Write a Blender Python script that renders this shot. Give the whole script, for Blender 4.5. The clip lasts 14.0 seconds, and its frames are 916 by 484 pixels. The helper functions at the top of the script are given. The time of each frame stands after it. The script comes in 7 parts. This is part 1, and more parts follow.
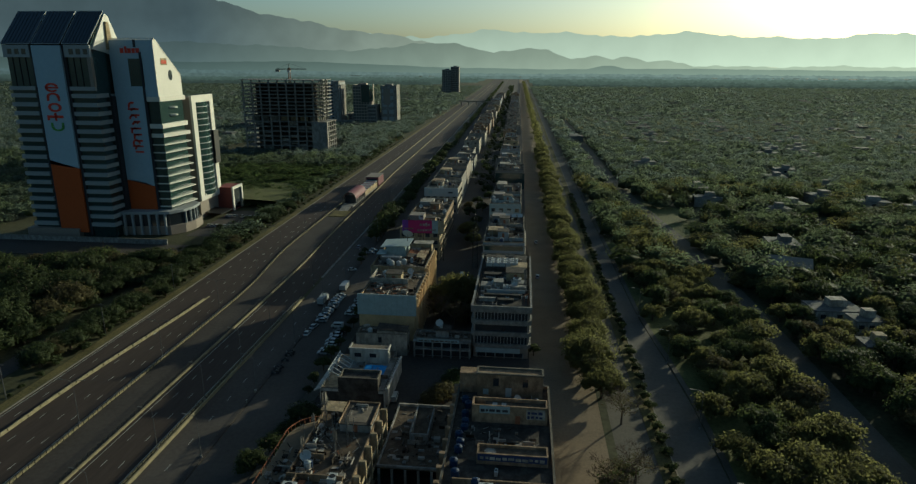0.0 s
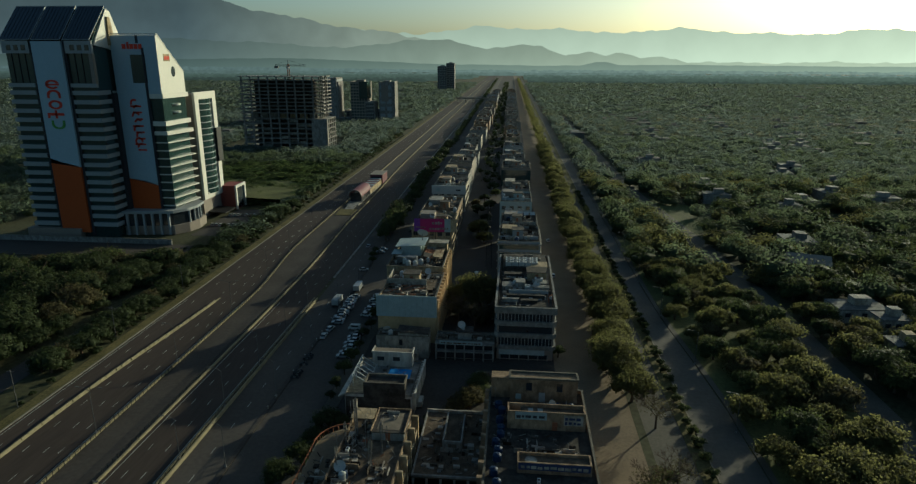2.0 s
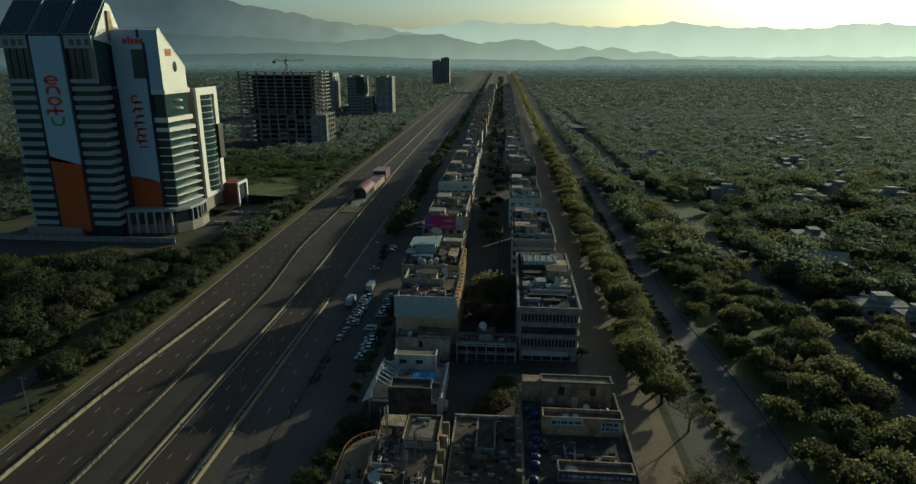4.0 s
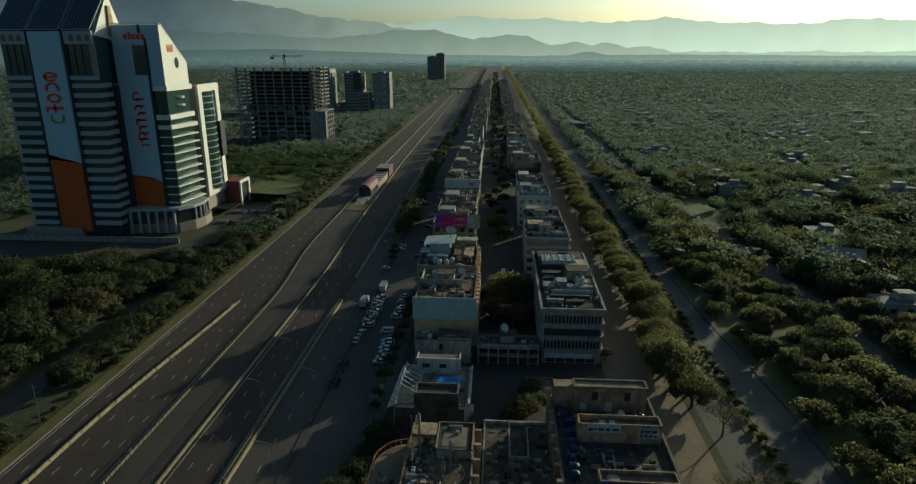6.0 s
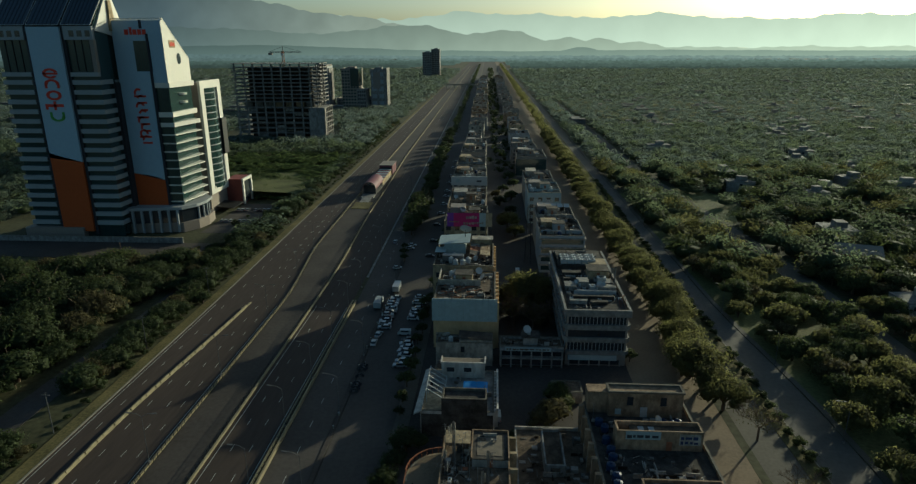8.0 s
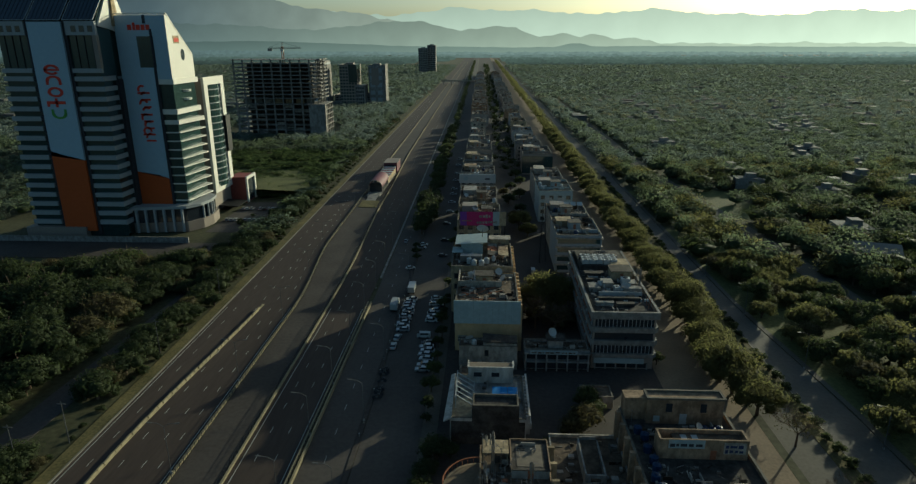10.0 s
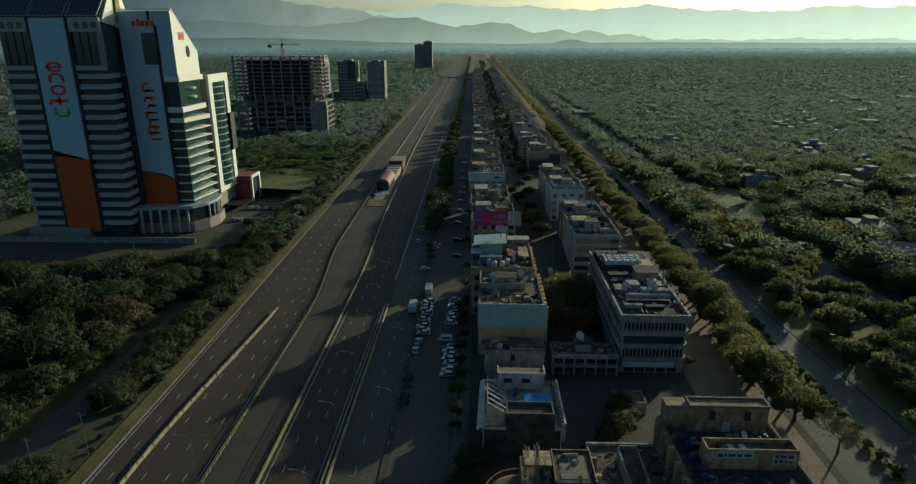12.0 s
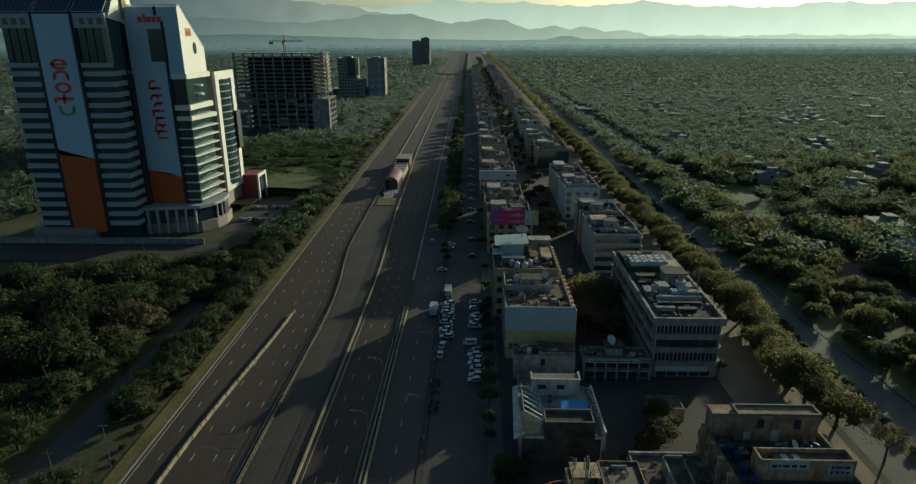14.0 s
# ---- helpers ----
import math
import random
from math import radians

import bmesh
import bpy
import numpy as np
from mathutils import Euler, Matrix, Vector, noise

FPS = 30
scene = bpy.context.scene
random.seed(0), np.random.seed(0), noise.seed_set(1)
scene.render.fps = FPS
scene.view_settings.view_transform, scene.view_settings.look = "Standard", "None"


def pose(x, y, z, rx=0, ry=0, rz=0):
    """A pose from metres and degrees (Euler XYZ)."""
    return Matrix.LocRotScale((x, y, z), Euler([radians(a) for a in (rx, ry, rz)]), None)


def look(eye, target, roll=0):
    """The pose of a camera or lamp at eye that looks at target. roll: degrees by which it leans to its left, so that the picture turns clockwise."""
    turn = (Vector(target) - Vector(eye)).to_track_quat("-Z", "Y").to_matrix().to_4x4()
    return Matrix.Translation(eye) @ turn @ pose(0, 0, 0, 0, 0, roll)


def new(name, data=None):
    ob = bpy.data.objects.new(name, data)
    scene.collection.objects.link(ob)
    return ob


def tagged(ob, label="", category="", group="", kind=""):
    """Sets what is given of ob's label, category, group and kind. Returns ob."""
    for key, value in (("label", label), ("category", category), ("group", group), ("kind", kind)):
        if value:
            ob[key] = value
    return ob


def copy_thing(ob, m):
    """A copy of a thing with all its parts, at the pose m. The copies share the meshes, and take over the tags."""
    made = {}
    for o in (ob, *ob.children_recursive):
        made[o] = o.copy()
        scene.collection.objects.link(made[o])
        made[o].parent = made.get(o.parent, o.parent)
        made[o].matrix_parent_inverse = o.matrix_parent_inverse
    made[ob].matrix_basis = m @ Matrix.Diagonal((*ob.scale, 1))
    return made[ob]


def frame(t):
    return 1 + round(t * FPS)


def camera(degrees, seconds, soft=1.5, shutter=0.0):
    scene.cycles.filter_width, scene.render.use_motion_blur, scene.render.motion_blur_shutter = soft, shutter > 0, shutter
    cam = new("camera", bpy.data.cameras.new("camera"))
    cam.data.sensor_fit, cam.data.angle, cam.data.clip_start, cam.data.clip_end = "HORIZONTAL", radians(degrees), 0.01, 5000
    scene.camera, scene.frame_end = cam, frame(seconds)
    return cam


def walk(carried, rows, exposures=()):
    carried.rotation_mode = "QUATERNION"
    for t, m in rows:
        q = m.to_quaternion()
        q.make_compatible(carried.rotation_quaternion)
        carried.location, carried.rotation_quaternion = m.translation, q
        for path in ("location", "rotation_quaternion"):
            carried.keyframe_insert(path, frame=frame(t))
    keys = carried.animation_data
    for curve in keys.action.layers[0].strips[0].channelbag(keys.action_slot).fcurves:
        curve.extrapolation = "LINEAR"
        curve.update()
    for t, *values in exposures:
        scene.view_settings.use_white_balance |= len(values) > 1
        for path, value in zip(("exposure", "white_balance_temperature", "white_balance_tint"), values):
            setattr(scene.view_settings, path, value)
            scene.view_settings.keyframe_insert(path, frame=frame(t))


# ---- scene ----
LENS = 72.0
PATH = [
    (0.0, look((2.66, -19.88, 77.12), (-7.10, 75.81, 49.79), 0.30)),
    (1.0, look((-1.41, -18.14, 76.81), (-10.63, 77.54, 49.23), 0.25)),
    (2.0, look((-5.47, -16.38, 76.65), (-14.15, 79.29, 48.84), 0.20)),
    (3.0, look((-9.35, -14.59, 76.52), (-17.45, 81.03, 48.37), 0.16)),
    (5.5, look((-18.53, -10.08, 76.36), (-25.26, 85.38, 47.33), 0.01)),
    (6.5, look((-22.14, -8.30, 76.25), (-28.33, 87.12, 46.97), -0.03)),
    (7.5, look((-25.67, -6.49, 76.19), (-31.34, 88.86, 46.57), -0.08)),
    (8.0, look((-27.53, -5.56, 76.15), (-32.92, 89.76, 46.39), -0.11)),
    (10.5, look((-36.83, -0.90, 76.01), (-40.96, 94.27, 45.57), -0.08)),
    (11.5, look((-40.64, 1.01, 76.01), (-44.27, 96.11, 45.31), -0.11)),
    (12.5, look((-44.29, 2.99, 75.92), (-47.56, 98.04, 45.03), -0.14)),
    (13.0, look((-46.19, 4.05, 75.84), (-49.25, 99.07, 44.83), -0.15)),
    (14.0, look((-50.08, 6.02, 75.80), (-52.78, 100.96, 44.53), -0.20)),
]
cam = camera(LENS, 14.0, soft=1.3)
walk(cam, PATH, [(0.0, 0.19, 5500, -14), (14.0, 0.4, 5450, -13)])

# ---- world, sun, exposure ----
SUN_AZ, SUN_EL = radians(40), radians(13)
world = bpy.data.worlds.new("world")
scene.world = world
world.use_nodes = True
wt = world.node_tree
sky = wt.nodes.new("ShaderNodeTexSky")
sky.sky_type = "NISHITA"
sky.sun_disc = False
sky.sun_elevation, sky.sun_rotation = SUN_EL, SUN_AZ
sky.air_density, sky.dust_density, sky.ozone_density = 0.9, 2.4, 1.6
wt.links.new(sky.outputs[0], wt.nodes["Background"].inputs[0])
wt.nodes["Background"].inputs[1].default_value = 0.082
sun = new("sun", bpy.data.lights.new("sun", "SUN"))
sun.data.energy, sun.data.angle, sun.data.color = 4.5, radians(0.8), (1.0, 0.8, 0.56)
sun.matrix_basis = look((0, 0, 0), (-math.sin(SUN_AZ) * math.cos(SUN_EL), -math.cos(SUN_AZ) * math.cos(SUN_EL), -math.sin(SUN_EL)))


# ---- materials ----
def mat(name, base, rough=0.85, var=0.25, scale=1.0, bump=0.15, metal=0.0, per_object=0.0, per_island=0.0, sheen=None, spec=0.15, stretch=(1, 1, 1), grime=0.0):
    m = bpy.data.materials.new(name)
    m.use_nodes = True
    t = m.node_tree
    b = t.nodes["Principled BSDF"]
    b.inputs["Roughness"].default_value = rough
    b.inputs["Metallic"].default_value = metal
    b.inputs["Specular IOR Level"].default_value = spec
    geo = t.nodes.new("ShaderNodeNewGeometry")
    mp = t.nodes.new("ShaderNodeMapping")
    mp.inputs["Scale"].default_value = stretch
    t.links.new(geo.outputs["Position"], mp.inputs["Vector"])
    fine = t.nodes.new("ShaderNodeTexNoise")
    fine.inputs["Scale"].default_value = 2.2 * scale
    fine.inputs["Detail"].default_value = 5
    coarse = t.nodes.new("ShaderNodeTexNoise")
    coarse.inputs["Scale"].default_value = 0.16 * scale
    coarse.inputs["Detail"].default_value = 4
    for n in (fine, coarse):
        t.links.new(mp.outputs[0], n.inputs["Vector"])
    add = t.nodes.new("ShaderNodeMath")
    add.operation = "ADD"
    t.links.new(fine.outputs["Fac"], add.inputs[0])
    t.links.new(coarse.outputs["Fac"], add.inputs[1])
    last = add
    if per_object or per_island:
        src = t.nodes.new("ShaderNodeObjectInfo").outputs["Random"] if per_object else geo.outputs["Random Per Island"]
        mul = t.nodes.new("ShaderNodeMath")
        mul.operation = "MULTIPLY_ADD"
        mul.inputs[1].default_value = per_object or per_island
        t.links.new(src, mul.inputs[0])
        t.links.new(last.outputs[0], mul.inputs[2])
        sub = t.nodes.new("ShaderNodeMath")
        sub.operation = "SUBTRACT"
        sub.inputs[1].default_value = (per_object or per_island) / 2
        t.links.new(mul.outputs[0], sub.inputs[0])
        last = sub
    ramp = t.nodes.new("ShaderNodeMapRange")
    ramp.inputs["From Min"].default_value, ramp.inputs["From Max"].default_value = 0.55, 1.45
    t.links.new(last.outputs[0], ramp.inputs["Value"])
    mix = t.nodes.new("ShaderNodeMix")
    mix.data_type = "RGBA"
    lo = [c * (1 - var) for c in base]
    hi = [min(1, c * (1 + var)) for c in (sheen or base)]
    mix.inputs["A"].default_value, mix.inputs["B"].default_value = (*lo, 1), (*hi, 1)
    t.links.new(ramp.outputs[0], mix.inputs["Factor"])
    out = mix.outputs["Result"]
    if grime:
        # soot and damp: ragged dark patches and runs
        patch = t.nodes.new("ShaderNodeTexNoise")
        patch.inputs["Scale"].default_value, patch.inputs["Detail"].default_value = 0.55, 8
        patch.inputs["Roughness"].default_value = 0.68
        t.links.new(mp.outputs[0], patch.inputs["Vector"])
        edge = t.nodes.new("ShaderNodeMapRange")
        edge.inputs["From Min"].default_value, edge.inputs["From Max"].default_value = 0.42, 0.62
        edge.inputs["To Min"].default_value, edge.inputs["To Max"].default_value = 1.0 - grime, 1.0
        t.links.new(patch.outputs["Fac"], edge.inputs["Value"])
        dirty = t.nodes.new("ShaderNodeMix")
        dirty.data_type, dirty.blend_type = "RGBA", "MULTIPLY"
        dirty.inputs["Factor"].default_value = 1.0
        t.links.new(out, dirty.inputs["A"])
        t.links.new(edge.outputs[0], dirty.inputs["B"])
        out = dirty.outputs["Result"]
    t.links.new(out, b.inputs["Base Color"])
    if bump:
        bp = t.nodes.new("ShaderNodeBump")
        bp.inputs["Strength"].default_value, bp.inputs["Distance"].default_value = bump, 0.05
        t.links.new(fine.outputs["Fac"], bp.inputs["Height"])
        t.links.new(bp.outputs[0], b.inputs["Normal"])
    return m


def leaf_mat(name, base, tip, var=0.35, glow=0.62, spread=0.7):
    m = mat(name, base, 0.7, var, 1.0, 0, per_island=spread, sheen=tip, spec=0.15)
    t = m.node_tree
    b = t.nodes["Principled BSDF"]
    tr = t.nodes.new("ShaderNodeBsdfTranslucent")
    mixed = [n for n in t.nodes if n.bl_idname == "ShaderNodeMix"][0]
    t.links.new(mixed.outputs["Result"], tr.inputs[0])
    mx = t.nodes.new("ShaderNodeMixShader")
    mx.inputs[0].default_value = glow
    t.links.new(b.outputs[0], mx.inputs[1])
    t.links.new(tr.outputs[0], mx.inputs[2])
    t.links.new(mx.outputs[0], t.nodes["Material Output"].inputs["Surface"])
    return m


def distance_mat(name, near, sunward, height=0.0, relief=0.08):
    """A far range seen through miles of air: a plain backdrop with the haze painted into its glow, paler towards the
    sun and towards its foot.
    """
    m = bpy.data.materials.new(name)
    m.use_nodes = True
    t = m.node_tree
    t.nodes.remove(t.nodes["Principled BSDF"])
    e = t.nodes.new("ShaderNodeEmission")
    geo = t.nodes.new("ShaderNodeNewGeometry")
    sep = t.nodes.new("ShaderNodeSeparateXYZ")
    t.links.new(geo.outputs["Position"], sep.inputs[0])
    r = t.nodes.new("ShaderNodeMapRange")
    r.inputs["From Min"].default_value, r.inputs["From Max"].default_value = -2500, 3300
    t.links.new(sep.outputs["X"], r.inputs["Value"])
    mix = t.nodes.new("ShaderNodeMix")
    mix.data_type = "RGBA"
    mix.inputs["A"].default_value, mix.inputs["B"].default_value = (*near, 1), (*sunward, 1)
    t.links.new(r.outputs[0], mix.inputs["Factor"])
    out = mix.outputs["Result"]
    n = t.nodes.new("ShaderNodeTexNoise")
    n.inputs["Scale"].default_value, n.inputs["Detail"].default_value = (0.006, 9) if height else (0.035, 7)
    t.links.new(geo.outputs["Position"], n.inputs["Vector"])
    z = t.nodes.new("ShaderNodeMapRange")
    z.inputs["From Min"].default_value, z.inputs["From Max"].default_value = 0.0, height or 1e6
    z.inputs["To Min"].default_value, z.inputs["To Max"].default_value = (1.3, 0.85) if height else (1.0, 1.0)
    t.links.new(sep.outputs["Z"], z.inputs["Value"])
    # noise in the glow imitates shaded ridges and mottled woods
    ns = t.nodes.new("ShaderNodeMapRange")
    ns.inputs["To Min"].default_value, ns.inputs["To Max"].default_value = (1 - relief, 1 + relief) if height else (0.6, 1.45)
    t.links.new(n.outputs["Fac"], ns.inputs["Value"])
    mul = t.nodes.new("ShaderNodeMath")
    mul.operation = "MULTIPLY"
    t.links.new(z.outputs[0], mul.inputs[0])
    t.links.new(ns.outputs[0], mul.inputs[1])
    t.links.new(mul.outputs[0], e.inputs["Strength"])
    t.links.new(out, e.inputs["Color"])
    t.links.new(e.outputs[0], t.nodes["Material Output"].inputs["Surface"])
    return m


ASPHALT = mat("asphalt", (0.046, 0.035, 0.028), 0.8, 0.3, 0.6, 0.1, stretch=(1, 0.12, 1), spec=0.12)
ASPHALT_OLD = mat("worn_asphalt", (0.047, 0.04, 0.034), 0.85, 0.4, 0.5, 0.1)
SERVICE = mat("service_asphalt", (0.06, 0.052, 0.045), 0.85, 0.3, 0.5, 0.1)
ROAD_PALE = mat("dusty_asphalt", (0.088, 0.079, 0.066), 0.88, 0.3, 0.5, 0.1)
PLAZA = mat("sandy_paving", (0.155, 0.116, 0.074), 0.9, 0.3, 0.8, 0.1)
LANE = mat("pale_lane", (0.085, 0.076, 0.06), 0.9, 0.3, 0.7, 0.1)
EARTH = mat("earth_and_grass", (0.028, 0.032, 0.014), 0.95, 0.5, 0.35, 0.3, sheen=(0.054, 0.052, 0.026))
VERGE = mat("dry_grass", (0.05, 0.052, 0.019), 0.95, 0.5, 0.8, 0.3, sheen=(0.11, 0.09, 0.036))
DUST = mat("dusty_ground", (0.15, 0.125, 0.095), 0.95, 0.35, 0.5, 0.2)
LAWN = mat("park_lawn", (0.046, 0.056, 0.018), 0.95, 0.5, 0.5, 0.3, sheen=(0.1, 0.1, 0.036))
COPING = mat("stained_coping", (0.13, 0.115, 0.09), 0.9, 0.3, 1.5, 0.1, grime=0.4)
KERB = mat("concrete_kerb", (0.16, 0.145, 0.115), 0.9, 0.2, 2, 0.1)
YELLOW_KERB = mat("yellow_barrier", (0.19, 0.163, 0.1), 0.85, 0.3, 2, 0.1)
DARK_STEEL = mat("dark_railing", (0.03, 0.03, 0.03), 0.5, 0.2, 2, 0, metal=0.6)
PAINT = mat("road_paint", (0.3, 0.3, 0.27), 0.8, 0.5, 3, 0)
CONCRETE = mat("raw_concrete", (0.25, 0.235, 0.21), 0.9, 0.25, 0.8, 0.2, stretch=(1, 1, 0.6), grime=0.45)
# near-black: painted shade of recesses and gaps, also tyres, seats and lettering
SHADE_AND_BLACK = mat("shade_and_black", (0.035, 0.036, 0.04), 0.9, 0.3, 0.6, 0)
STEEL = mat("galvanised_steel", (0.16, 0.16, 0.16), 0.45, 0.15, 2, 0, metal=0.7)
GLASS = mat("dark_glass", (0.02, 0.025, 0.03), 0.12, 0.3, 0.4, 0, spec=0.7)
GREEN_GLASS = mat("green_glass", (0.02, 0.04, 0.038), 0.1, 0.3, 0.3, 0, spec=0.8)
ROOF_GLASS = mat("roof_glass", (0.012, 0.018, 0.026), 0.2, 0.2, 0.3, 0, spec=0.6)
WHITE_CLAD = mat("white_cladding", (0.5, 0.48, 0.42), 0.55, 0.08, 0.5, 0.03)
GREY_CLAD = mat("grey_cladding", (0.24, 0.25, 0.25), 0.6, 0.1, 0.5, 0.03)
BROWN_CLAD = mat("brown_cladding", (0.2, 0.17, 0.14), 0.7, 0.1, 0.5, 0.03)
RED_CLAD = mat("red_cladding", (0.17, 0.05, 0.04), 0.7, 0.15, 0.6, 0.05)
# banner blue, also used for the shade painted on the crown's front
BANNER_AND_SHADE = mat("pale_blue_banner_and_shade", (0.3, 0.37, 0.42), 0.7, 0.06, 0.3, 0.05)
ORANGE = mat("orange_banner", (0.31, 0.068, 0.016), 0.7, 0.1, 0.3, 0.05)
RED_INK = mat("red_letters", (0.45, 0.05, 0.03), 0.7, 0.1, 1, 0)
GREEN_INK = mat("green_letters", (0.1, 0.24, 0.05), 0.7, 0.1, 1, 0)
DIRTY_WHITE = mat("dirty_white_render", (0.43, 0.4, 0.35), 0.8, 0.2, 0.6, 0.08, stretch=(1, 1, 0.3), grime=0.4)
WHITEWASH = mat("dirty_whitewash", (0.34, 0.305, 0.25), 0.9, 0.4, 0.7, 0.1, stretch=(1, 1, 0.6), grime=0.50)
CREAM = mat("cream_plaster", (0.36, 0.28, 0.17), 0.9, 0.35, 0.6, 0.1, stretch=(1, 1, 0.6), grime=0.45)
YELLOW = mat("yellow_plaster", (0.45, 0.31, 0.16), 0.9, 0.2, 0.6, 0.1, stretch=(1, 1, 0.6), grime=0.15)
PALE_PANEL = mat("pale_sheet_cladding", (0.27, 0.315, 0.31), 0.6, 0.12, 0.5, 0.03, grime=0.08)
PINK = mat("peach_plaster", (0.27, 0.19, 0.118), 0.9, 0.4, 0.7, 0.1, stretch=(1, 1, 0.6), grime=0.50)
ROOF_DECK = mat("grimy_roof_deck", (0.13, 0.097, 0.066), 0.95, 0.4, 0.7, 0.2, grime=0.50)
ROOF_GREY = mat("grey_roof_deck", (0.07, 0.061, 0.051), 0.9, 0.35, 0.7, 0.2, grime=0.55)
RUST = mat("rusty_metal", (0.2, 0.08, 0.04), 0.85, 0.4, 1.5, 0.1)
TARP = mat("blue_tarpaulin", (0.02, 0.13, 0.34), 0.6, 0.15, 1, 0.1)
BLUE_TANK = mat("blue_plastic", (0.013, 0.026, 0.06), 0.5, 0.2, 1, 0)
WHITE_METAL = mat("white_painted_metal", (0.33, 0.335, 0.32), 0.45, 0.12, 1, 0)
MAGENTA = mat("magenta_sheet", (0.3, 0.02, 0.1), 0.6, 0.1, 0.5, 0)
PURPLE = mat("purple_sheet", (0.14, 0.04, 0.22), 0.6, 0.1, 0.5, 0)
PINK_ROOF = mat("maroon_roof", (0.12, 0.042, 0.05), 0.6, 0.2, 0.5, 0)
BARK = mat("bark", (0.09, 0.065, 0.045), 0.95, 0.3, 3, 0.3)
LEAF_DARK = leaf_mat("dark_leaves", (0.025, 0.036, 0.014), (0.046, 0.058, 0.021), 0.25, 0.5, 0.4)
LEAF_MID = leaf_mat("green_leaves", (0.04, 0.054, 0.02), (0.07, 0.083, 0.03), 0.25, 0.6, 0.4)
LEAF_OLIVE = leaf_mat("olive_leaves", (0.095, 0.096, 0.036), (0.135, 0.132, 0.05), 0.18, 0.75, 0.2)
LEAF_BROWN = leaf_mat("brownish_leaves", (0.055, 0.05, 0.023), (0.09, 0.078, 0.034), 0.25, 0.55, 0.35)
# haze of the far plain painted into the leaf colour: paler, greyer
LEAF_HAZED = leaf_mat("hazed_far_leaves", (0.105, 0.133, 0.118), (0.15, 0.178, 0.158), 0.1, 0.8, 0.3)
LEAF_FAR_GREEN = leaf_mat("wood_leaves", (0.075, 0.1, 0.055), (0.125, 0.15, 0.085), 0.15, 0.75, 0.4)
# thinner haze painted into a green leaf colour for woods further off
LEAF_HAZED_GREEN = leaf_mat("hazed_green_leaves", (0.08, 0.104, 0.074), (0.125, 0.15, 0.108), 0.12, 0.78, 0.3)
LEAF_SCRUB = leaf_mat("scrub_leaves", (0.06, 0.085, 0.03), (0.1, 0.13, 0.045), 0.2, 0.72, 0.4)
# olive leaf colour, likewise paled with painted haze
LEAF_HAZED_OLIVE = leaf_mat("hazed_olive_leaves", (0.12, 0.125, 0.08), (0.17, 0.17, 0.11), 0.1, 0.8, 0.3)
POLE = mat("painted_pole", (0.07, 0.07, 0.07), 0.7, 0.2, 2, 0)
OFFICE = mat("weathered_band", (0.2, 0.19, 0.17), 0.8, 0.3, 0.6, 0.08, grime=0.40)
HOUSE_WALL = mat("house_wall", (0.24, 0.22, 0.19), 0.9, 0.35, 0.3, 0.1, per_object=0.6, grime=0.30)
JUNK = mat("mixed_junk", (0.085, 0.062, 0.042), 0.9, 0.75, 1.2, 0.1, per_island=1.3, sheen=(0.17, 0.15, 0.125))
HOUSE_ROOF = mat("house_roof", (0.13, 0.125, 0.115), 0.9, 0.4, 0.4, 0.1, per_island=0.8, grime=0.40)


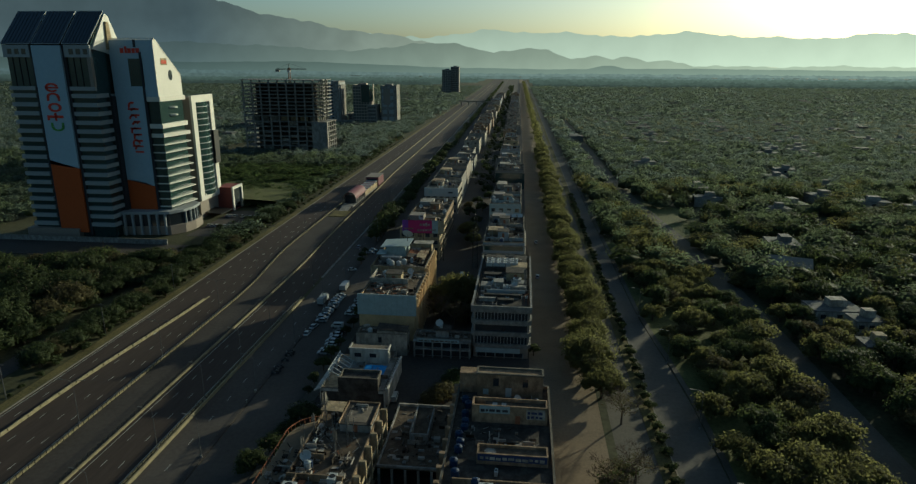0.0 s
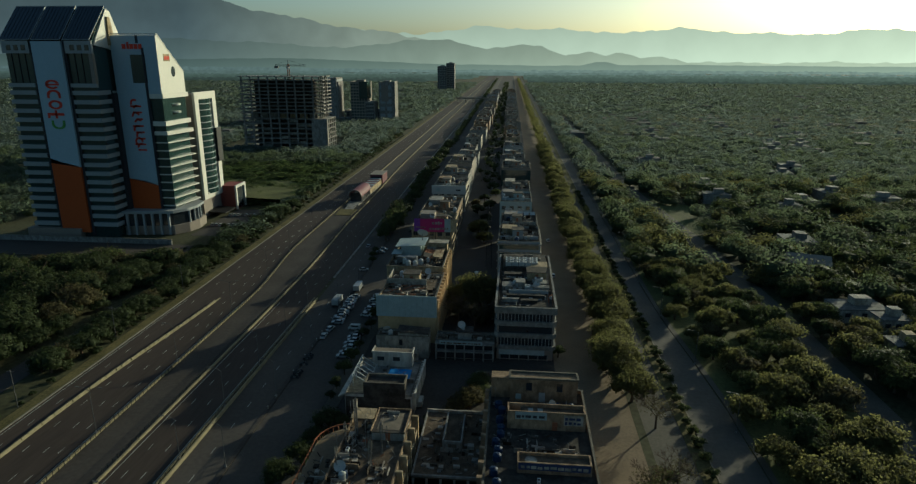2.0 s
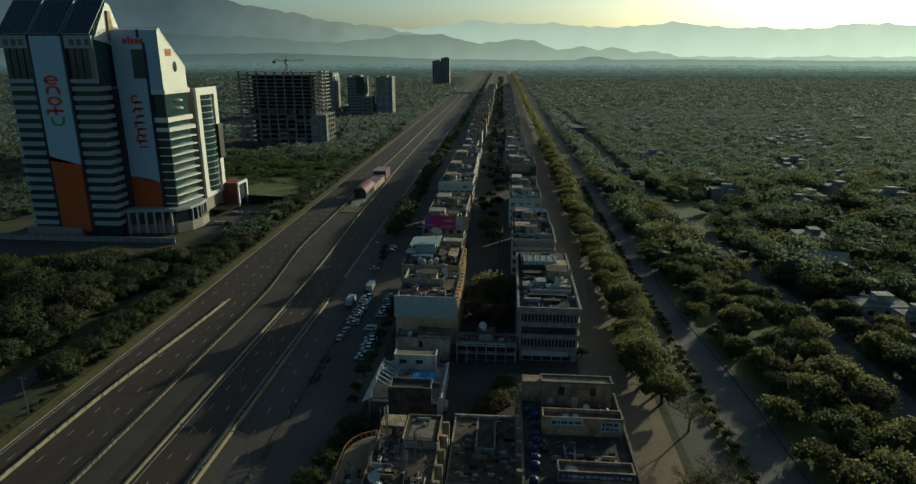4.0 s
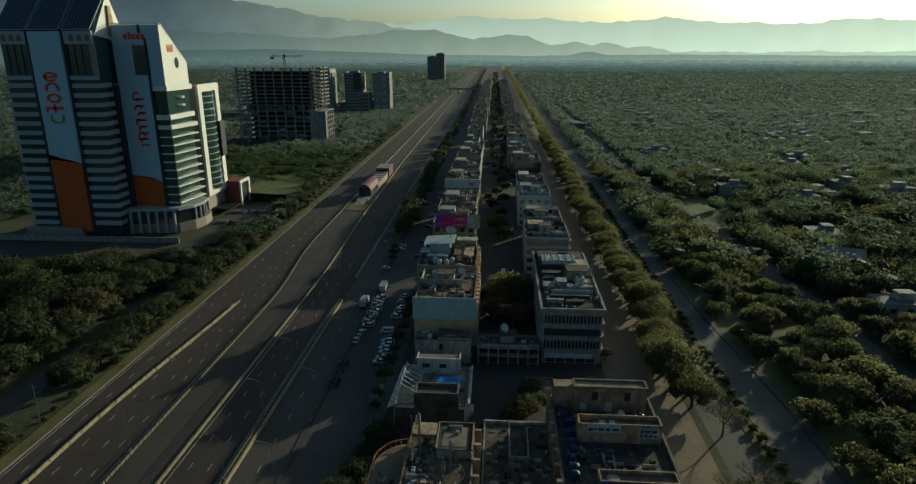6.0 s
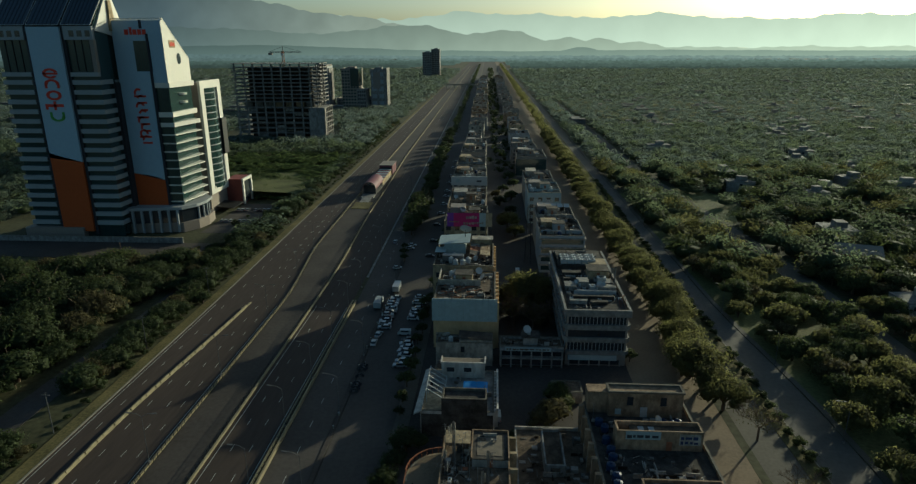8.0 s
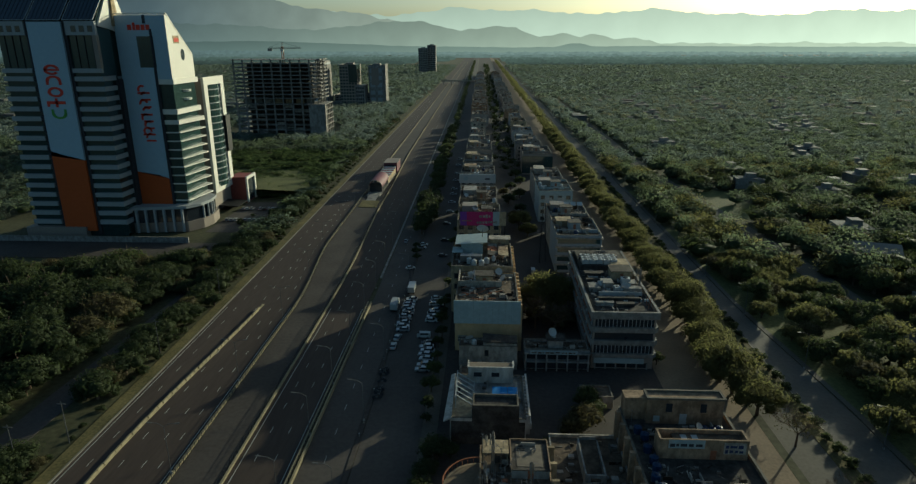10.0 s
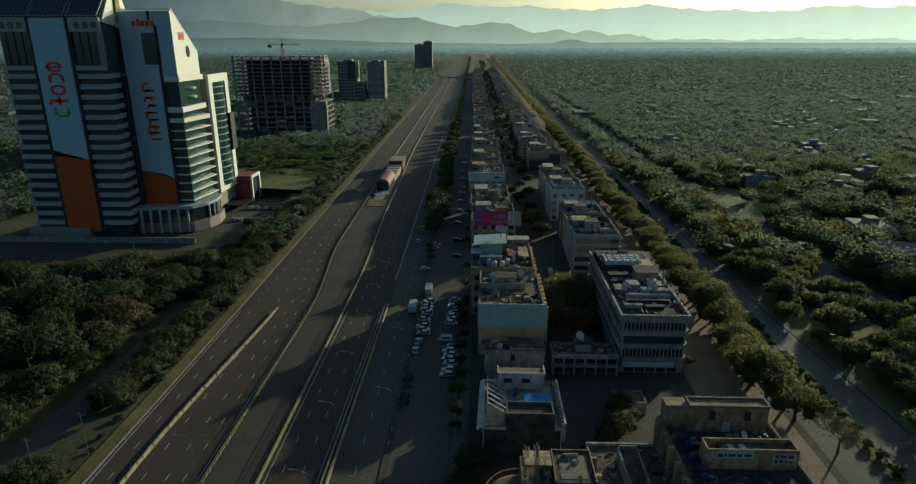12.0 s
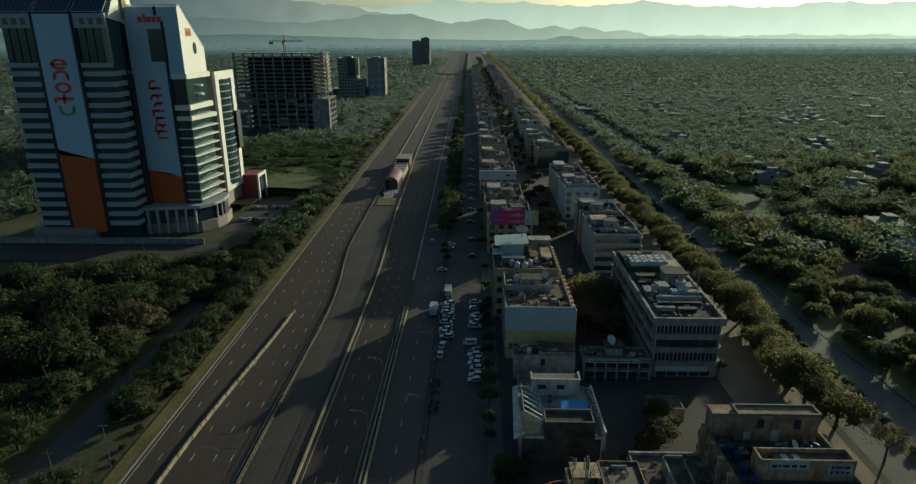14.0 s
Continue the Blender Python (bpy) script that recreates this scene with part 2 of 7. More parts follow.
# ---- geometry helpers ----
class Geo:
    """Collects simple solids into one mesh."""

    def __init__(self):
        self.v, self.f = [], []

    def solid(self, pts, faces):
        n = len(self.v)
        self.v += [tuple(p) for p in pts]
        self.f += [tuple(i + n for i in f) for f in faces]
        return self

    def box(self, x0, x1, y0, y1, z0, z1):
        p = [(x, y, z) for z in (z0, z1) for y in (y0, y1) for x in (x0, x1)]
        return self.solid(p, [(0, 2, 3, 1), (4, 5, 7, 6), (0, 1, 5, 4), (1, 3, 7, 5), (3, 2, 6, 7), (2, 0, 4, 6)])

    def prism(self, pts, off):
        """A planar outline, anticlockwise as seen against off, pushed out by the vector off."""
        n = len(pts)
        q = [tuple(a + b for a, b in zip(p, off)) for p in pts]
        sides = [(i, (i + 1) % n, n + (i + 1) % n, n + i) for i in range(n)]
        return self.solid(list(pts) + q, [tuple(range(n - 1, -1, -1)), tuple(range(n, 2 * n))] + sides)

    def cyl(self, x, y, z0, z1, r0, r1=None, n=10):
        r1 = r0 if r1 is None else r1
        a = [2 * math.pi * i / n for i in range(n)]
        p = [(x + r0 * math.cos(t), y + r0 * math.sin(t), z0) for t in a] + [(x + r1 * math.cos(t), y + r1 * math.sin(t), z1) for t in a]
        return self.solid(p, [tuple(range(n - 1, -1, -1)), tuple(range(n, 2 * n))] + [(i, (i + 1) % n, n + (i + 1) % n, n + i) for i in range(n)])

    def beam(self, p, q, w, n=4, w1=None):
        """A bar of thickness w from p to q."""
        p, q = Vector(p), Vector(q)
        d = (q - p).normalized()
        s = d.cross(Vector((0, 0, 1)) if abs(d.z) < 0.9 else Vector((1, 0, 0))).normalized()
        u = d.cross(s)
        w1 = w if w1 is None else w1
        ring = [(math.cos(math.pi / n + 2 * math.pi * i / n), math.sin(math.pi / n + 2 * math.pi * i / n)) for i in range(n)]
        a = [p + (s * c + u * e) * w * 0.6 for c, e in ring] + [q + (s * c + u * e) * w1 * 0.6 for c, e in ring]
        return self.solid(a, [tuple(range(n)), tuple(range(2 * n - 1, n - 1, -1))] + [(i, n + i, n + (i + 1) % n, (i + 1) % n) for i in range(n)])

    def mesh(self, name, material):
        me = bpy.data.meshes.new(name)
        me.from_pydata(self.v, [], self.f)
        me.materials.append(material)
        me.validate()
        me.update()
        return me


def box(x0, x1, y0, y1, z0, z1):
    return Geo().box(x0, x1, y0, y1, z0, z1)


def part(name, geo, material, parent=None, label=""):
    """Links a Geo, or a ready mesh, as one object under a thing or a part."""
    ob = new(name, geo.mesh(name, material) if isinstance(geo, Geo) else geo)
    if parent:
        ob.parent = parent
    return tagged(ob, label)


def thing(name, x, y, z, label, category, group=""):
    ob = new(name)
    ob.location = (x, y, z)
    ob.empty_display_size = 0.5
    return tagged(ob, label, category, group)


def setting(name, geo, material, label, category):
    return tagged(part(name, geo, material), label, category, "", "structure")


def raw_mesh(name, verts, tris, material, smooth=False):
    """A mesh from arrays of vertices and triangles."""
    me = bpy.data.meshes.new(name)
    me.vertices.add(len(verts))
    me.vertices.foreach_set("co", np.asarray(verts, np.float32).ravel())
    me.loops.add(len(tris) * 3)
    me.loops.foreach_set("vertex_index", np.asarray(tris, np.int32).ravel())
    me.polygons.add(len(tris))
    me.polygons.foreach_set("loop_start", np.arange(0, len(tris) * 3, 3, dtype=np.int32))
    me.polygons.foreach_set("loop_total", np.full(len(tris), 3, np.int32))
    if smooth:
        me.polygons.foreach_set("use_smooth", np.ones(len(tris), bool))
    me.materials.append(material)
    me.update(calc_edges=True)
    me.validate()
    return me


# ---- trees ----
def ball_mesh():
    bm = bmesh.new()
    bmesh.ops.create_icosphere(bm, subdivisions=1, radius=1)
    v = np.array([p.co[:] for p in bm.verts])
    f = np.array([[p.index for p in q.verts] for q in bm.faces])
    bm.free()
    return v, f


BALL_V, BALL_F = ball_mesh()


def leaf_sprays(rng, at, d, size):
    """One small three-cornered spray of leaves at each place, facing roughly along d."""
    m = len(at)
    u = np.cross(rng.normal(size=(m, 3)), d + rng.normal(0, 0.55, (m, 3)))
    w = np.cross(u, d)
    u /= np.linalg.norm(u, axis=1)[:, None] + 1e-9
    w /= np.linalg.norm(w, axis=1)[:, None] + 1e-9
    h = size * rng.uniform(0.55, 1.25, (m, 1))
    return np.stack([at - u * h - w * h * 0.5, at + u * h - w * h * 0.4, at + w * h], 1).reshape(-1, 3)


def crown_arrays(rng, width, height, lobes, leaves, size, core=0.66):
    """A domed crown: lumpy lobes with many loose leaf sprays round them. Vertices and triangles, base at z = 0."""
    vs, fs, n = [], [], 0
    m = max(4, leaves // lobes)
    for k in range(lobes):
        a, q = 2.4 * k + rng.uniform(-0.4, 0.4), math.sqrt((k + 0.2) / lobes) * rng.uniform(0.85, 1.1)
        r = width / 2 * 0.66 * q
        s = width / 2 * rng.uniform(0.34, 0.5) * (1.15 if k == 0 else 1)
        sz = min(s * rng.uniform(0.62, 0.85), height * 0.4)
        c = np.array([r * math.cos(a), r * math.sin(a), height * (0.3 + 0.36 * math.sqrt(max(0.0, 1 - q * q * 0.8)) + rng.uniform(-0.07, 0.07))])
        v = BALL_V * (1 + rng.normal(0, 0.16, (len(BALL_V), 1))) * np.array([s, s, sz]) * core + c
        vs.append(v), fs.append(BALL_F + n)
        n += len(v)
        d = rng.normal(size=(m, 3))
        d /= np.linalg.norm(d, axis=1)[:, None]
        d[:, 2] = np.where(d[:, 2] < -0.35, -d[:, 2], d[:, 2])
        lump = 1 + 0.14 * np.sin(d[:, :1] * 6 + rng.uniform(0, 6)) * np.sin(d[:, 1:2] * 6 + rng.uniform(0, 6))
        at = c + d * np.array([s, s, sz]) * lump * rng.uniform(0.6, 1.14, (m, 1))
        vs.append(leaf_sprays(rng, at, d, size)), fs.append(n + np.arange(3 * m).reshape(-1, 3))
        n += 3 * m
    v = np.concatenate(vs)
    v[:, 2] -= v[:, 2].min()
    return v, np.concatenate(fs)


def make_tree(name, label, leaf, width, height, trunk_h, seed, lobes=9, leaves=700, size=0.42, category="tree", group="trees"):
    rng = np.random.default_rng(seed)
    t = thing(name, 0, 0, -500, label, category, group)
    v, f = crown_arrays(rng, width, height, lobes, leaves, size)
    v[:, 2] += trunk_h
    part("crown", raw_mesh("crown", v, f, leaf), leaf, t)
    g = Geo().cyl(0, 0, -0.1, trunk_h + 0.3 * height, 0.035 * width, 0.018 * width, 7)
    for k in range(5):
        a = k * 1.26 + rng.uniform(0, 0.6)
        r, z = width * rng.uniform(0.22, 0.36), trunk_h + height * rng.uniform(0.35, 0.6)
        g.beam((0, 0, trunk_h * rng.uniform(0.7, 1.0)), (r * math.cos(a), r * math.sin(a), z), 0.02 * width, 5, 0.007 * width)
    part("trunk", g, BARK, t)
    return t


def place(proto, x, y, z=0.0, turn=0.0, scale=1.0):
    ob = copy_thing(proto, pose(x, y, z, 0, 0, turn))
    ob.scale = (scale, scale, scale * 1.0)
    return ob


def discard(proto):
    for o in (*proto.children_recursive, proto):
        bpy.data.objects.remove(o)

# ---- ground, roads and pavements ----
GZ = -0.12


def drift(y):
    """The avenue and its rows bear slightly to the left in the distance."""
    s = max(0.0, y - 150.0)
    return -0.011 * s * s / (s + 60.0)


def strip(x0, x1, y0, y1, z0, z1, step=60.0):
    """A long slab, its edges following a line x(y) when x0 or x1 is a function."""
    fx = [x if callable(x) else (lambda y, c=x: c) for x in (x0, x1)]
    n = max(1, int((y1 - y0) / step))
    g = Geo()
    pts, faces = [], []
    for i in range(n + 1):
        y = y0 + (y1 - y0) * i / n
        a, b = fx[0](y) + drift(y), fx[1](y) + drift(y)
        pts += [(a, y, z0), (b, y, z0), (b, y, z1), (a, y, z1)]
    for i in range(n):
        k = 4 * i
        faces += [(k + 3, k + 2, k + 6, k + 7), (k, k + 3, k + 7, k + 4), (k + 2, k + 1, k + 5, k + 6)]
    faces += [(0, 1, 2, 3), (4 * n + 3, 4 * n + 2, 4 * n + 1, 4 * n)]
    return g.solid(pts, faces)


def ease(y, a, b):
    t = min(1, max(0, (y - a) / (b - a)))
    return t * t * (3 - 2 * t)


def med_x(y):
    return -92 - 5.0 * ease(y, 170, 240) - 1.0 * ease(y, 240, 420)


def brt_x(y):
    return -82 - 3.0 * ease(y, 190, 300) - 2.5 * ease(y, 300, 460)


def kerb_x(y):
    return -113.0


def ground_z(x, y):
    """The land falls by some metres round the tower's forecourt."""
    return GZ - 4.75 * ease(-x, 122, 140) * ease(y, 196, 216) * (1 - ease(y, 320, 420))


def ground_sheet():
    """One sheet to the horizon, finer where the land falls."""
    xs = [-4800, -2400, -1200] + list(range(-600, -160, 20)) + list(range(-160, -112, 3)) + [-112, 0, 1200, 2400, 4800]
    ys = [-600, 0, 100] + list(range(180, 430, 4)) + [600, 1200, 2400, 4900]
    n = len(xs)
    pts = [(x, y, ground_z(x, y)) for y in ys for x in xs]
    return Geo().solid(pts, [(j * n + i, j * n + i + 1, j * n + n + i + 1, j * n + n + i) for j in range(len(ys) - 1) for i in range(n - 1)])


setting("ground", ground_sheet(), EARTH, "earth ground with dry grass and scrub", "ground")
setting("road_avenue", strip(kerb_x, -70.6, -60, 4500, GZ - 0.1, 0.0), ASPHALT, "dark asphalt avenue with several lanes", "road")
setting("road_bus_lane", strip(med_x, brt_x, -60, 3000, -0.05, 0.012, 20), ASPHALT_OLD, "worn grey bus lane between low barriers", "road")
setting("road_service", strip(-69.2, -60.6, -60, 4500, GZ - 0.1, 0.0), SERVICE, "grey asphalt service road", "road")
setting("road_parking", strip(-59.4, -47.5, -60, 4500, GZ - 0.1, 0.004), SERVICE, "grey asphalt parking road beside shops", "road")
setting("pavement_shops", strip(-47.5, -44.4, -60, 4000, GZ - 0.1, 0.14), LANE, "dusty pavement along the shop fronts", "pavement")
setting("court_paving", strip(-44.4, 6.2, -60, 4000, GZ - 0.1, 0.02), ASPHALT_OLD, "dark worn paving of the courts between buildings", "pavement")
setting("plaza", strip(6.2, 22.2, -60, 4000, GZ - 0.1, 0.06), PLAZA, "sandy paved walkway beside the shop rows", "pavement")
setting("lane_pale", strip(24.0, 31.6, -60, 4000, GZ - 0.1, 0.0), LANE, "pale narrow lane beside the tree row", "road")
setting("road_east", strip(34.9, lambda y: 44.2 - 4 * ease(y, 110, 185), -60, 4200, GZ - 0.1, 0.0, 25), ROAD_PALE, "dusty pale grey asphalt road below the tree row", "road")
setting("road_park", strip(lambda y: 73.5 - 12 * ease(y, 190, 420), lambda y: 82 - 12 * ease(y, 190, 420), -60, 900, GZ - 0.1, -0.02, 25), LANE, "pale road through the trees", "road")
setting("lane_west", strip(lambda y: -132.8 + 1.5 * ease(y, 110, 170), lambda y: -126.0 + 1.0 * ease(y, 110, 170), 40, 190, GZ - 0.1, -0.03, 8), SERVICE, "narrow grey lane under the trees", "road")
setting("tower_forecourt", box(-348, -147, 225, 246, -4.95, -4.62), ASPHALT_OLD, "wide dark forecourt below the tower", "pavement")
setting("parking_yard", box(-160, -140.6, 262, 317, -5.0, -4.84), SERVICE, "dusty parking yard beside the tower", "pavement")
setting("verge_west", strip(lambda y: kerb_x(y) - 3.4, lambda y: kerb_x(y) - 0.4, -60, 1500, GZ - 0.1, 0.05), VERGE, "dry grass verge beside the avenue", "verge")
setting("kerb_west", strip(lambda y: kerb_x(y) - 0.4, kerb_x, -60, 2500, GZ - 0.1, 0.16), KERB, "pale concrete kerb", "kerb")
setting("kerb_service", strip(-60.5, -59.5, -60, 2500, GZ - 0.1, 0.15), ASPHALT_OLD, "narrow raised median with kerbs", "kerb")
setting("kerb_east", strip(34.6, 34.9, -60, 2500, GZ - 0.1, 0.16), KERB, "concrete kerb", "kerb")
setting("verge_hedge", strip(31.6, 34.6, -60, 2500, GZ - 0.1, 0.1), VERGE, "grassy strip below clipped bushes", "verge")
setting("verge_trees", strip(22.2, 24.0, -60, 2500, GZ - 0.1, 0.08), EARTH, "earth strip below the tree row", "verge")
setting("median_outer", strip(-70.1, -69.6, -60, 174, GZ - 0.1, 0.45), EARTH, "earth bed between two separator walls", "kerb")
setting("median_wall_west", strip(-70.45, -70.1, -60, 174, GZ - 0.1, 0.8), YELLOW_KERB, "weathered pale concrete separator wall", "barrier")
setting("median_wall_east", strip(-69.6, -69.25, -60, 174, GZ - 0.1, 0.8), YELLOW_KERB, "weathered pale concrete separator wall", "barrier")
setting("median_outer_far", strip(-70.2, -69.5, 196, 2500, GZ - 0.1, 0.2), CONCRETE, "low concrete separator", "kerb")


def block_x(y):
    return -106.2 + 4.2 * ease(y, 96, 178)


bw = setting("barrier_west", strip(lambda y: block_x(y) - 0.3, lambda y: block_x(y) + 0.3, -60, 172, -0.05, 0.22, 8), YELLOW_KERB, "weathered yellow concrete blocks in a row", "barrier")
blk = Geo().prism([(-0.3, 0, 0.2), (0.3, 0, 0.2), (0.18, 0, 0.75), (-0.18, 0, 0.7)], (0, 1.78, 0)).mesh("block", YELLOW_KERB)
for k in range(118):
    o = part("block", blk, YELLOW_KERB, bw)
    o.location = (block_x(-60 + 1.94 * k) + 0.06 * math.sin(k * 2.3), -60 + 1.94 * k, 0)
setting("barrier_bus_west", strip(lambda y: med_x(y) - 0.22, lambda y: med_x(y) + 0.2, -60, 2500, -0.05, 0.5, 12), YELLOW_KERB, "pale concrete barrier beside the bus lane", "barrier")
setting("barrier_bus_east", strip(lambda y: brt_x(y) - 0.2, lambda y: brt_x(y) + 0.22, -60, 2500, -0.05, 0.5, 12), YELLOW_KERB, "pale concrete barrier beside the bus lane", "barrier")
rail = Geo()
for fx in (med_x, brt_x, lambda y: -69.4):
    for k in range(260 if fx in (med_x, brt_x) else 120):
        y = -20 + 1.6 * k
        x = fx(y) + drift(y) + (0.5 if fx is med_x else -0.5)
        rail.box(x - 0.06, x + 0.06, y - 0.06, y + 0.06, 0, 1.25)
        x1 = fx(y + 1.6) + drift(y + 1.6) + (0.5 if fx is med_x else -0.5)
        rail.beam((x, y, 1.2), (x1, y + 1.6, 1.2), 0.07).beam((x, y, 0.85), (x1, y + 1.6, 0.85), 0.05)
tagged(part("railing", rail, DARK_STEEL), "thin dark steel railing beside the bus lane", "railing", "", "stuff")

setting("lawn_park", Geo().prism([(47, 258, GZ - 0.1), (58, 250, GZ - 0.1), (66, 262, GZ - 0.1), (96, 285, GZ - 0.1), (92, 330, GZ - 0.1), (70, 350, GZ - 0.1), (40, 330, GZ - 0.1)], (0, 0, 0.14)), LAWN, "sunlit park lawn between trees", "lawn")
setting("lawn_strip", strip(lambda y: 45.9 - 4 * ease(y, 110, 185), lambda y: 73.2 - 12 * ease(y, 190, 420), 20, 258, GZ - 0.1, 0.01, 20), LAWN, "thin grass under the park trees", "lawn")
setting("path_east", strip(lambda y: 44.5 - 4 * ease(y, 110, 185), lambda y: 45.9 - 4 * ease(y, 110, 185), -60, 900, GZ - 0.1, 0.08, 20), LANE, "narrow dusty footpath beside the road", "pavement")
setting("field_west", Geo().prism([(-205, 335, GZ - 0.1), (-128, 322, GZ - 0.1), (-124, 440, GZ - 0.1), (-190, 452, GZ - 0.1)], (0, 0, 0.13)), LAWN, "overgrown green field beside the avenue", "field")
setting("clearing_dust", Geo().prism([(134, 262, GZ - 0.1), (158, 268, GZ - 0.1), (160, 288, GZ - 0.1), (138, 284, GZ - 0.1)], (0, 0, 0.15)), DUST, "bare dusty clearing between trees", "ground")

# lane dashes
dash = Geo()
for x in (-109.4, -103.3, -98.9, -95.7, -78.4, -74.6, -65.0):
    for k in range(110):
        y = -40 + 9.0 * k + (3 if x > -90 else 0)
        sx = kerb_x(y) + 113 if x < -90 else 0
        if x > -100 and x < -90 and y > 175:
            sx = med_x(y) + 92
        if x > -80 and x < -72 and y > 180:
            sx = (brt_x(y) + 82) * 0.5
        sx += drift(y)
        dash.box(x + sx - 0.06, x + sx + 0.06, y, y + 2.2, 0.002, 0.008)
tagged(part("lane_markings", dash, PAINT), "faded white dashed lane markings", "road marking", "", "stuff")
edge = Geo()
for x in (-112.3, -93.1, -80.9, -71.4):
    edge.box(x - 0.07, x + 0.07, -60, 170, 0.002, 0.008)
tagged(part("edge_lines", edge, PAINT), "thin pale edge lines on the asphalt", "road marking", "", "stuff")



# ---- distance ----
def ridge(name, y, points, base, material, label, rough, seed, lo=-30.0):
    """A far mountain chain standing on the plain, its crest through (x, height) points with finer bumps between."""
    r = np.random.default_rng(seed)
    xs = np.linspace(points[0][0], points[-1][0], 520)
    zs = np.interp(xs, [p[0] for p in points], [p[1] for p in points])
    for k in range(1, 6):
        zs = zs + rough / k * np.sin(xs / (420.0 / k / k) + r.uniform(0, 6.28)) + rough / 6 / k * r.normal(size=len(xs)) * (k > 3)
    zs = np.maximum(zs, base) + (r.uniform(-3.5, 3.5, len(xs)) if base < 20 else 0)
    verts = [(x, y, lo) for x in xs] + [(x, y + 40, z) for x, z in zip(xs, zs)] + [(x, y + 260, lo) for x in xs]
    n = len(xs)
    tris = []
    for i in range(n - 1):
        for a in (0, n):
            tris += [(a + i, a + i + 1, a + n + i + 1), (a + i, a + n + i + 1, a + n + i)]
    return tagged(part(name, raw_mesh(name, verts, tris, material, True), material), label, "mountains", "", "structure")


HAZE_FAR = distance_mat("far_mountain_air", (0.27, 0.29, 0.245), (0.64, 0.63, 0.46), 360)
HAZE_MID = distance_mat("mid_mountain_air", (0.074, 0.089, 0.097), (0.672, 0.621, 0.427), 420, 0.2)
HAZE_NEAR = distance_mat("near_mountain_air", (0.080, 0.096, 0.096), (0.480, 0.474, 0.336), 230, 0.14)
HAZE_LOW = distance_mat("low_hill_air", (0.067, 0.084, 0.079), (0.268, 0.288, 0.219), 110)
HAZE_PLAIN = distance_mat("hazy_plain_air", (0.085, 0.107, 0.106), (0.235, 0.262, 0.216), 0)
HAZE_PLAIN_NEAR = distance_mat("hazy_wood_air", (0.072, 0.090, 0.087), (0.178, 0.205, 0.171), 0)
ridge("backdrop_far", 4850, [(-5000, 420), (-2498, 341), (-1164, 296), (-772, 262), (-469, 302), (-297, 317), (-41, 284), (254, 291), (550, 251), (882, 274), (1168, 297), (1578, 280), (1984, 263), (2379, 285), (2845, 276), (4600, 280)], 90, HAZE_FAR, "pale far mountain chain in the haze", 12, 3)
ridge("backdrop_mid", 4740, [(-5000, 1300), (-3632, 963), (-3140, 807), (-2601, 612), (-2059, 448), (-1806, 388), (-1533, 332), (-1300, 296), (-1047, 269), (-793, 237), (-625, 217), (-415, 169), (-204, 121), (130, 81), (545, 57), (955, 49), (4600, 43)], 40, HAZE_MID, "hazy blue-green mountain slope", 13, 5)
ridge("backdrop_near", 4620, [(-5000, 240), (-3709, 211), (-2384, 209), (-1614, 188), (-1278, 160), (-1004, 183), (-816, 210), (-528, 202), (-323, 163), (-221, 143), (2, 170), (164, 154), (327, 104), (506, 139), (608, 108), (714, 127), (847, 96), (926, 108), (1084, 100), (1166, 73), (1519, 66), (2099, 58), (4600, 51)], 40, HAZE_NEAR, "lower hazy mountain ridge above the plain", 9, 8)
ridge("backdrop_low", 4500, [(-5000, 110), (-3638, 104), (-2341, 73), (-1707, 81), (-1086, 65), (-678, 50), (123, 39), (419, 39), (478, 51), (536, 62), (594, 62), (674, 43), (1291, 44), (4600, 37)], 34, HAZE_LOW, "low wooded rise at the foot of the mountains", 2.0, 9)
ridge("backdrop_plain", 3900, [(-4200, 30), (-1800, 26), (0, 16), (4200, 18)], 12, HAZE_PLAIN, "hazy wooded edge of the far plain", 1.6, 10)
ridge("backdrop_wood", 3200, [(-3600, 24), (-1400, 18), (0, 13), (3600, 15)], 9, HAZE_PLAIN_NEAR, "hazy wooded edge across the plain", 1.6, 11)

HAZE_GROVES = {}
# nearer bands glow less: the thinning haze is painted in by k
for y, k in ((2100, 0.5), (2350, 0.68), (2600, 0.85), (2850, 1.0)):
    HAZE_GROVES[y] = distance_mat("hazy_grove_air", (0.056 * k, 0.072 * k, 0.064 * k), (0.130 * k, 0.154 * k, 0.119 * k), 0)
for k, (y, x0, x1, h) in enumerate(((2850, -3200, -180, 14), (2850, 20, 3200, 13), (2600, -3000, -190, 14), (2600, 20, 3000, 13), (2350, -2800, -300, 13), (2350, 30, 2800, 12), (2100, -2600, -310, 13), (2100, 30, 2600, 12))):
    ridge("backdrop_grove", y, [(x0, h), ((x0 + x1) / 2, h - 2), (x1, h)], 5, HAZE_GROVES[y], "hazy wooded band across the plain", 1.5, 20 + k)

# ---- the glass tower with two shafts and a wing ----
BASIN = -4.7
T = thing("office_tower", -230.7, 253.8, BASIN, "grey and white twin-shaft office tower with tall banners", "tower")
shaft_a = part("shaft", Geo().prism([(0, 0.8, 0), (0, 0.8, 83), (0, 12, 96.6), (0, 13, 96.6), (0, 24, 80), (0, 24, 0)][::-1], (38, 0, 0)), GREEN_GLASS, T, "dark glass core of the left shaft")
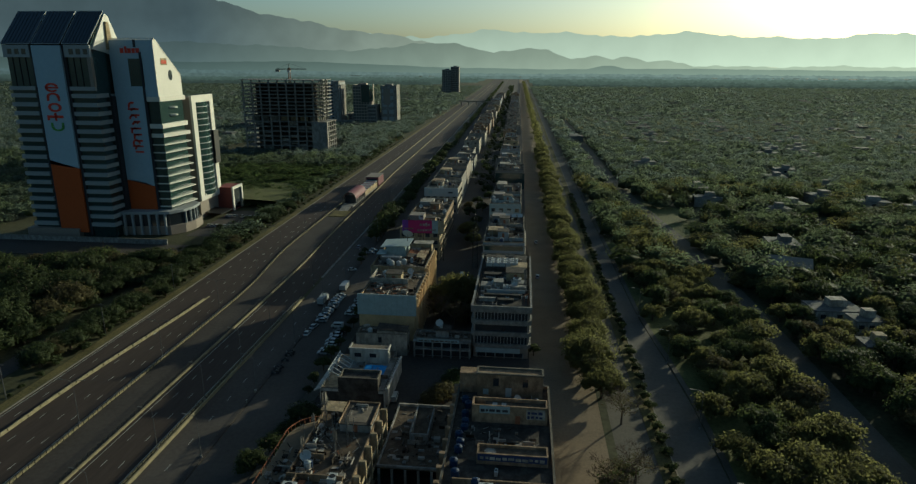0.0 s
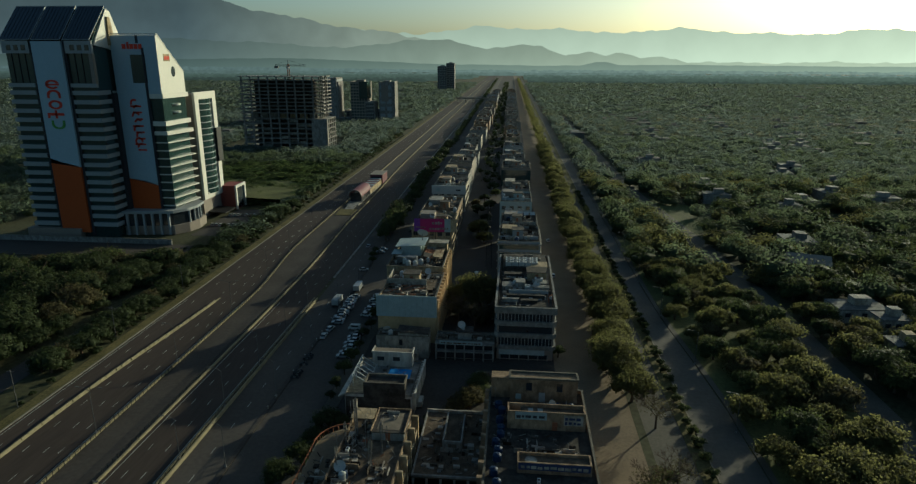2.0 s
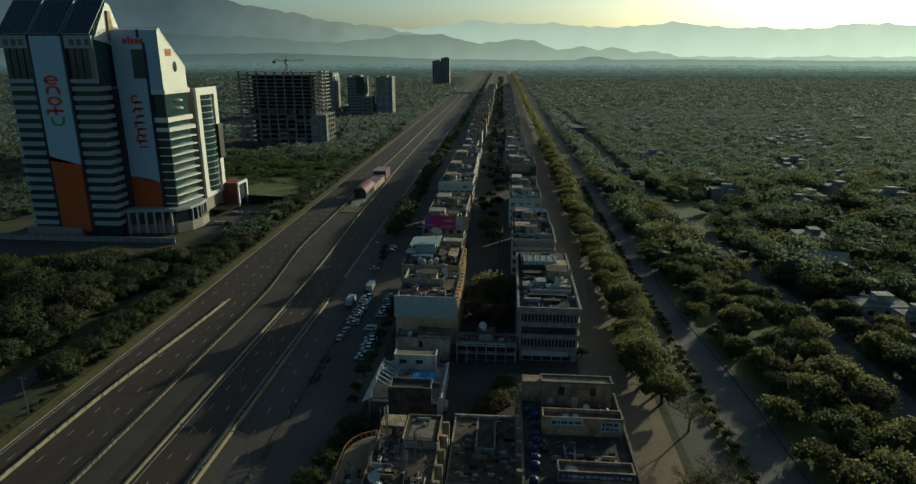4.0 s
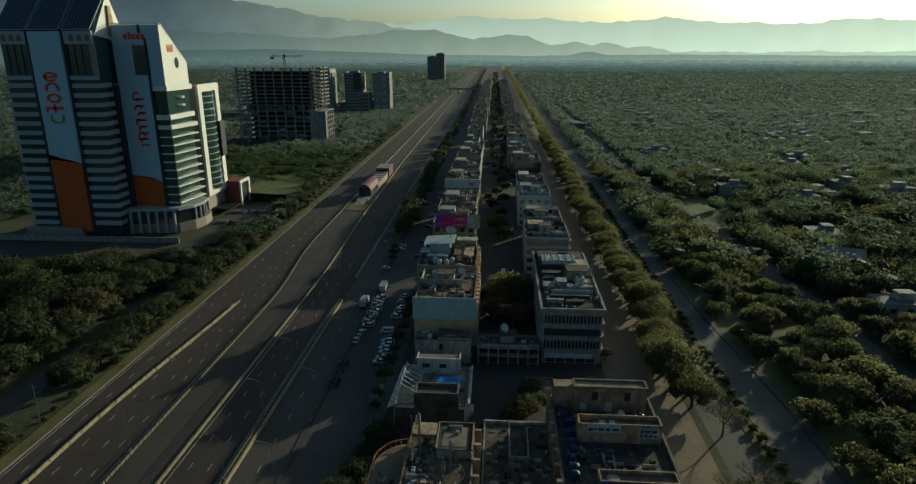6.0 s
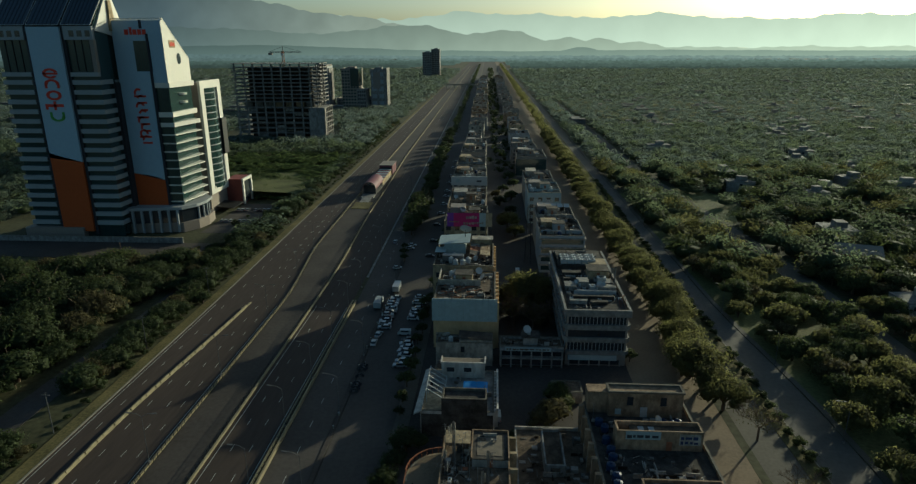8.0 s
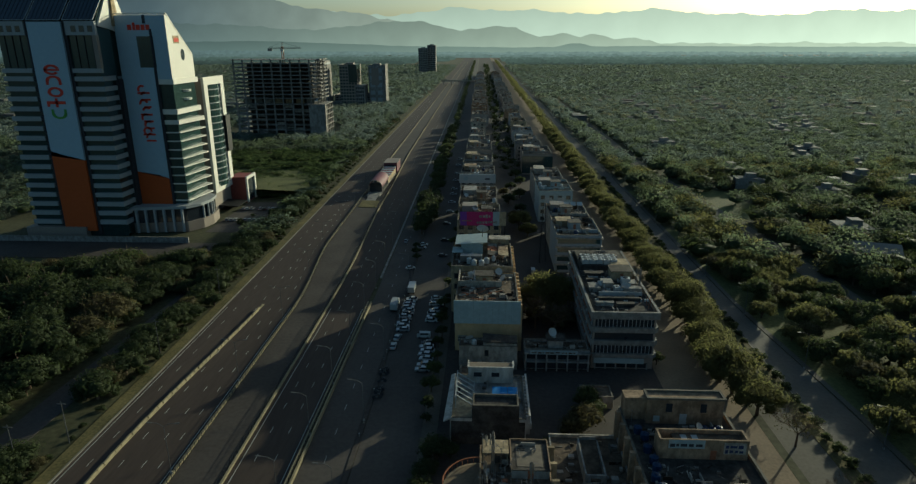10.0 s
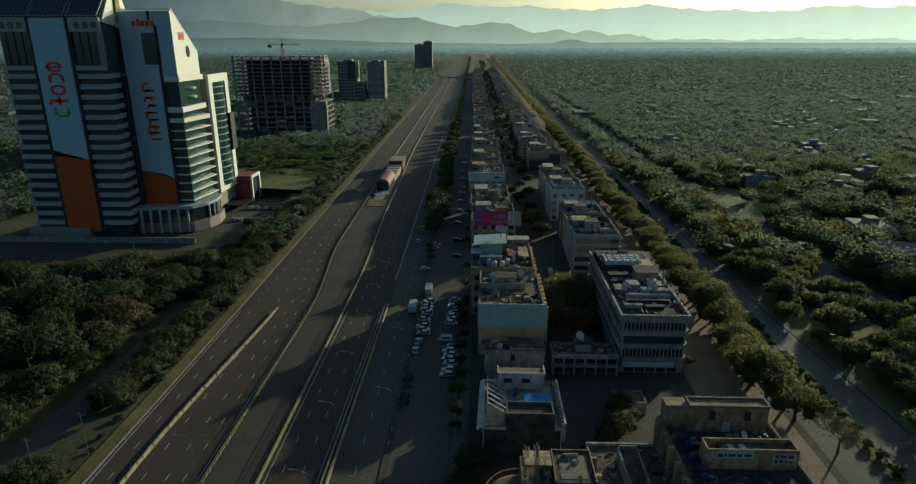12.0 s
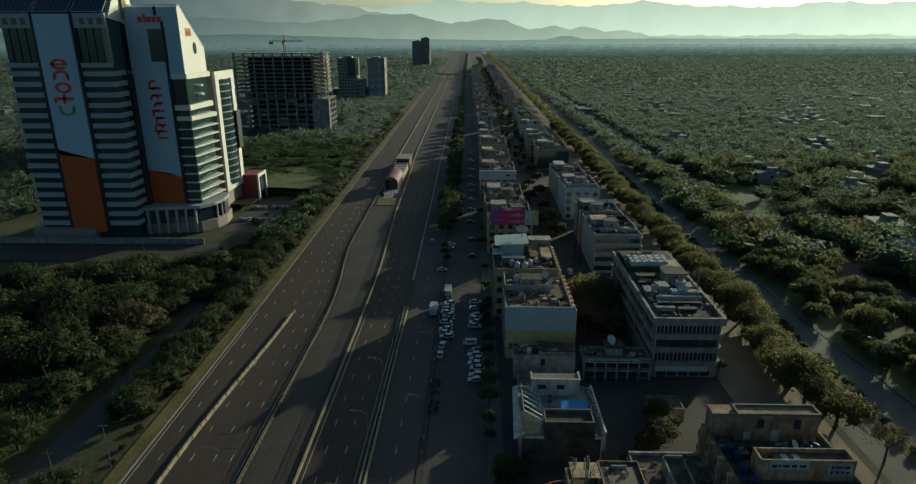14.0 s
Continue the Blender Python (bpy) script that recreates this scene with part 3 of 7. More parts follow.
for f in range(16):
    z = 5.2 + 3.78 * f
    for x0, x1 in ((-0.6, 11.2), (27.4, 38.6)):
        part("spandrel", box(x0, x1, -0.3, 0.8, z, z + 1.75), GREY_CLAD, T)
    part("spandrel", box(38, 38.6, 0.8, 8.5, z, z + 1.75), GREY_CLAD, T)
    part("spandrel", box(38, 38.4, 10.5, 24.3, z + 0.4, z + 1.3), GREY_CLAD, T)
for x0, x1 in ((-0.6, 11.4), (27.2, 38.6)):
    part("cornice", box(x0, x1, -0.5, 0.8, 78.6, 83.6), GREY_CLAD, T)
    part("cornice", box(x0, x1, -0.4, 0.8, 65.0, 66.6), GREY_CLAD, T)
    for k in range(3):
        xa = x0 + 2.2 + 3.2 * k
        part("window", box(xa, xa + 1.9, -0.58, -0.5, 79.8, 82.0), GLASS, T)
    for k in range(1, 4):
        part("mullion", box(x0 + 3 * k - 0.12, x0 + 3 * k + 0.12, 0.5, 0.8, 66.6, 78.6), DARK_STEEL, T)
part("pier", box(36.9, 38.6, -0.35, 1.2, 66.6, 78.6), BROWN_CLAD, T)
# near-black strips stand for the shade in the gaps beside the banner
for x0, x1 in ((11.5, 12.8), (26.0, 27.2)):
    part("slot", box(x0, x1, 0.0, 0.8, 1, 84), SHADE_AND_BLACK, T)
ban = part("banner", Geo().prism([(12.9, -0.9, 33.2), (25.9, -0.9, 31.6), (25.9, -0.9, 83.4), (12.9, -0.9, 83.4)], (0, 1.2, 0)), BANNER_AND_SHADE, T, "pale blue banner with a red and green mark")
foot = Geo()
foot.prism([(12.9, -0.9, 2.5), (25.9, -0.9, 2.5), (25.9, -0.9, 31.6), (22.5, -0.9, 32.6), (18, -0.9, 33.6), (12.9, -0.9, 35.2)], (0, 1.2, 0))
part("banner_foot", foot, ORANGE, T, "orange lower end of the banner")


def arc_mark(cx, y, cz, r, w, a0, a1, n=12, flat=1.0):
    """A flat curved stroke standing in the plane y."""
    pts, fs = [], [(0, 1, 3, 2), (4 * n, 4 * n + 2, 4 * n + 3, 4 * n + 1)]
    for i in range(n + 1):
        p = radians(a0 + (a1 - a0) * i / n)
        pts += [(cx + s * math.cos(p), y + t, cz + flat * s * math.sin(p)) for s in (r - w, r) for t in (0, 0.12)]
    for i in range(n):
        k = 4 * i
        fs += [(k, k + 4, k + 6, k + 2), (k + 1, k + 3, k + 7, k + 5), (k + 2, k + 6, k + 7, k + 3), (k, k + 1, k + 5, k + 4)]
    return Geo().solid(pts, fs)


# the mark on the tall banner: plain rings and bars
for cz, r, a0, a1 in ((66.2, 3.1, 15, 320), (62.2, 3.0, -10, 190), (57.9, 3.1, 0, 360), (49.6, 3.0, 180, 370)):
    part("mark", arc_mark(19.4, -1.05, cz, r, 1.25, a0, a1, 20, 0.62), GREEN_INK if cz < 50 else RED_INK, ban)
part("mark", box(16.4, 22.4, -1.05, -0.93, 65.8, 66.5), RED_INK, ban)
part("mark", box(15.2, 22.6, -1.05, -0.93, 53.4, 54.5), RED_INK, ban)
part("mark", box(18.6, 19.6, -1.05, -0.93, 52.2, 55.6), RED_INK, ban)
part("mark", box(15.2, 16.2, -1.05, -0.93, 52.4, 53.4), RED_INK, ban)
for xa in (16.4, 21.4):
    part("mark", box(xa, xa + 1.0, -1.05, -0.93, 60.6, 62.2), RED_INK, ban)
    part("mark", box(xa, xa + 1.0, -1.05, -0.93, 49.6, 51.4), GREEN_INK, ban)
# sloping glass roof in three bays
for k, (x0, x1) in enumerate(((-0.8, 12.2), (13.0, 25.8), (26.8, 38.4))):
    rf = part("roof", Geo().prism([(x0, -0.6, 83.7), (x1, -0.6, 83.7), (x1, 12.4, 97.4), (x0, 12.4, 97.4)], (0, -0.1, 0.35)), ROOF_GLASS, T, "sloping dark glass roof")
    for j in range(9):
        xa = x0 + (x1 - x0) * j / 8
        part("roof_rib", Geo().beam((xa, -0.7, 84.1), (xa, 12.3, 97.8), 0.22 if j in (0, 8) else 0.1), GREY_CLAD if j in (0, 8) else DARK_STEEL, rf)
    part("roof_rib", Geo().beam((x0, 12.4, 97.8), (x1, 12.4, 97.8), 0.4), GREY_CLAD, rf)
    part("roof_rib", Geo().beam((x0, -0.7, 84.1), (x1, -0.7, 84.1), 0.3), GREY_CLAD, rf)
part("gable", Geo().prism([(38, 1.5, 82), (38, 12.6, 96.8), (38, 15, 96), (38, 22.5, 80.5), (38, 12, 80.5)], (0.7, 0, 0)), WHITE_CLAD, T, "sunlit white gable")
part("gable_fin", Geo().prism([(38.7, 10.8, 82), (38.7, 11.8, 93.5), (38.7, 13.4, 93.5), (38.7, 15.4, 82)], (0.8, 0, 0)), CREAM, T)
part("gable_rail", Geo().beam((38.9, 11, 80.4), (38.9, 23, 80.4), 0.5), WHITE_CLAD, T)

# right shaft, standing 12 m further back
BX, BY = 39.0, 12.0
part("shaft", box(BX + 0.4, BX + 20.0, BY + 0.6, BY + 20.0, 0, 62), GREEN_GLASS, T, "green glass core of the right shaft")
part("link", box(38.0, 39.4, 9, 26, 0, 62), SHADE_AND_BLACK, T)
crown = part("crown_panel", Geo().prism([(BX, BY, 62), (BX, BY, 86), (BX, BY + 2.2, 86.6), (BX, BY + 20.4, 70.6), (BX, BY + 20.4, 62)][::-1], (20.4, 0, 0)), WHITE_CLAD, T, "white clad crown with sloping top")
# thin added sheet: the white front's shade painted on as blue-grey
part("crown_front", box(BX + 0.05, BX + 20.35, BY - 0.06, BY + 0.02, 62, 85.9), BANNER_AND_SHADE, crown, "front of the white crown with blue-grey shade painted on")
part("crown_rail", Geo().beam((BX, BY + 0.4, 86.8), (BX + 20.4, BY + 0.4, 86.8), 0.35).beam((BX + 20.3, BY + 1, 86.9), (BX + 20.3, BY + 20.4, 71.0), 0.45), WHITE_CLAD, T)
part("window", box(BX + 8.2, BX + 14.8, BY - 0.1, BY, 66.5, 78.3), GREEN_GLASS, crown)
for k in range(1, 6):
    part("mullion", box(BX + 8.2 + 1.1 * k - 0.05, BX + 8.2 + 1.1 * k + 0.05, BY - 0.16, BY - 0.1, 66.5, 78.3), DARK_STEEL, crown)
# no cut here: a flat near-black panel painted as a shaded notch
part("notch", box(BX + 11.4, BX + 12.6, BY - 0.12, BY, 83, 86.2), SHADE_AND_BLACK, crown)
oval = Geo()
pts = [(BX + 20.4, BY + 11.4 + 1.75 * math.cos(a), 71.2 + 2.3 * math.sin(a)) for a in np.linspace(0, 2 * math.pi, 19)[:-1]]
part("oval_window", oval.prism(pts, (0.06, 0, 0)), GLASS, crown)
part("sign", box(BX + 20.4, BX + 20.5, BY + 4.6, BY + 9.6, 75.6, 78.6), CREAM, crown)
for k in range(4):
    part("sign_stroke", box(BX + 20.5, BX + 20.56, BY + 5.2 + 1.05 * k, BY + 5.95 + 1.05 * k, 76.2, 77.6 + 0.3 * (k == 1)), RED_INK, crown)
for k, (xa, w) in enumerate(((5.2, 1.6), (7.3, 1.0), (8.6, 1.6), (10.6, 1.5), (12.5, 1.5))):
    part("sign_stroke", box(BX + xa, BX + xa + w, BY - 0.2, BY, 80.6, 82.6 + 0.8 * (k == 1)), RED_INK, crown)
part("banner", Geo().prism([(BX + 0.6, BY - 0.5, 24.8), (BX + 13.6, BY - 0.5, 21.9), (BX + 13.6, BY - 0.5, 66), (BX + 0.6, BY - 0.5, 66)], (0, 0.9, 0)), BANNER_AND_SHADE, T, "pale blue banner with red strokes")
foot = part("banner_foot", Geo().prism([(BX + 0.6, BY - 0.5, 10.5), (BX + 13.6, BY - 0.5, 10.5), (BX + 13.6, BY - 0.5, 21.9), (BX + 9, BY - 0.5, 23.6), (BX + 0.6, BY - 0.5, 24.8)], (0, 0.9, 0)), ORANGE, T, "orange lower end of the banner")
part("slot", box(BX + 13.7, BX + 14.6, BY - 0.4, BY + 0.7, 10, 81), SHADE_AND_BLACK, T)
rs = np.random.default_rng(4)
for k, z in enumerate((58, 55.4, 52.5, 49.5, 46.8, 44, 41.5, 39)):
    g = arc_mark(BX + 7.6 + 0.8 * (k % 2), BY - 0.65, z, 1.9, 0.85, rs.uniform(-60, 60), rs.uniform(150, 260), 11)
    part("mark", g, RED_INK, T)
    part("mark", box(BX + 5.6 + k % 3, BX + 10.6, BY - 0.65, BY - 0.53, z - 1.7, z - 0.95), RED_INK, T)
for f in range(10):
    z = 12.2 + 3.55 * f
    thick = 0.5 if f < 9 else 1.7
    part("slab", Geo().prism([(BX + 14.6, BY + 0.2, z), (BX + 20.6, BY + 0.2, z), (BX + 23.2, BY + 18.5, z), (BX + 20, BY + 20.2, z), (BX + 14.6, BY + 3, z)], (0, 0, thick)), WHITE_CLAD, T)
    part("slab", box(BX + 0.2, BX + 2.5, BY + 0.2, BY + 1, z, z + thick), GREY_CLAD, T)
for z, h in ((48.2, 2.0), (60.0, 2.0)):
    part("band", Geo().prism([(BX + 14.6, BY - 0.1, z), (BX + 20.8, BY - 0.1, z), (BX + 21.4, BY + 20.4, z), (BX + 14.6, BY + 20.4, z)], (0, 0, h)), WHITE_CLAD, T)
for z in (53.2, 56.6):
    part("balcony", Geo().cyl(BX + 19.4, BY + 11, z, z + 0.8, 2.6, 2.6, 14), WHITE_CLAD, T)
podium = part("podium", Geo().prism([(-3, -2, 0), (22, -2, 0), (22, 4, 0), (BX + 21, BY - 4, 0), (BX + 25, BY + 2, 0), (BX + 26.4, BY + 9, 0), (BX + 25, BY + 18, 0), (BX + 20, BY + 22, 0), (-3, 26, 0)], (0, 0, 4.2)), BROWN_CLAD, T, "dark podium storeys")
upper = part("podium_upper", Geo().prism([(27, 3, 4.2), (BX + 20.6, BY - 3.4, 4.2), (BX + 24, BY + 2.4, 4.2), (BX + 25.2, BY + 9, 4.2), (BX + 24, BY + 17, 4.2), (BX + 20, BY + 20, 4.2), (27, 20, 4.2)], (0, 0, 5.6)), GLASS, T)
part("podium_cornice", Geo().prism([(26.5, 2.4, 9.8), (BX + 21, BY - 4, 9.8), (BX + 24.8, BY + 2, 9.8), (BX + 26, BY + 9, 9.8), (BX + 24.8, BY + 17.6, 9.8), (BX + 20, BY + 21, 9.8), (26.5, 21, 9.8)], (0, 0, 1.2)), GREY_CLAD, T)
for k in range(9):
    xa = 29 + 3.6 * k
    part("column", box(xa, xa + 0.8, 2.5 + 0.17 * k * 3.2, 3.6 + 0.17 * k * 3.2, 0.2, 9.8), GREY_CLAD, T)
for k in range(7):
    a = -0.55 + 0.36 * k
    part("column", Geo().cyl(BX + 20 + 5.4 * math.cos(a), BY + 8.5 + 9.5 * math.sin(a), 0.2, 9.8, 0.45), GREY_CLAD, T)
# slim wing behind, with a bowed glass front in a white frame
WX, WY = 54.0, 40.0
part("wing", box(WX, WX + 4.2, WY, WY + 21, 0, 60.5), BROWN_CLAD, T, "brown clad side of the wing")
part("wing_frame", Geo().box(WX + 4.2, WX + 5.4, WY - 0.3, WY + 3.4, 9, 61.2).box(WX + 4.2, WX + 5.4, WY + 17.6, WY + 21.3, 9, 61.2).box(WX + 4.2, WX + 5.4, WY + 3.4, WY + 17.6, 57.8, 61.2).box(WX + 4.2, WX + 5.4, WY + 3.4, WY + 17.6, 9, 11.2), WHITE_CLAD, T, "sunlit white frame")
bow = [(WX + 4.2 + 2.2 * math.sin(math.pi * i / 8), WY + 3.4 + 14.2 * i / 8) for i in range(9)]
part("wing_glass", Geo().prism([(x, y, 11.2) for x, y in bow], (0, 0, 46.6)), GREEN_GLASS, T)
for f in range(15):
    z = 13.4 + 3.0 * f
    part("fin", Geo().prism([(x + 0.35 * (0 < i < 8), y, z) for i, (x, y) in enumerate(bow)], (0, 0, 0.4)), GREY_CLAD, T)
part("sign_box", box(WX + 5.4, WX + 6.6, WY + 16.5, WY + 21.5, 26, 43), DARK_STEEL, T)
for k in range(5):
    part("column", box(WX + 4.4, WX + 5.2, WY + 4.5 + 2.9 * k, WY + 5.3 + 2.9 * k, 9, 12), WHITE_CLAD, T)

fw = thing("perimeter_wall", -348.4, 245.5, BASIN, "long grey wall along the tower forecourt", "wall")
part("wall", box(0, 178, 0, 0.35, -0.2, 2.3), CONCRETE, fw)
part("coping", box(0, 178, -0.08, 0.43, 2.3, 2.45), KERB, fw)
for k in range(29):
    part("pier", box(6.2 * k, 6.2 * k + 0.6, -0.16, 0.0, -0.2, 2.6), CONCRETE, fw)

annex = thing("annex_building", -180.9, 310.0, BASIN, "low white annex with a dark red stair block beside the tower", "building")
part("wall", box(0, 10.5, 0, 12, -0.2, 11.4), WHITE_CLAD, annex)
part("glass_front", box(1.2, 9.2, -0.08, 0.0, 1.5, 9.5), GLASS, annex)
part("glass_side", box(10.5, 10.58, 1.5, 10.5, 1.5, 9.5), GLASS, annex)
for k in range(4):
    part("pier", box(10.4, 10.9, 1.2 + 2.9 * k, 2.0 + 2.9 * k, 0, 11.4), WHITE_CLAD, annex)
part("stair_block", box(10.9, 19, 6, 18, -0.2, 12.6), RED_CLAD, annex, "dark red stair block")
part("side_frame", Geo().box(19, 19.8, 6, 7.4, 0, 12.8).box(19, 19.8, 16.6, 18, 0, 12.8).box(19, 19.8, 7.4, 16.6, 11.4, 12.8), WHITE_CLAD, annex)
part("glass_side", box(19, 19.06, 7.4, 16.6, 0.5, 11.4), GLASS, annex)
part("canopy", Geo().prism([(6, -10, 2.6), (20, -9, 1.4), (20, 4, 1.4), (6, 0, 3.4)], (0, 0, 0.3)), DARK_STEEL, annex)

for o in (T, fw, annex):
    o.scale = (1.06, 1.06, 1.06)

# ---- unfinished tower ----
C = thing("unfinished_tower", -247.2, 532.1, 0, "bare concrete frame of an unfinished high-rise", "building")
W_, D_ = 64.0, 26.0
# solid dark filler: the shade inside the frame is put into its colour
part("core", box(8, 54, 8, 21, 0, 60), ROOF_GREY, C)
for f in range(7):
    part("floor_slab", box(-1, W_ + 3.2, 0, D_, 26.4 * f / 6 - 0.3, 26.4 * f / 6 + 0.3), CONCRETE, C)
for f in range(11):
    z = 31.6 + 3.2 * f
    part("floor_slab", box(-1.5 + 0.9 * (f % 2) * (f > 8), W_ - 7 + 5.5, -0.8, D_ - 2, z - 0.28, z + 0.28), CONCRETE, C)
    for k in range(3):
        part("balcony", box(W_ - 1.5, W_ + 1.2 + 0.5 * (k % 2), 1 + 8 * k, 6.5 + 8 * k, z - 0.2, z + 0.7), CONCRETE, C)
for k in range(9):
    x = 0.2 + 7.05 * k
    part("column", box(x, x + 1.1, 0.4, 1.4, 0, 26.4), CONCRETE, C)
    part("column", box(x, x + 1.0, 0.0, 1.0, 26.4, 63.8 if k < 9 else 62), CONCRETE, C)
for k in range(5):
    part("column", box(W_ - 3, W_ - 2.2, 4 + 5 * k, 4.8 + 5 * k, 26.4, 63.6), CONCRETE, C)
    part("column", box(W_ + 2, W_ + 3, 1 + 5.6 * k, 2 + 5.6 * k, 0, 26.4), CONCRETE, C)
part("side_wall", box(W_ - 9, W_ + 3.4, -0.2, 3, 0, 26.6), CONCRETE, C)
for k in range(7):
    part("wall_panel", box(4 + 8 * k, 10 + 8 * k, 6, 6.4, 26.7, 31.2), CREAM if k in (3, 4, 5) else CONCRETE, C)
rs = np.random.default_rng(12)
for k in range(26):
    i, f = rs.integers(0, 8), rs.integers(0, 7)
    part("infill_panel", box(1.3 + 7.05 * i, 7.2 + 7.05 * i, 2.2, 2.5, 26.4 * f / 7 + 0.6, 26.4 * f / 7 + 2.2 + 1.4 * rs.random()), CONCRETE if rs.random() < 0.7 else WHITEWASH, C)
for k in range(14):
    part("rebar_post", box(1 + 4.5 * k, 1.3 + 4.5 * k, 0.3, 0.6, 63.6, 64.6 + 0.8 * rs.random()), DARK_STEEL, C)
C.scale = (1.13, 1.13, 0.972)
crane = thing("tower_crane", -209.3, 550.1, 61.2, "thin tower crane on the unfinished roof", "crane")
part("mast", Geo().box(-0.9, -0.6, -0.9, -0.6, -3, 11).box(0.6, 0.9, -0.9, -0.6, -3, 11).box(-0.9, -0.6, 0.6, 0.9, -3, 11).box(0.6, 0.9, 0.6, 0.9, -3, 11), RUST, crane)
jib = Geo().beam((-12, 0, 9.4), (16, 0, 9.4), 0.35).beam((-12, 0, 10.4), (16, 0, 10.4), 0.25).beam((0, 0, 14.5), (15, 0, 10.4), 0.15).beam((0, 0, 14.5), (-11, 0, 10.4), 0.15).beam((0, 0, 9), (0, 0, 14.5), 0.5)
for k in range(14):
    jib.beam((-12 + 2 * k, 0, 9.4), (-11 + 2 * k, 0, 10.4), 0.14).beam((-11 + 2 * k, 0, 10.4), (-10 + 2 * k, 0, 9.4), 0.14)
part("jib", jib, DARK_STEEL, crane)
part("counterweight", box(-12.5, -9, -0.7, 0.7, 7.4, 9.4), CONCRETE, crane)
part("cab", box(-1.2, 1.2, -2.2, -0.9, 7.2, 9.0), WHITE_METAL, crane)


def afar(x, y):
    k = 1.13 if y < 1000 else 0.8
    return -23.9 + k * (x + 23.9), -7.4 + k * (y + 7.4)


def slab_tower(x0, x1, y0, d, h, wall, glass, label, bays, floors, lit=None):
    b = thing("high_rise", *afar(x0, y0), 0, label, "building", "distant high-rise towers")
    b.scale = (1.13, 1.13, 0.93) if y0 < 1000 else (0.8, 0.8, 1.03)
    w = x1 - x0
    part("wall", box(0, w, 0, d, -0.3, h), wall, b)
    part("roof_house", box(w * 0.3, w * 0.75, d * 0.3, d * 0.7, h, h + 3), wall, b)
    part("parapet", Geo().box(-0.2, w + 0.2, -0.2, 0.3, h - 0.2, h + 1).box(-0.2, w + 0.2, d - 0.3, d + 0.2, h - 0.2, h + 1).box(-0.2, 0.3, 0.3, d - 0.3, h - 0.2, h + 1).box(w - 0.3, w + 0.2, 0.3, d - 0.3, h - 0.2, h + 1), lit or wall, b)
    step, fh = w / bays, (h - 3) / floors
    for k in range(bays):
        for f in range(floors):
            part("window", box(step * (k + 0.18), step * (k + 0.82), -0.12, 0, 2 + fh * (f + 0.2), 2 + fh * (f + 0.75)), glass, b)
    return b


HB = slab_tower(-227, -210, 700, 24, 55, GREY_CLAD, GLASS, "tall grey slab tower with a pale fin", 3, 12)
part("fin", box(9.5, 16.6, -1.5, 24, 0, 58), CONCRETE, HB)
part("side_fin", box(16.6, 18.2, 2, 22, 0, 53), CONCRETE, HB)
HB = slab_tower(-196, -177, 705, 24, 52, BROWN_CLAD, GREEN_GLASS, "stepped brown and glass tower", 6, 12)
part("glass_crown", box(10, 19.4, -0.8, 18, 30, 53), GREEN_GLASS, HB)
part("step_block", box(17, 27, -1, 20, 0, 26), CONCRETE, HB)
for k in range(4):
    for f in range(5):
        part("window", box(17.8 + 2.3 * k, 19.2 + 2.3 * k, -1.1, -1, 2 + 4.8 * f, 4.8 + 4.8 * f), GLASS, HB)
HB = slab_tower(-165, -149, 712, 20, 51, CONCRETE, GREY_CLAD, "pale slab tower with a recessed front", 2, 5)
# flat brown panel drawn in place of a real recess
part("recess", box(3, 11, -0.3, 0, 26, 48), BROWN_CLAD, HB)
part("fin", box(16, 18.4, 1, 20, 0, 53), CONCRETE, HB)
HB = slab_tower(-250, -222, 2000, 30, 58, CONCRETE, GLASS, "dark far apartment tower", 5, 14)
HB = slab_tower(-224, -198, 2012, 30, 65, CONCRETE, GLASS, "dark far apartment tower", 5, 14)
HB = slab_tower(-205, -150, 716, 24, 12, CONCRETE, GLASS, "long low podium building below towers", 12, 3)


# ---- roof and street things that repeat ----
def stow(proto):
    """Keeps a prototype for copying; it is removed at the end."""
    PROTOS.append(proto)
    return proto


PROTOS = []


def make_tank(material, label, r=0.75, h=1.5):
    t = thing("water_tank", 0, 0, 0, label, "water tank", "roof water tanks")
    part("body", Geo().cyl(0, 0, 0.12, h * 0.85, r, r, 14).cyl(0, 0, h * 0.85, h, r, r * 0.45, 14), material, t)
    part("lid", Geo().cyl(0, 0, h, h + 0.12, r * 0.4, r * 0.36, 12), material, t)
    part("stand", Geo().box(-r * 0.8, r * 0.8, -r * 0.8, -r * 0.6, 0, 0.12).box(-r * 0.8, r * 0.8, r * 0.6, r * 0.8, 0, 0.12), CONCRETE, t)
    return stow(t)


def make_ac(w, d, h, label):
    t = thing("air_conditioner", 0, 0, 0, label, "air conditioner", "roof air conditioners")
    part("case", Geo().box(-w / 2, w / 2, -d / 2, d / 2, 0.12, h).box(-w * 0.45, -w * 0.35, -d / 2, d / 2, 0, 0.12).box(w * 0.35, w * 0.45, -d / 2, d / 2, 0, 0.12), WHITE_METAL, t)
    part("fan_guard", Geo().cyl(0, 0, h, h + 0.06, min(w, d) * 0.36, None, 12), DARK_STEEL, t)
    return stow(t)


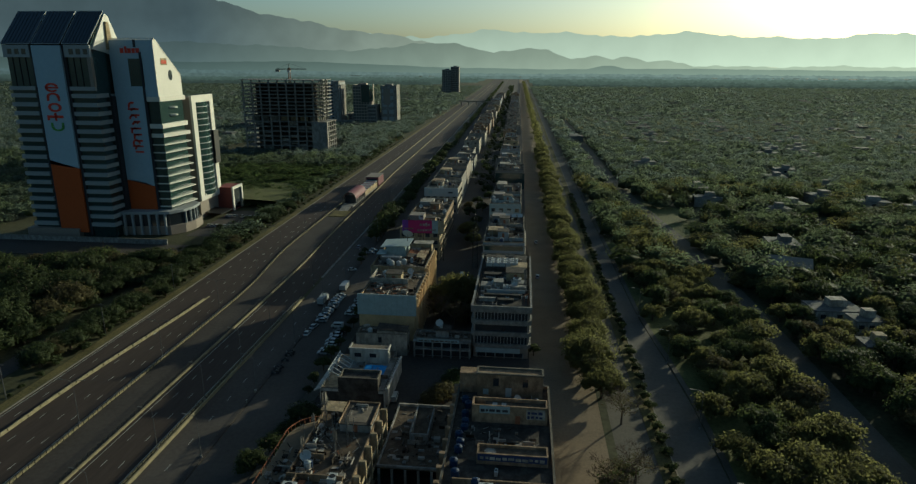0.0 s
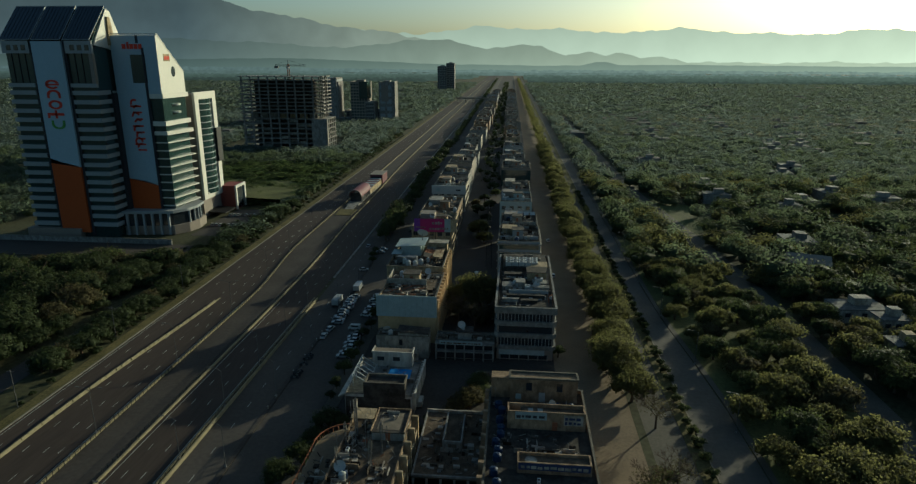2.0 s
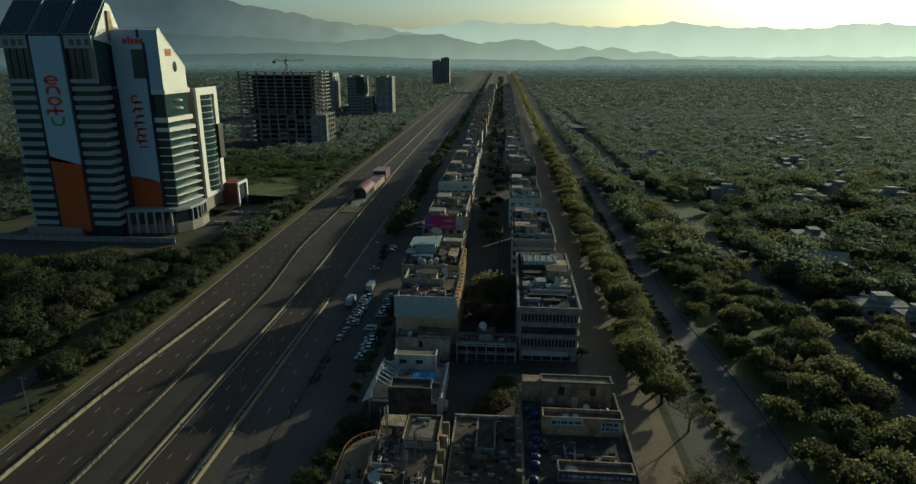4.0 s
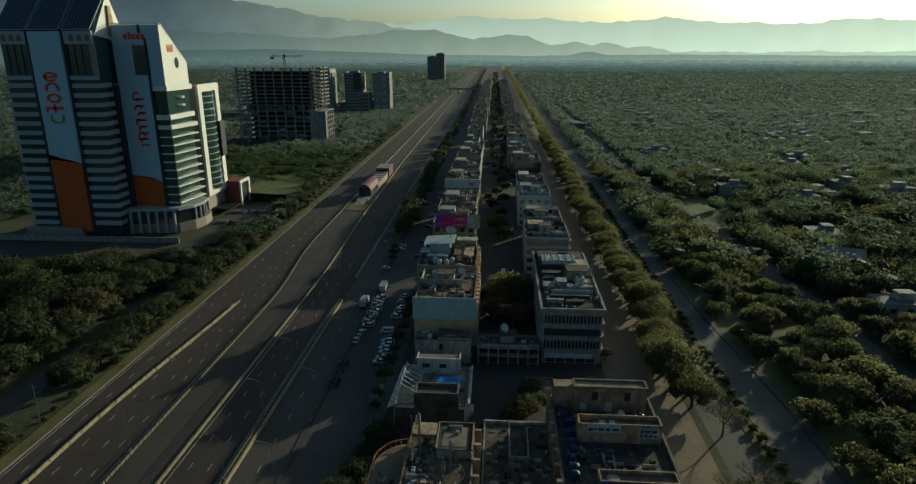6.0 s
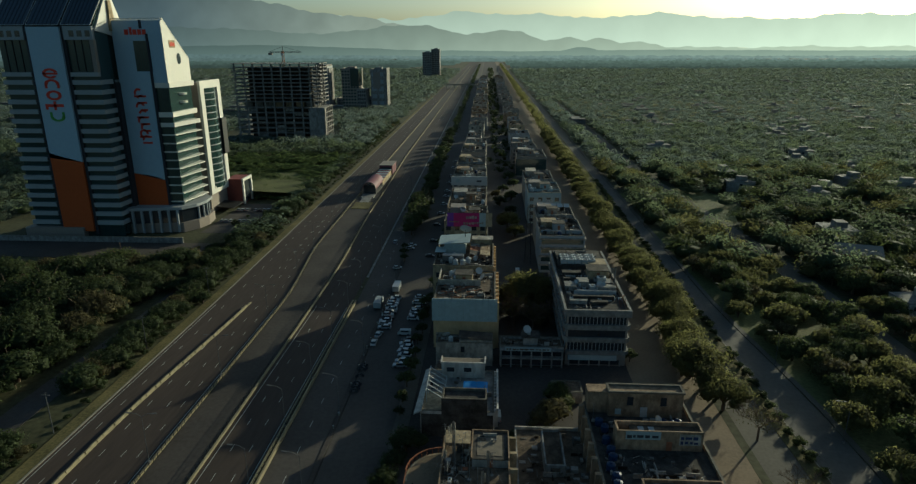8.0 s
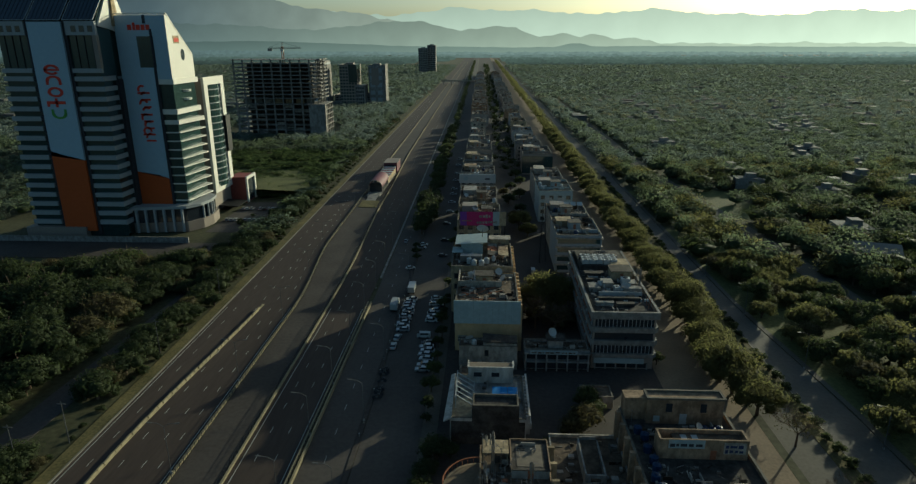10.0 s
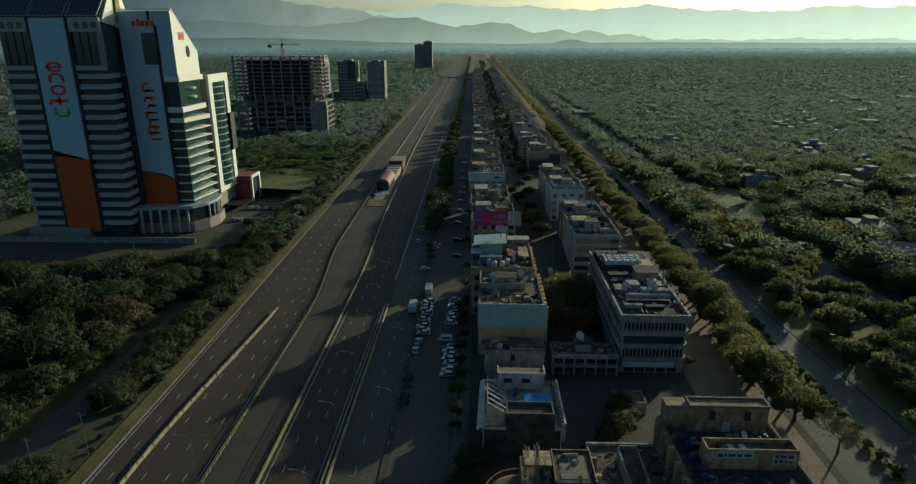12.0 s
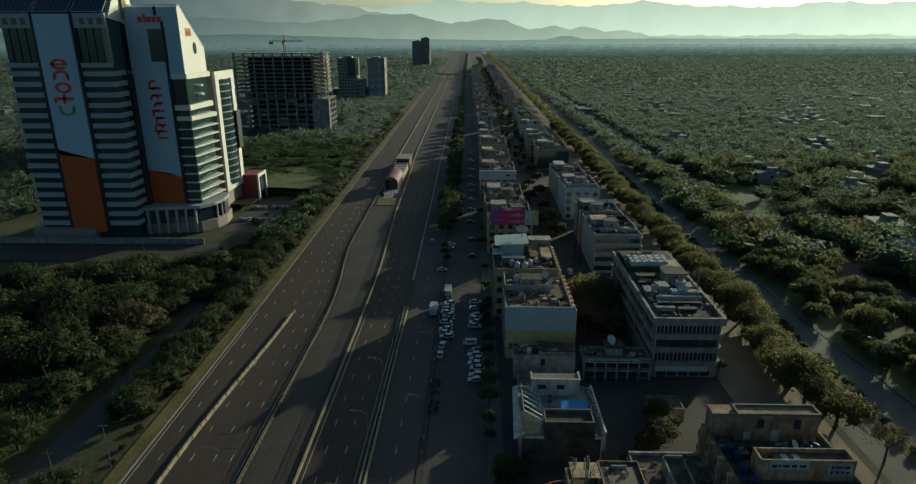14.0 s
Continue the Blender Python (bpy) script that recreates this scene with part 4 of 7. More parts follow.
def make_dish():
    t = thing("satellite_dish", 0, 0, 0, "white satellite dish on a short post", "satellite dish", "roof satellite dishes")
    g = Geo()
    n = 14
    rings = [(0.0, 0.0), (0.5, 0.07), (0.95, 0.26)]
    pts = [(0, 0, 0)] + [(r * math.cos(2 * math.pi * i / n), r * math.sin(2 * math.pi * i / n), z) for r, z in rings[1:] for i in range(n)]
    fs = [(0, 1 + i, 1 + (i + 1) % n) for i in range(n)] + [(1 + i, 1 + n + i, 1 + n + (i + 1) % n, 1 + (i + 1) % n) for i in range(n)]
    m = pose(0, 0, 1.3, 50, 0, 20)
    g.solid([m @ Vector(p) for p in pts], fs)
    g.solid([m @ (Vector(p) - Vector((0, 0, 0.05))) for p in pts], [f[::-1] for f in fs])
    part("reflector", g, WHITE_METAL, t)
    part("post", Geo().cyl(0, 0, 0, 1.3, 0.06, None, 8), STEEL, t)
    return stow(t)


TANK_BLUE = make_tank(BLUE_TANK, "blue plastic water tank on a roof")
TANK_WHITE = make_tank(WHITE_METAL, "white plastic water tank on a roof", 0.7, 1.7)
AC_BIG = make_ac(2.0, 1.6, 1.5, "large white air conditioner unit on a roof")
AC_SMALL = make_ac(1.0, 0.5, 0.8, "small white air conditioner unit on a roof")
DISH = make_dish()


WINDOWS = {}


def put_window(parent, x, y, z, turn, w, h, glass=None, frame=None):
    glass, frame = glass or GLASS, frame or KERB
    key = (round(w, 1), round(h, 1), glass.name, frame.name)
    if key not in WINDOWS:
        WINDOWS[key] = (Geo().box(-w / 2 - 0.09, -w / 2, -0.14, 0, 0, h).box(w / 2, w / 2 + 0.09, -0.14, 0, 0, h).box(-w / 2 - 0.09, w / 2 + 0.09, -0.14, 0, h, h + 0.09).box(-w / 2 - 0.2, w / 2 + 0.2, -0.24, 0, -0.09, 0).mesh("window", frame),
                        Geo().box(-w / 2, w / 2, -0.03, 0, 0, h).box(-0.03, 0.03, -0.06, -0.03, 0, h).mesh("pane", glass))
    a, b = WINDOWS[key]
    win = part("window", a, frame, parent)
    win.matrix_basis = pose(x, y, z, 0, 0, turn)
    part("pane", b, glass, win)
    return win


def shell(name, x0, x1, y0, y1, h, wall, label, roof=None, parapet=0.9, z0=0.0, category="building", group=""):
    """Walls, parapet and roof deck; the local origin is the front left foot."""
    b = thing(name, x0, y0, z0, label, category, group)
    w, d, t = x1 - x0, y1 - y0, 0.28
    part("wall", box(0, w, 0, d, -0.3 if z0 == 0 else 0, h), wall, b)
    part("parapet", Geo().box(0, w, 0, t, h, h + parapet).box(0, w, d - t, d, h, h + parapet).box(0, t, t, d - t, h, h + parapet).box(w - t, w, t, d - t, h, h + parapet), wall, b)
    part("coping", Geo().box(-0.06, w + 0.06, -0.06, t + 0.06, h + parapet, h + parapet + 0.1).box(-0.06, w + 0.06, d - t - 0.06, d + 0.06, h + parapet, h + parapet + 0.1).box(-0.06, t + 0.06, t + 0.06, d - t - 0.06, h + parapet, h + parapet + 0.1).box(w - t - 0.06, w + 0.06, t + 0.06, d - t - 0.06, h + parapet, h + parapet + 0.1), COPING, b)
    part("roof", box(t, w - t, t, d - t, h, h + 0.08), roof or ROOF_DECK, b)
    return b


def windows(b, w, d, h, floors, faces="frl", bay=3.2, ww=1.7, wh=1.5, glass=None, frame=None, first=0.9, top=0.6):
    fh = (h - top) / floors
    for face in faces:
        length = w if face == "f" else d
        n = max(1, int(length / bay))
        for f in range(floors):
            for k in range(n):
                s = length * (k + 0.5) / n
                z = f * fh + min(first, fh * 0.3)
                if face == "f":
                    put_window(b, s, 0, z, 0, ww, wh, glass, frame)
                elif face == "r":
                    put_window(b, w, s, z, 90, ww, wh, glass, frame)
                else:
                    put_window(b, 0, s, z, -90, ww, wh, glass, frame)


def clutter(x0, x1, y0, y1, z, rng, n):
    """Tanks, cooling units and dishes standing about on a roof."""
    for k in range(n):
        p = [TANK_BLUE, TANK_WHITE, AC_BIG, AC_SMALL, AC_SMALL, DISH][rng.integers(0, 6)]
        place(p, rng.uniform(x0 + 1.2, x1 - 1.2), rng.uniform(y0 + 1.2, y1 - 1.2), z, rng.choice([0, 90, 180, 270]) + rng.uniform(-6, 6), rng.uniform(0.85, 1.2))


def junk(x0, x1, y0, y1, z, rng, n, tall=1.3):
    """Planks, crates, pipes, broken walls and bundles left lying on a roof."""
    g = Geo()
    for k in range(n):
        x, y = rng.uniform(x0 + 0.6, x1 - 0.6), rng.uniform(y0 + 0.6, y1 - 0.6)
        c = rng.integers(0, 5)
        if c < 2:
            a, l = rng.uniform(0, 3.14), rng.uniform(0.7, 3.0)
            dx, dy = l * math.cos(a) / 2, l * math.sin(a) / 2
            dx, dy = max(x0 - x, min(x1 - x, dx)), max(y0 - y, min(y1 - y, dy))
            g.beam((x, y, z + 0.06), (x + dx, y + dy, z + 0.06 + 0.5 * rng.random()), rng.uniform(0.06, 0.16))
        elif c < 4:
            w, d = rng.uniform(0.3, 1.3), rng.uniform(0.3, 1.1)
            g.box(x - w / 2, x + w / 2, y - d / 2, y + d / 2, z, z + rng.uniform(0.12, tall) * rng.uniform(0.3, 1))
        else:
            w = rng.uniform(1.0, 3.2)
            if rng.random() < 0.5:
                g.box(max(x0, x - w / 2), min(x1, x + w / 2), y - 0.08, y + 0.08, z, z + rng.uniform(0.4, tall))
            else:
                g.box(x - 0.08, x + 0.08, max(y0, y - w / 2), min(y1, y + w / 2), z, z + rng.uniform(0.4, tall))
    tagged(part("roof_junk", g, JUNK), "planks, crates and rubble lying on a roof", "junk", "", "stuff")


RJ = np.random.default_rng(77)


def stair_house(b, x0, x1, y0, y1, z, h, wall):
    s = part("stair_house", box(x0, x1, y0, y1, z, z + h), wall, b)
    part("stair_roof", box(x0 - 0.25, x1 + 0.25, y0 - 0.25, y1 + 0.25, z + h, z + h + 0.18), ROOF_GREY, s)
    part("door", box((x0 + x1) / 2 - 0.45, (x0 + x1) / 2 + 0.45, y0 - 0.05, y0, z + 0.1, z + 2.1), RUST, s)


def writing(parent, x0, x1, y, z0, z1, material, rng, rows=1):
    """Unreadable painted words as plain bars on a wall that faces -y."""
    for r in range(rows):
        za, zb = z0 + (z1 - z0) * r / rows, z0 + (z1 - z0) * (r + 0.75) / rows
        x = x0
        while x < x1 - 0.3:
            w = min(rng.uniform(0.4, 1.1), x1 - x)
            part("writing_bar", box(x, x + w, y - 0.03, y, za + (zb - za) * rng.uniform(0, 0.3), zb - (zb - za) * rng.uniform(0, 0.25)), material, parent)
            x += w + rng.uniform(0.15, 0.35)


R = np.random.default_rng(21)
DKB = mat("dark_blue_paint", (0.03, 0.04, 0.09), 0.7, 0.2, 1, 0)

# ---- nearest block of the left row: antennas and a curved rusty parapet ----
b = thing("apartment_block", -41.5, 60, 0, "grimy four-storey block with a cluttered roof and a curved terrace", "building")
part("wall", box(6, 17.5, 0, 31, -0.3, 10.2), PINK, b)
part("parapet", Geo().box(6, 17.5, 30.72, 31, 10.2, 10.9).box(6, 6.28, 0, 30.72, 10.2, 10.9).box(17.22, 17.5, 0, 30.72, 10.2, 10.9), PINK, b)
part("roof", box(6.28, 17.22, 0, 30.72, 10.2, 10.28), ROOF_DECK, b)
bay = [(6.0, 0.0), (6.0, 30.4)] + [(6 - 6 * math.sin(k * math.pi / 16), 24 + 6.4 * math.cos(k * math.pi / 16)) for k in range(1, 9)] + [(0.0, 0.0)]
part("terrace", Geo().prism([(x, y, -0.3) for x, y in bay], (0, 0, 7.7)), CREAM, b, "lower terrace with a curved end")
part("terrace_deck", Geo().prism([(0.35 + x * 0.94, y * 0.985, 7.4) for x, y in bay], (0, 0, 0.06)), PLAZA, b)
windows(b, 17.5, 22, 7.2, 2, "l")
b.scale = (1, 1, 0.91)
for f in range(3):
    for k in range(7):
        part("balcony_slab", box(17.5, 18.5, 1.2 + 4.3 * k, 4.4 + 4.3 * k, 0.9 + 3.2 * f, 1.05 + 3.2 * f), CONCRETE, b)
        part("balcony_wall", box(18.4, 18.5, 1.2 + 4.3 * k, 4.4 + 4.3 * k, 1.05 + 3.2 * f, 1.9 + 3.2 * f), CREAM, b)
        put_window(b, 17.5, 2.8 + 4.3 * k, 1.2 + 3.2 * f, 90, 1.6, 1.6)
for k in range(8):
    part("pilaster", box(17.5, 18.7, 0.2 + 4.3 * k, 0.8 + 4.3 * k, 0, 11.2), CREAM, b)
stair_house(b, 11.2, 17.2, 23.2, 30.6, 10.2, 1.9, CONCRETE)
part("roof_screed", box(12.0, 16.2, 23.8, 29.6, 12.28, 12.34), DUST, b, "worn tan roof screed")
part("roof_parapet", Geo().box(11.0, 11.2, 23.0, 30.9, 12.28, 12.6).box(17.2, 17.4, 23.0, 30.9, 12.28, 12.6).box(11.2, 17.2, 30.7, 30.9, 12.28, 12.6), PINK, b)
for k in range(9):
    a = radians(90 + 10 * k)
    part("rusty_rail", Geo().beam((6 + 6 * math.cos(a), 24 + 6.4 * math.sin(a), 8.6), (6 + 6 * math.cos(a + 0.1745), 24 + 6.4 * math.sin(a + 0.1745), 8.6), 0.22).beam((6 + 6 * math.cos(a), 24 + 6.4 * math.sin(a), 7.4), (6 + 6 * math.cos(a), 24 + 6.4 * math.sin(a), 8.6), 0.16), RUST, b)
for k in range(12):
    part("rusty_rail", Geo().beam((0.1, 2 * k, 8.6), (0.1, 2 * k + 2, 8.6), 0.2).beam((0.1, 2 * k, 7.4), (0.1, 2 * k, 8.6), 0.14), RUST, b)
part("roof_shed", Geo().box(6.4, 10.8, 26.5, 30.2, 12.6, 12.75).box(6.5, 6.65, 26.7, 26.85, 10.2, 12.6).box(10.5, 10.65, 26.7, 26.85, 10.2, 12.6).box(6.5, 6.65, 29.9, 30.05, 10.2, 12.6).box(10.5, 10.65, 29.9, 30.05, 10.2, 12.6), CREAM, b, "open shed with a pale sheet roof")
part("roof_wall", box(6.3, 11, 14, 14.2, 10.2, 11.6), PINK, b)
part("partition", Geo().box(6.3, 16, 8, 8.2, 10.2, 11.8).box(8, 8.2, 1, 8, 10.2, 11.8), PINK, b)


def make_mast(h, label):
    m = thing("antenna_mast", 0, 0, 0, label, "antenna mast", "roof antenna masts")
    g = Geo()
    legs = [(0.24 * math.cos(a), 0.24 * math.sin(a)) for a in (0.5, 2.6, 4.7)]
    for x, y in legs:
        g.beam((x, y, 0), (x * 0.6, y * 0.6, h), 0.09)
    for k in range(int(h / 0.8)):
        for i in range(3):
            (xa, ya), (xb, yb) = legs[i], legs[(i + 1) % 3]
            g.beam((xa, ya, 0.8 * k), (xb, yb, 0.8 * k + 0.8), 0.05)
    part("lattice", g, STEEL, m)
    for k in range(3):
        a = 2.1 * k
        part("antenna", box(0.36 * math.cos(a) - 0.09, 0.36 * math.cos(a) + 0.09, 0.36 * math.sin(a) - 0.06, 0.36 * math.sin(a) + 0.06, h - 2.2, h - 0.4), WHITEWASH, m)
    part("guy_wire", Geo().beam((0, 0, h * 0.8), (3.5, -1.5, 0), 0.03).beam((0, 0, h * 0.8), (-3, -2, 0), 0.03), STEEL, m)
    return stow(m)


def make_pole(h, label):
    m = thing("antenna_pole", 0, 0, 0, label, "antenna pole", "roof antenna poles")
    part("pole", Geo().cyl(0, 0, 0, h, 0.06, 0.04, 7), STEEL, m)
    part("base", box(-0.25, 0.25, -0.25, 0.25, 0, 0.2), CONCRETE, m)
    part("aerial", Geo().beam((-0.9, 0, h - 0.3), (0.9, 0, h - 0.3), 0.04).beam((-0.6, -0.35, h - 0.3), (-0.6, 0.35, h - 0.3), 0.03).beam((0, -0.4, h - 0.3), (0, 0.4, h - 0.3), 0.03).beam((0.6, -0.3, h - 0.3), (0.6, 0.3, h - 0.3), 0.03), STEEL, m)
    return stow(m)


AERIAL = make_pole(5.0, "thin steel aerial pole on a roof")
for x, y, s_ in ((-35.0, 86.8, 1.1), (-32.0, 85.5, 0.8), (-30.6, 79.8, 1.2), (-27.0, 81.2, 0.9), (-33.2, 82.6, 1.3), (-29.2, 76.0, 1.1), (-35.0, 77, 1.0), (-31.6, 88.0, 0.7)):
    place(AERIAL, x, y, 9.37, R.uniform(0, 360), s_)
for x, y, z, s_ in ((-37.2, 108.2, 5.48, 0.9), (-28.6, 107.6, 5.48, 1.0), (-30.2, 109.4, 8.2, 0.5), (-40.6, 158.5, 12.7, 0.7), (-29.5, 160, 12.7, 0.8), (-36, 172, 13.7, 0.7), (-8.2, 98.4, 9.37, 0.7), (7.6, 91, 9.37, 0.6), (-14.6, 92, 4.5, 0.8)):
    place(AERIAL, x, y, z, R.uniform(0, 360), s_)
MAST = make_mast(7.0, "lattice antenna mast on a cluttered roof")
for x, y, z, s in ((-33.4, 84.5, 9.37, 1.1), (-34.6, 81, 9.37, 0.7), (-27.6, 79, 9.37, 0.9), (-34.4, 88.5, 9.37, 0.62), (-28.4, 74, 9.37, 0.9), (-34, 73, 9.37, 0.75)):
    place(MAST, x, y, z, R.uniform(0, 360), s)
place(MAST, 4.6, 151, 14.48, 40, 0.95)
place(MAST, 4.4, 154, 14.48, 100, 0.8)
clutter(-35.5, -30, 63, 84, 9.37, R, 5)
for k in range(34):
    xa, ya, l = R.uniform(7, 16), R.uniform(2, 30), R.uniform(0.8, 3.2)
    an = R.uniform(0, 3.14)
    part("debris", Geo().beam((xa, ya, 10.36), (xa + l * math.cos(an) * 0.6, ya + l * math.sin(an) * 0.6, 10.4 + 0.5 * R.random()), 0.13), (RUST, CONCRETE, WHITEWASH, DARK_STEEL)[k % 4], b)
for k in range(10):
    xa, ya = R.uniform(6.6, 10), R.uniform(3, 28)
    part("junk_box", box(xa, xa + R.uniform(0.5, 1.6), ya, ya + R.uniform(0.4, 1.2), 10.28, 10.6 + 0.7 * R.random()), (RUST, CONCRETE, WHITEWASH, ROOF_GREY)[k % 4], b)
clutter(-29.5, -25, 61, 76, 9.37, R, 3)

# ---- stepped peach block of the right row ----
b = shell("shop_block", -9.4, 8.8, 56, 104, 10.2, PINK, "stepped peach plaster block with painted signs", parapet=0.8, roof=ROOF_GREY)
windows(b, 18.2, 48, 10.2, 3, "fr", 3.6)
b.scale = (1.06, 1, 0.91)
for k in range(12):
    part("pilaster", box(-0.9, 0, 0.3 + 4.1 * k, 1.1 + 4.1 * k, 0, 11.4), PINK, b)
    for f in range(3):
        put_window(b, 0, 2.6 + 4.1 * k, 0.8 + 3.3 * f, -90, 1.9, 1.6)
pb = part("penthouse", box(3.9, 16.8, 43.6, 46.4, 10.2, 15.8), PINK, b, "peach penthouse storey")
part("penthouse", box(0.3, 3.9, 44.8, 47.6, 10.2, 15.2), PINK, b)
part("coping", Geo().box(3.7, 17.0, 43.4, 43.8, 15.8, 16.2).box(3.7, 4.1, 43.8, 46.6, 15.8, 16.2).box(16.6, 17.0, 43.8, 46.6, 15.8, 16.2).box(4.1, 16.6, 46.2, 46.6, 15.8, 16.2), COPING, b)
for x in (7.6, 13.4):
    put_window(pb, x, 43.6, 13.0, 0, 1.1, 2.0, GLASS, PINK)
put_window(pb, 5.6, 43.6, 10.8, 0, 1.1, 1.4, PALE_PANEL, PINK)
part("door", box(9.5, 10.7, 43.5, 43.6, 10.3, 12.6), WHITE_METAL, pb)
pc = part("penthouse", Geo().box(3.6, 17.4, 33.4, 33.7, 10.2, 14.4).box(3.6, 3.9, 33.7, 36.6, 10.2, 14.4).box(17.1, 17.4, 33.7, 36.6, 10.2, 14.4).box(3.9, 17.1, 36.3, 36.6, 10.2, 14.4), PINK, b, "roofless peach walls with painted signs")
part("inner_roof", box(6, 17.1, 33.7, 36.3, 10.3, 13.6), ROOF_DECK, b)
part("sign_board", box(5.0, 10.6, 33.3, 33.4, 12.6, 14.3), PALE_PANEL, b)
writing(pc, 5.2, 10.4, 33.29, 12.8, 14.1, SHADE_AND_BLACK, R)
part("sign_board", box(13.6, 17.0, 33.3, 33.4, 11.6, 13.9), WHITEWASH, b)
writing(pc, 13.8, 16.8, 33.29, 11.7, 13.8, DKB, R, 2)
part("door", box(11.6, 12.5, 33.3, 33.4, 10.3, 12.2), RUST, b)
part("skylight", box(7.3, 8.2, 34.2, 35.8, 13.6, 13.7), WHITE_METAL, b)
part("skylight", box(9.0, 9.9, 34.2, 35.8, 13.6, 13.7), WHITE_METAL, b)
pd = part("penthouse", Geo().box(5.4, 17.2, 20.0, 20.3, 10.2, 12.6).box(5.4, 5.7, 20.3, 23.1, 10.2, 12.6).box(16.9, 17.2, 20.3, 23.1, 10.2, 12.6).box(5.7, 16.9, 22.8, 23.1, 10.2, 12.6), PINK, b)
part("inner_roof", box(5.7, 16.9, 20.3, 22.8, 10.3, 12.0), ROOF_DECK, b)
part("sign_board", box(5.6, 17.0, 19.9, 20.0, 11.1, 12.5), DKB, b)
writing(pd, 6.0, 16.6, 19.89, 11.3, 12.3, WHITEWASH, R)
part("roof_patch", Geo().cyl(7.6, 21.6, 12.0, 12.06, 1.0, None, 20), WHITEWASH, b)
part("roof_wall", box(2, 17.4, 13.5, 13.8, 10.2, 11.9), PINK, b)
for y, p in ((83.5, TANK_BLUE), (86, TANK_BLUE), (88, TANK_BLUE), (91, TANK_BLUE), (94.5, TANK_BLUE), (79, TANK_BLUE), (96.5, TANK_BLUE), (81, TANK_BLUE), (75, TANK_BLUE), (72, TANK_BLUE)):
    place(p, -7.2 + R.uniform(-0.6, 0.6), y, 9.37, R.uniform(0, 90), 1.0)
for x in (4.4, 5.7, 7.0):
    place(TANK_BLUE, x, 97 + R.uniform(-0.7, 0.7), 9.37, 0, 0.85)
place(DISH, 3.2, 96.5, 9.37, 30, 1.0)
clutter(-5, 7.5, 58, 75, 9.37, R, 12)

# ---- white block with a blue tarpaulin ----
b = shell("white_block", -41.5, -26.6, 106.5, 123.5, 5.4, DIRTY_WHITE, "white rendered block with a roof terrace", roof=CONCRETE, parapet=0.5)
windows(b, 14.9, 17, 5.4, 1, "rl", 3.4)
part("front_wall", box(0.2, 14.7, -0.06, 0, 0, 5.2), ROOF_GREY, b, "dark grey front wall")
pb = part("penthouse", box(3.2, 12.8, 14.2, 17, 5.4, 9.0), DIRTY_WHITE, b)
part("penthouse_roof", box(3.4, 12.6, 14.4, 16.8, 9.0, 9.08), DUST, pb)
part("penthouse_coping", Geo().box(3.0, 13, 14.0, 14.3, 9, 9.4).box(3, 3.3, 14.3, 17.2, 9, 9.4).box(12.7, 13, 14.3, 17.2, 9, 9.4), DIRTY_WHITE, pb)
for x in (5.2, 9.0):
    put_window(pb, x, 14.2, 7.0, 0, 1.7, 1.1, GLASS, DIRTY_WHITE)
fb = part("front_room", box(4.6, 13.2, 0.3, 4.2, 5.4, 8.2), ROOF_GREY, b, "dark grey room on the terrace")
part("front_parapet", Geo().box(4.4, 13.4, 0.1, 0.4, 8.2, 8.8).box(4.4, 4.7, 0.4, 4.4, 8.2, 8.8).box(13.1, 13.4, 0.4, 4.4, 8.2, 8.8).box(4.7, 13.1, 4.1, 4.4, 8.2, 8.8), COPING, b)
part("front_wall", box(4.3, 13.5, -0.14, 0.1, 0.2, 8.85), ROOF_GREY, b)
for k in range(13):
    part("fin", box(14.9, 15.7, 0.6 + 1.28 * k, 1.05 + 1.28 * k, 2.2, 6.2), DIRTY_WHITE, b)
part("side_beam", box(15.4, 15.8, 0.4, 16.8, 6.2, 6.5), DIRTY_WHITE, b)
part("side_ledge", Geo().prism([(-1.3, -0.4, 5.2), (0.3, -0.4, 5.9), (0.3, 17, 5.9), (-0.6, 17, 5.5)], (0, 0, 0.25)), DIRTY_WHITE, b, "white sloping ledge along the terrace")
part("terrace_floor", box(0.3, 4.2, 0.4, 8, 5.48, 5.54), CREAM, b)
per = thing("pergola", -40.6, 109.5, 5.48, "white open pergola beams on a roof terrace", "pergola")
for k in range(6):
    part("rafter", Geo().beam((0, 1.2 + 1.8 * k, 3.0), (3.6, 0.4 + 1.8 * k, 1.2), 0.16), WHITE_METAL, per)
part("purlin", Geo().beam((0, 0.6, 3.0), (0, 11, 3.0), 0.16).beam((3.6, 0, 1.2), (3.6, 10, 1.2), 0.14), WHITE_METAL, per)
for k in range(4):
    part("post", Geo().beam((0, 1 + 3.2 * k, 0), (0, 1 + 3.2 * k, 3.0), 0.14).beam((3.6, 0.5 + 3.2 * k, 0), (3.6, 0.5 + 3.2 * k, 1.2), 0.12), WHITE_METAL, per)
tarp = thing("tarpaulin_shade", -33.2, 112.2, 5.48, "bright blue tarpaulin shade on a roof terrace", "tarpaulin")
g = Geo()
nx, ny = 9, 7
pts = [(5.2 * i / nx, 4.2 * j / ny, 1.5 + 0.2 * j / ny + 0.05 * math.sin(i * 1.7) * math.cos(j * 1.3)) for j in range(ny + 1) for i in range(nx + 1)]
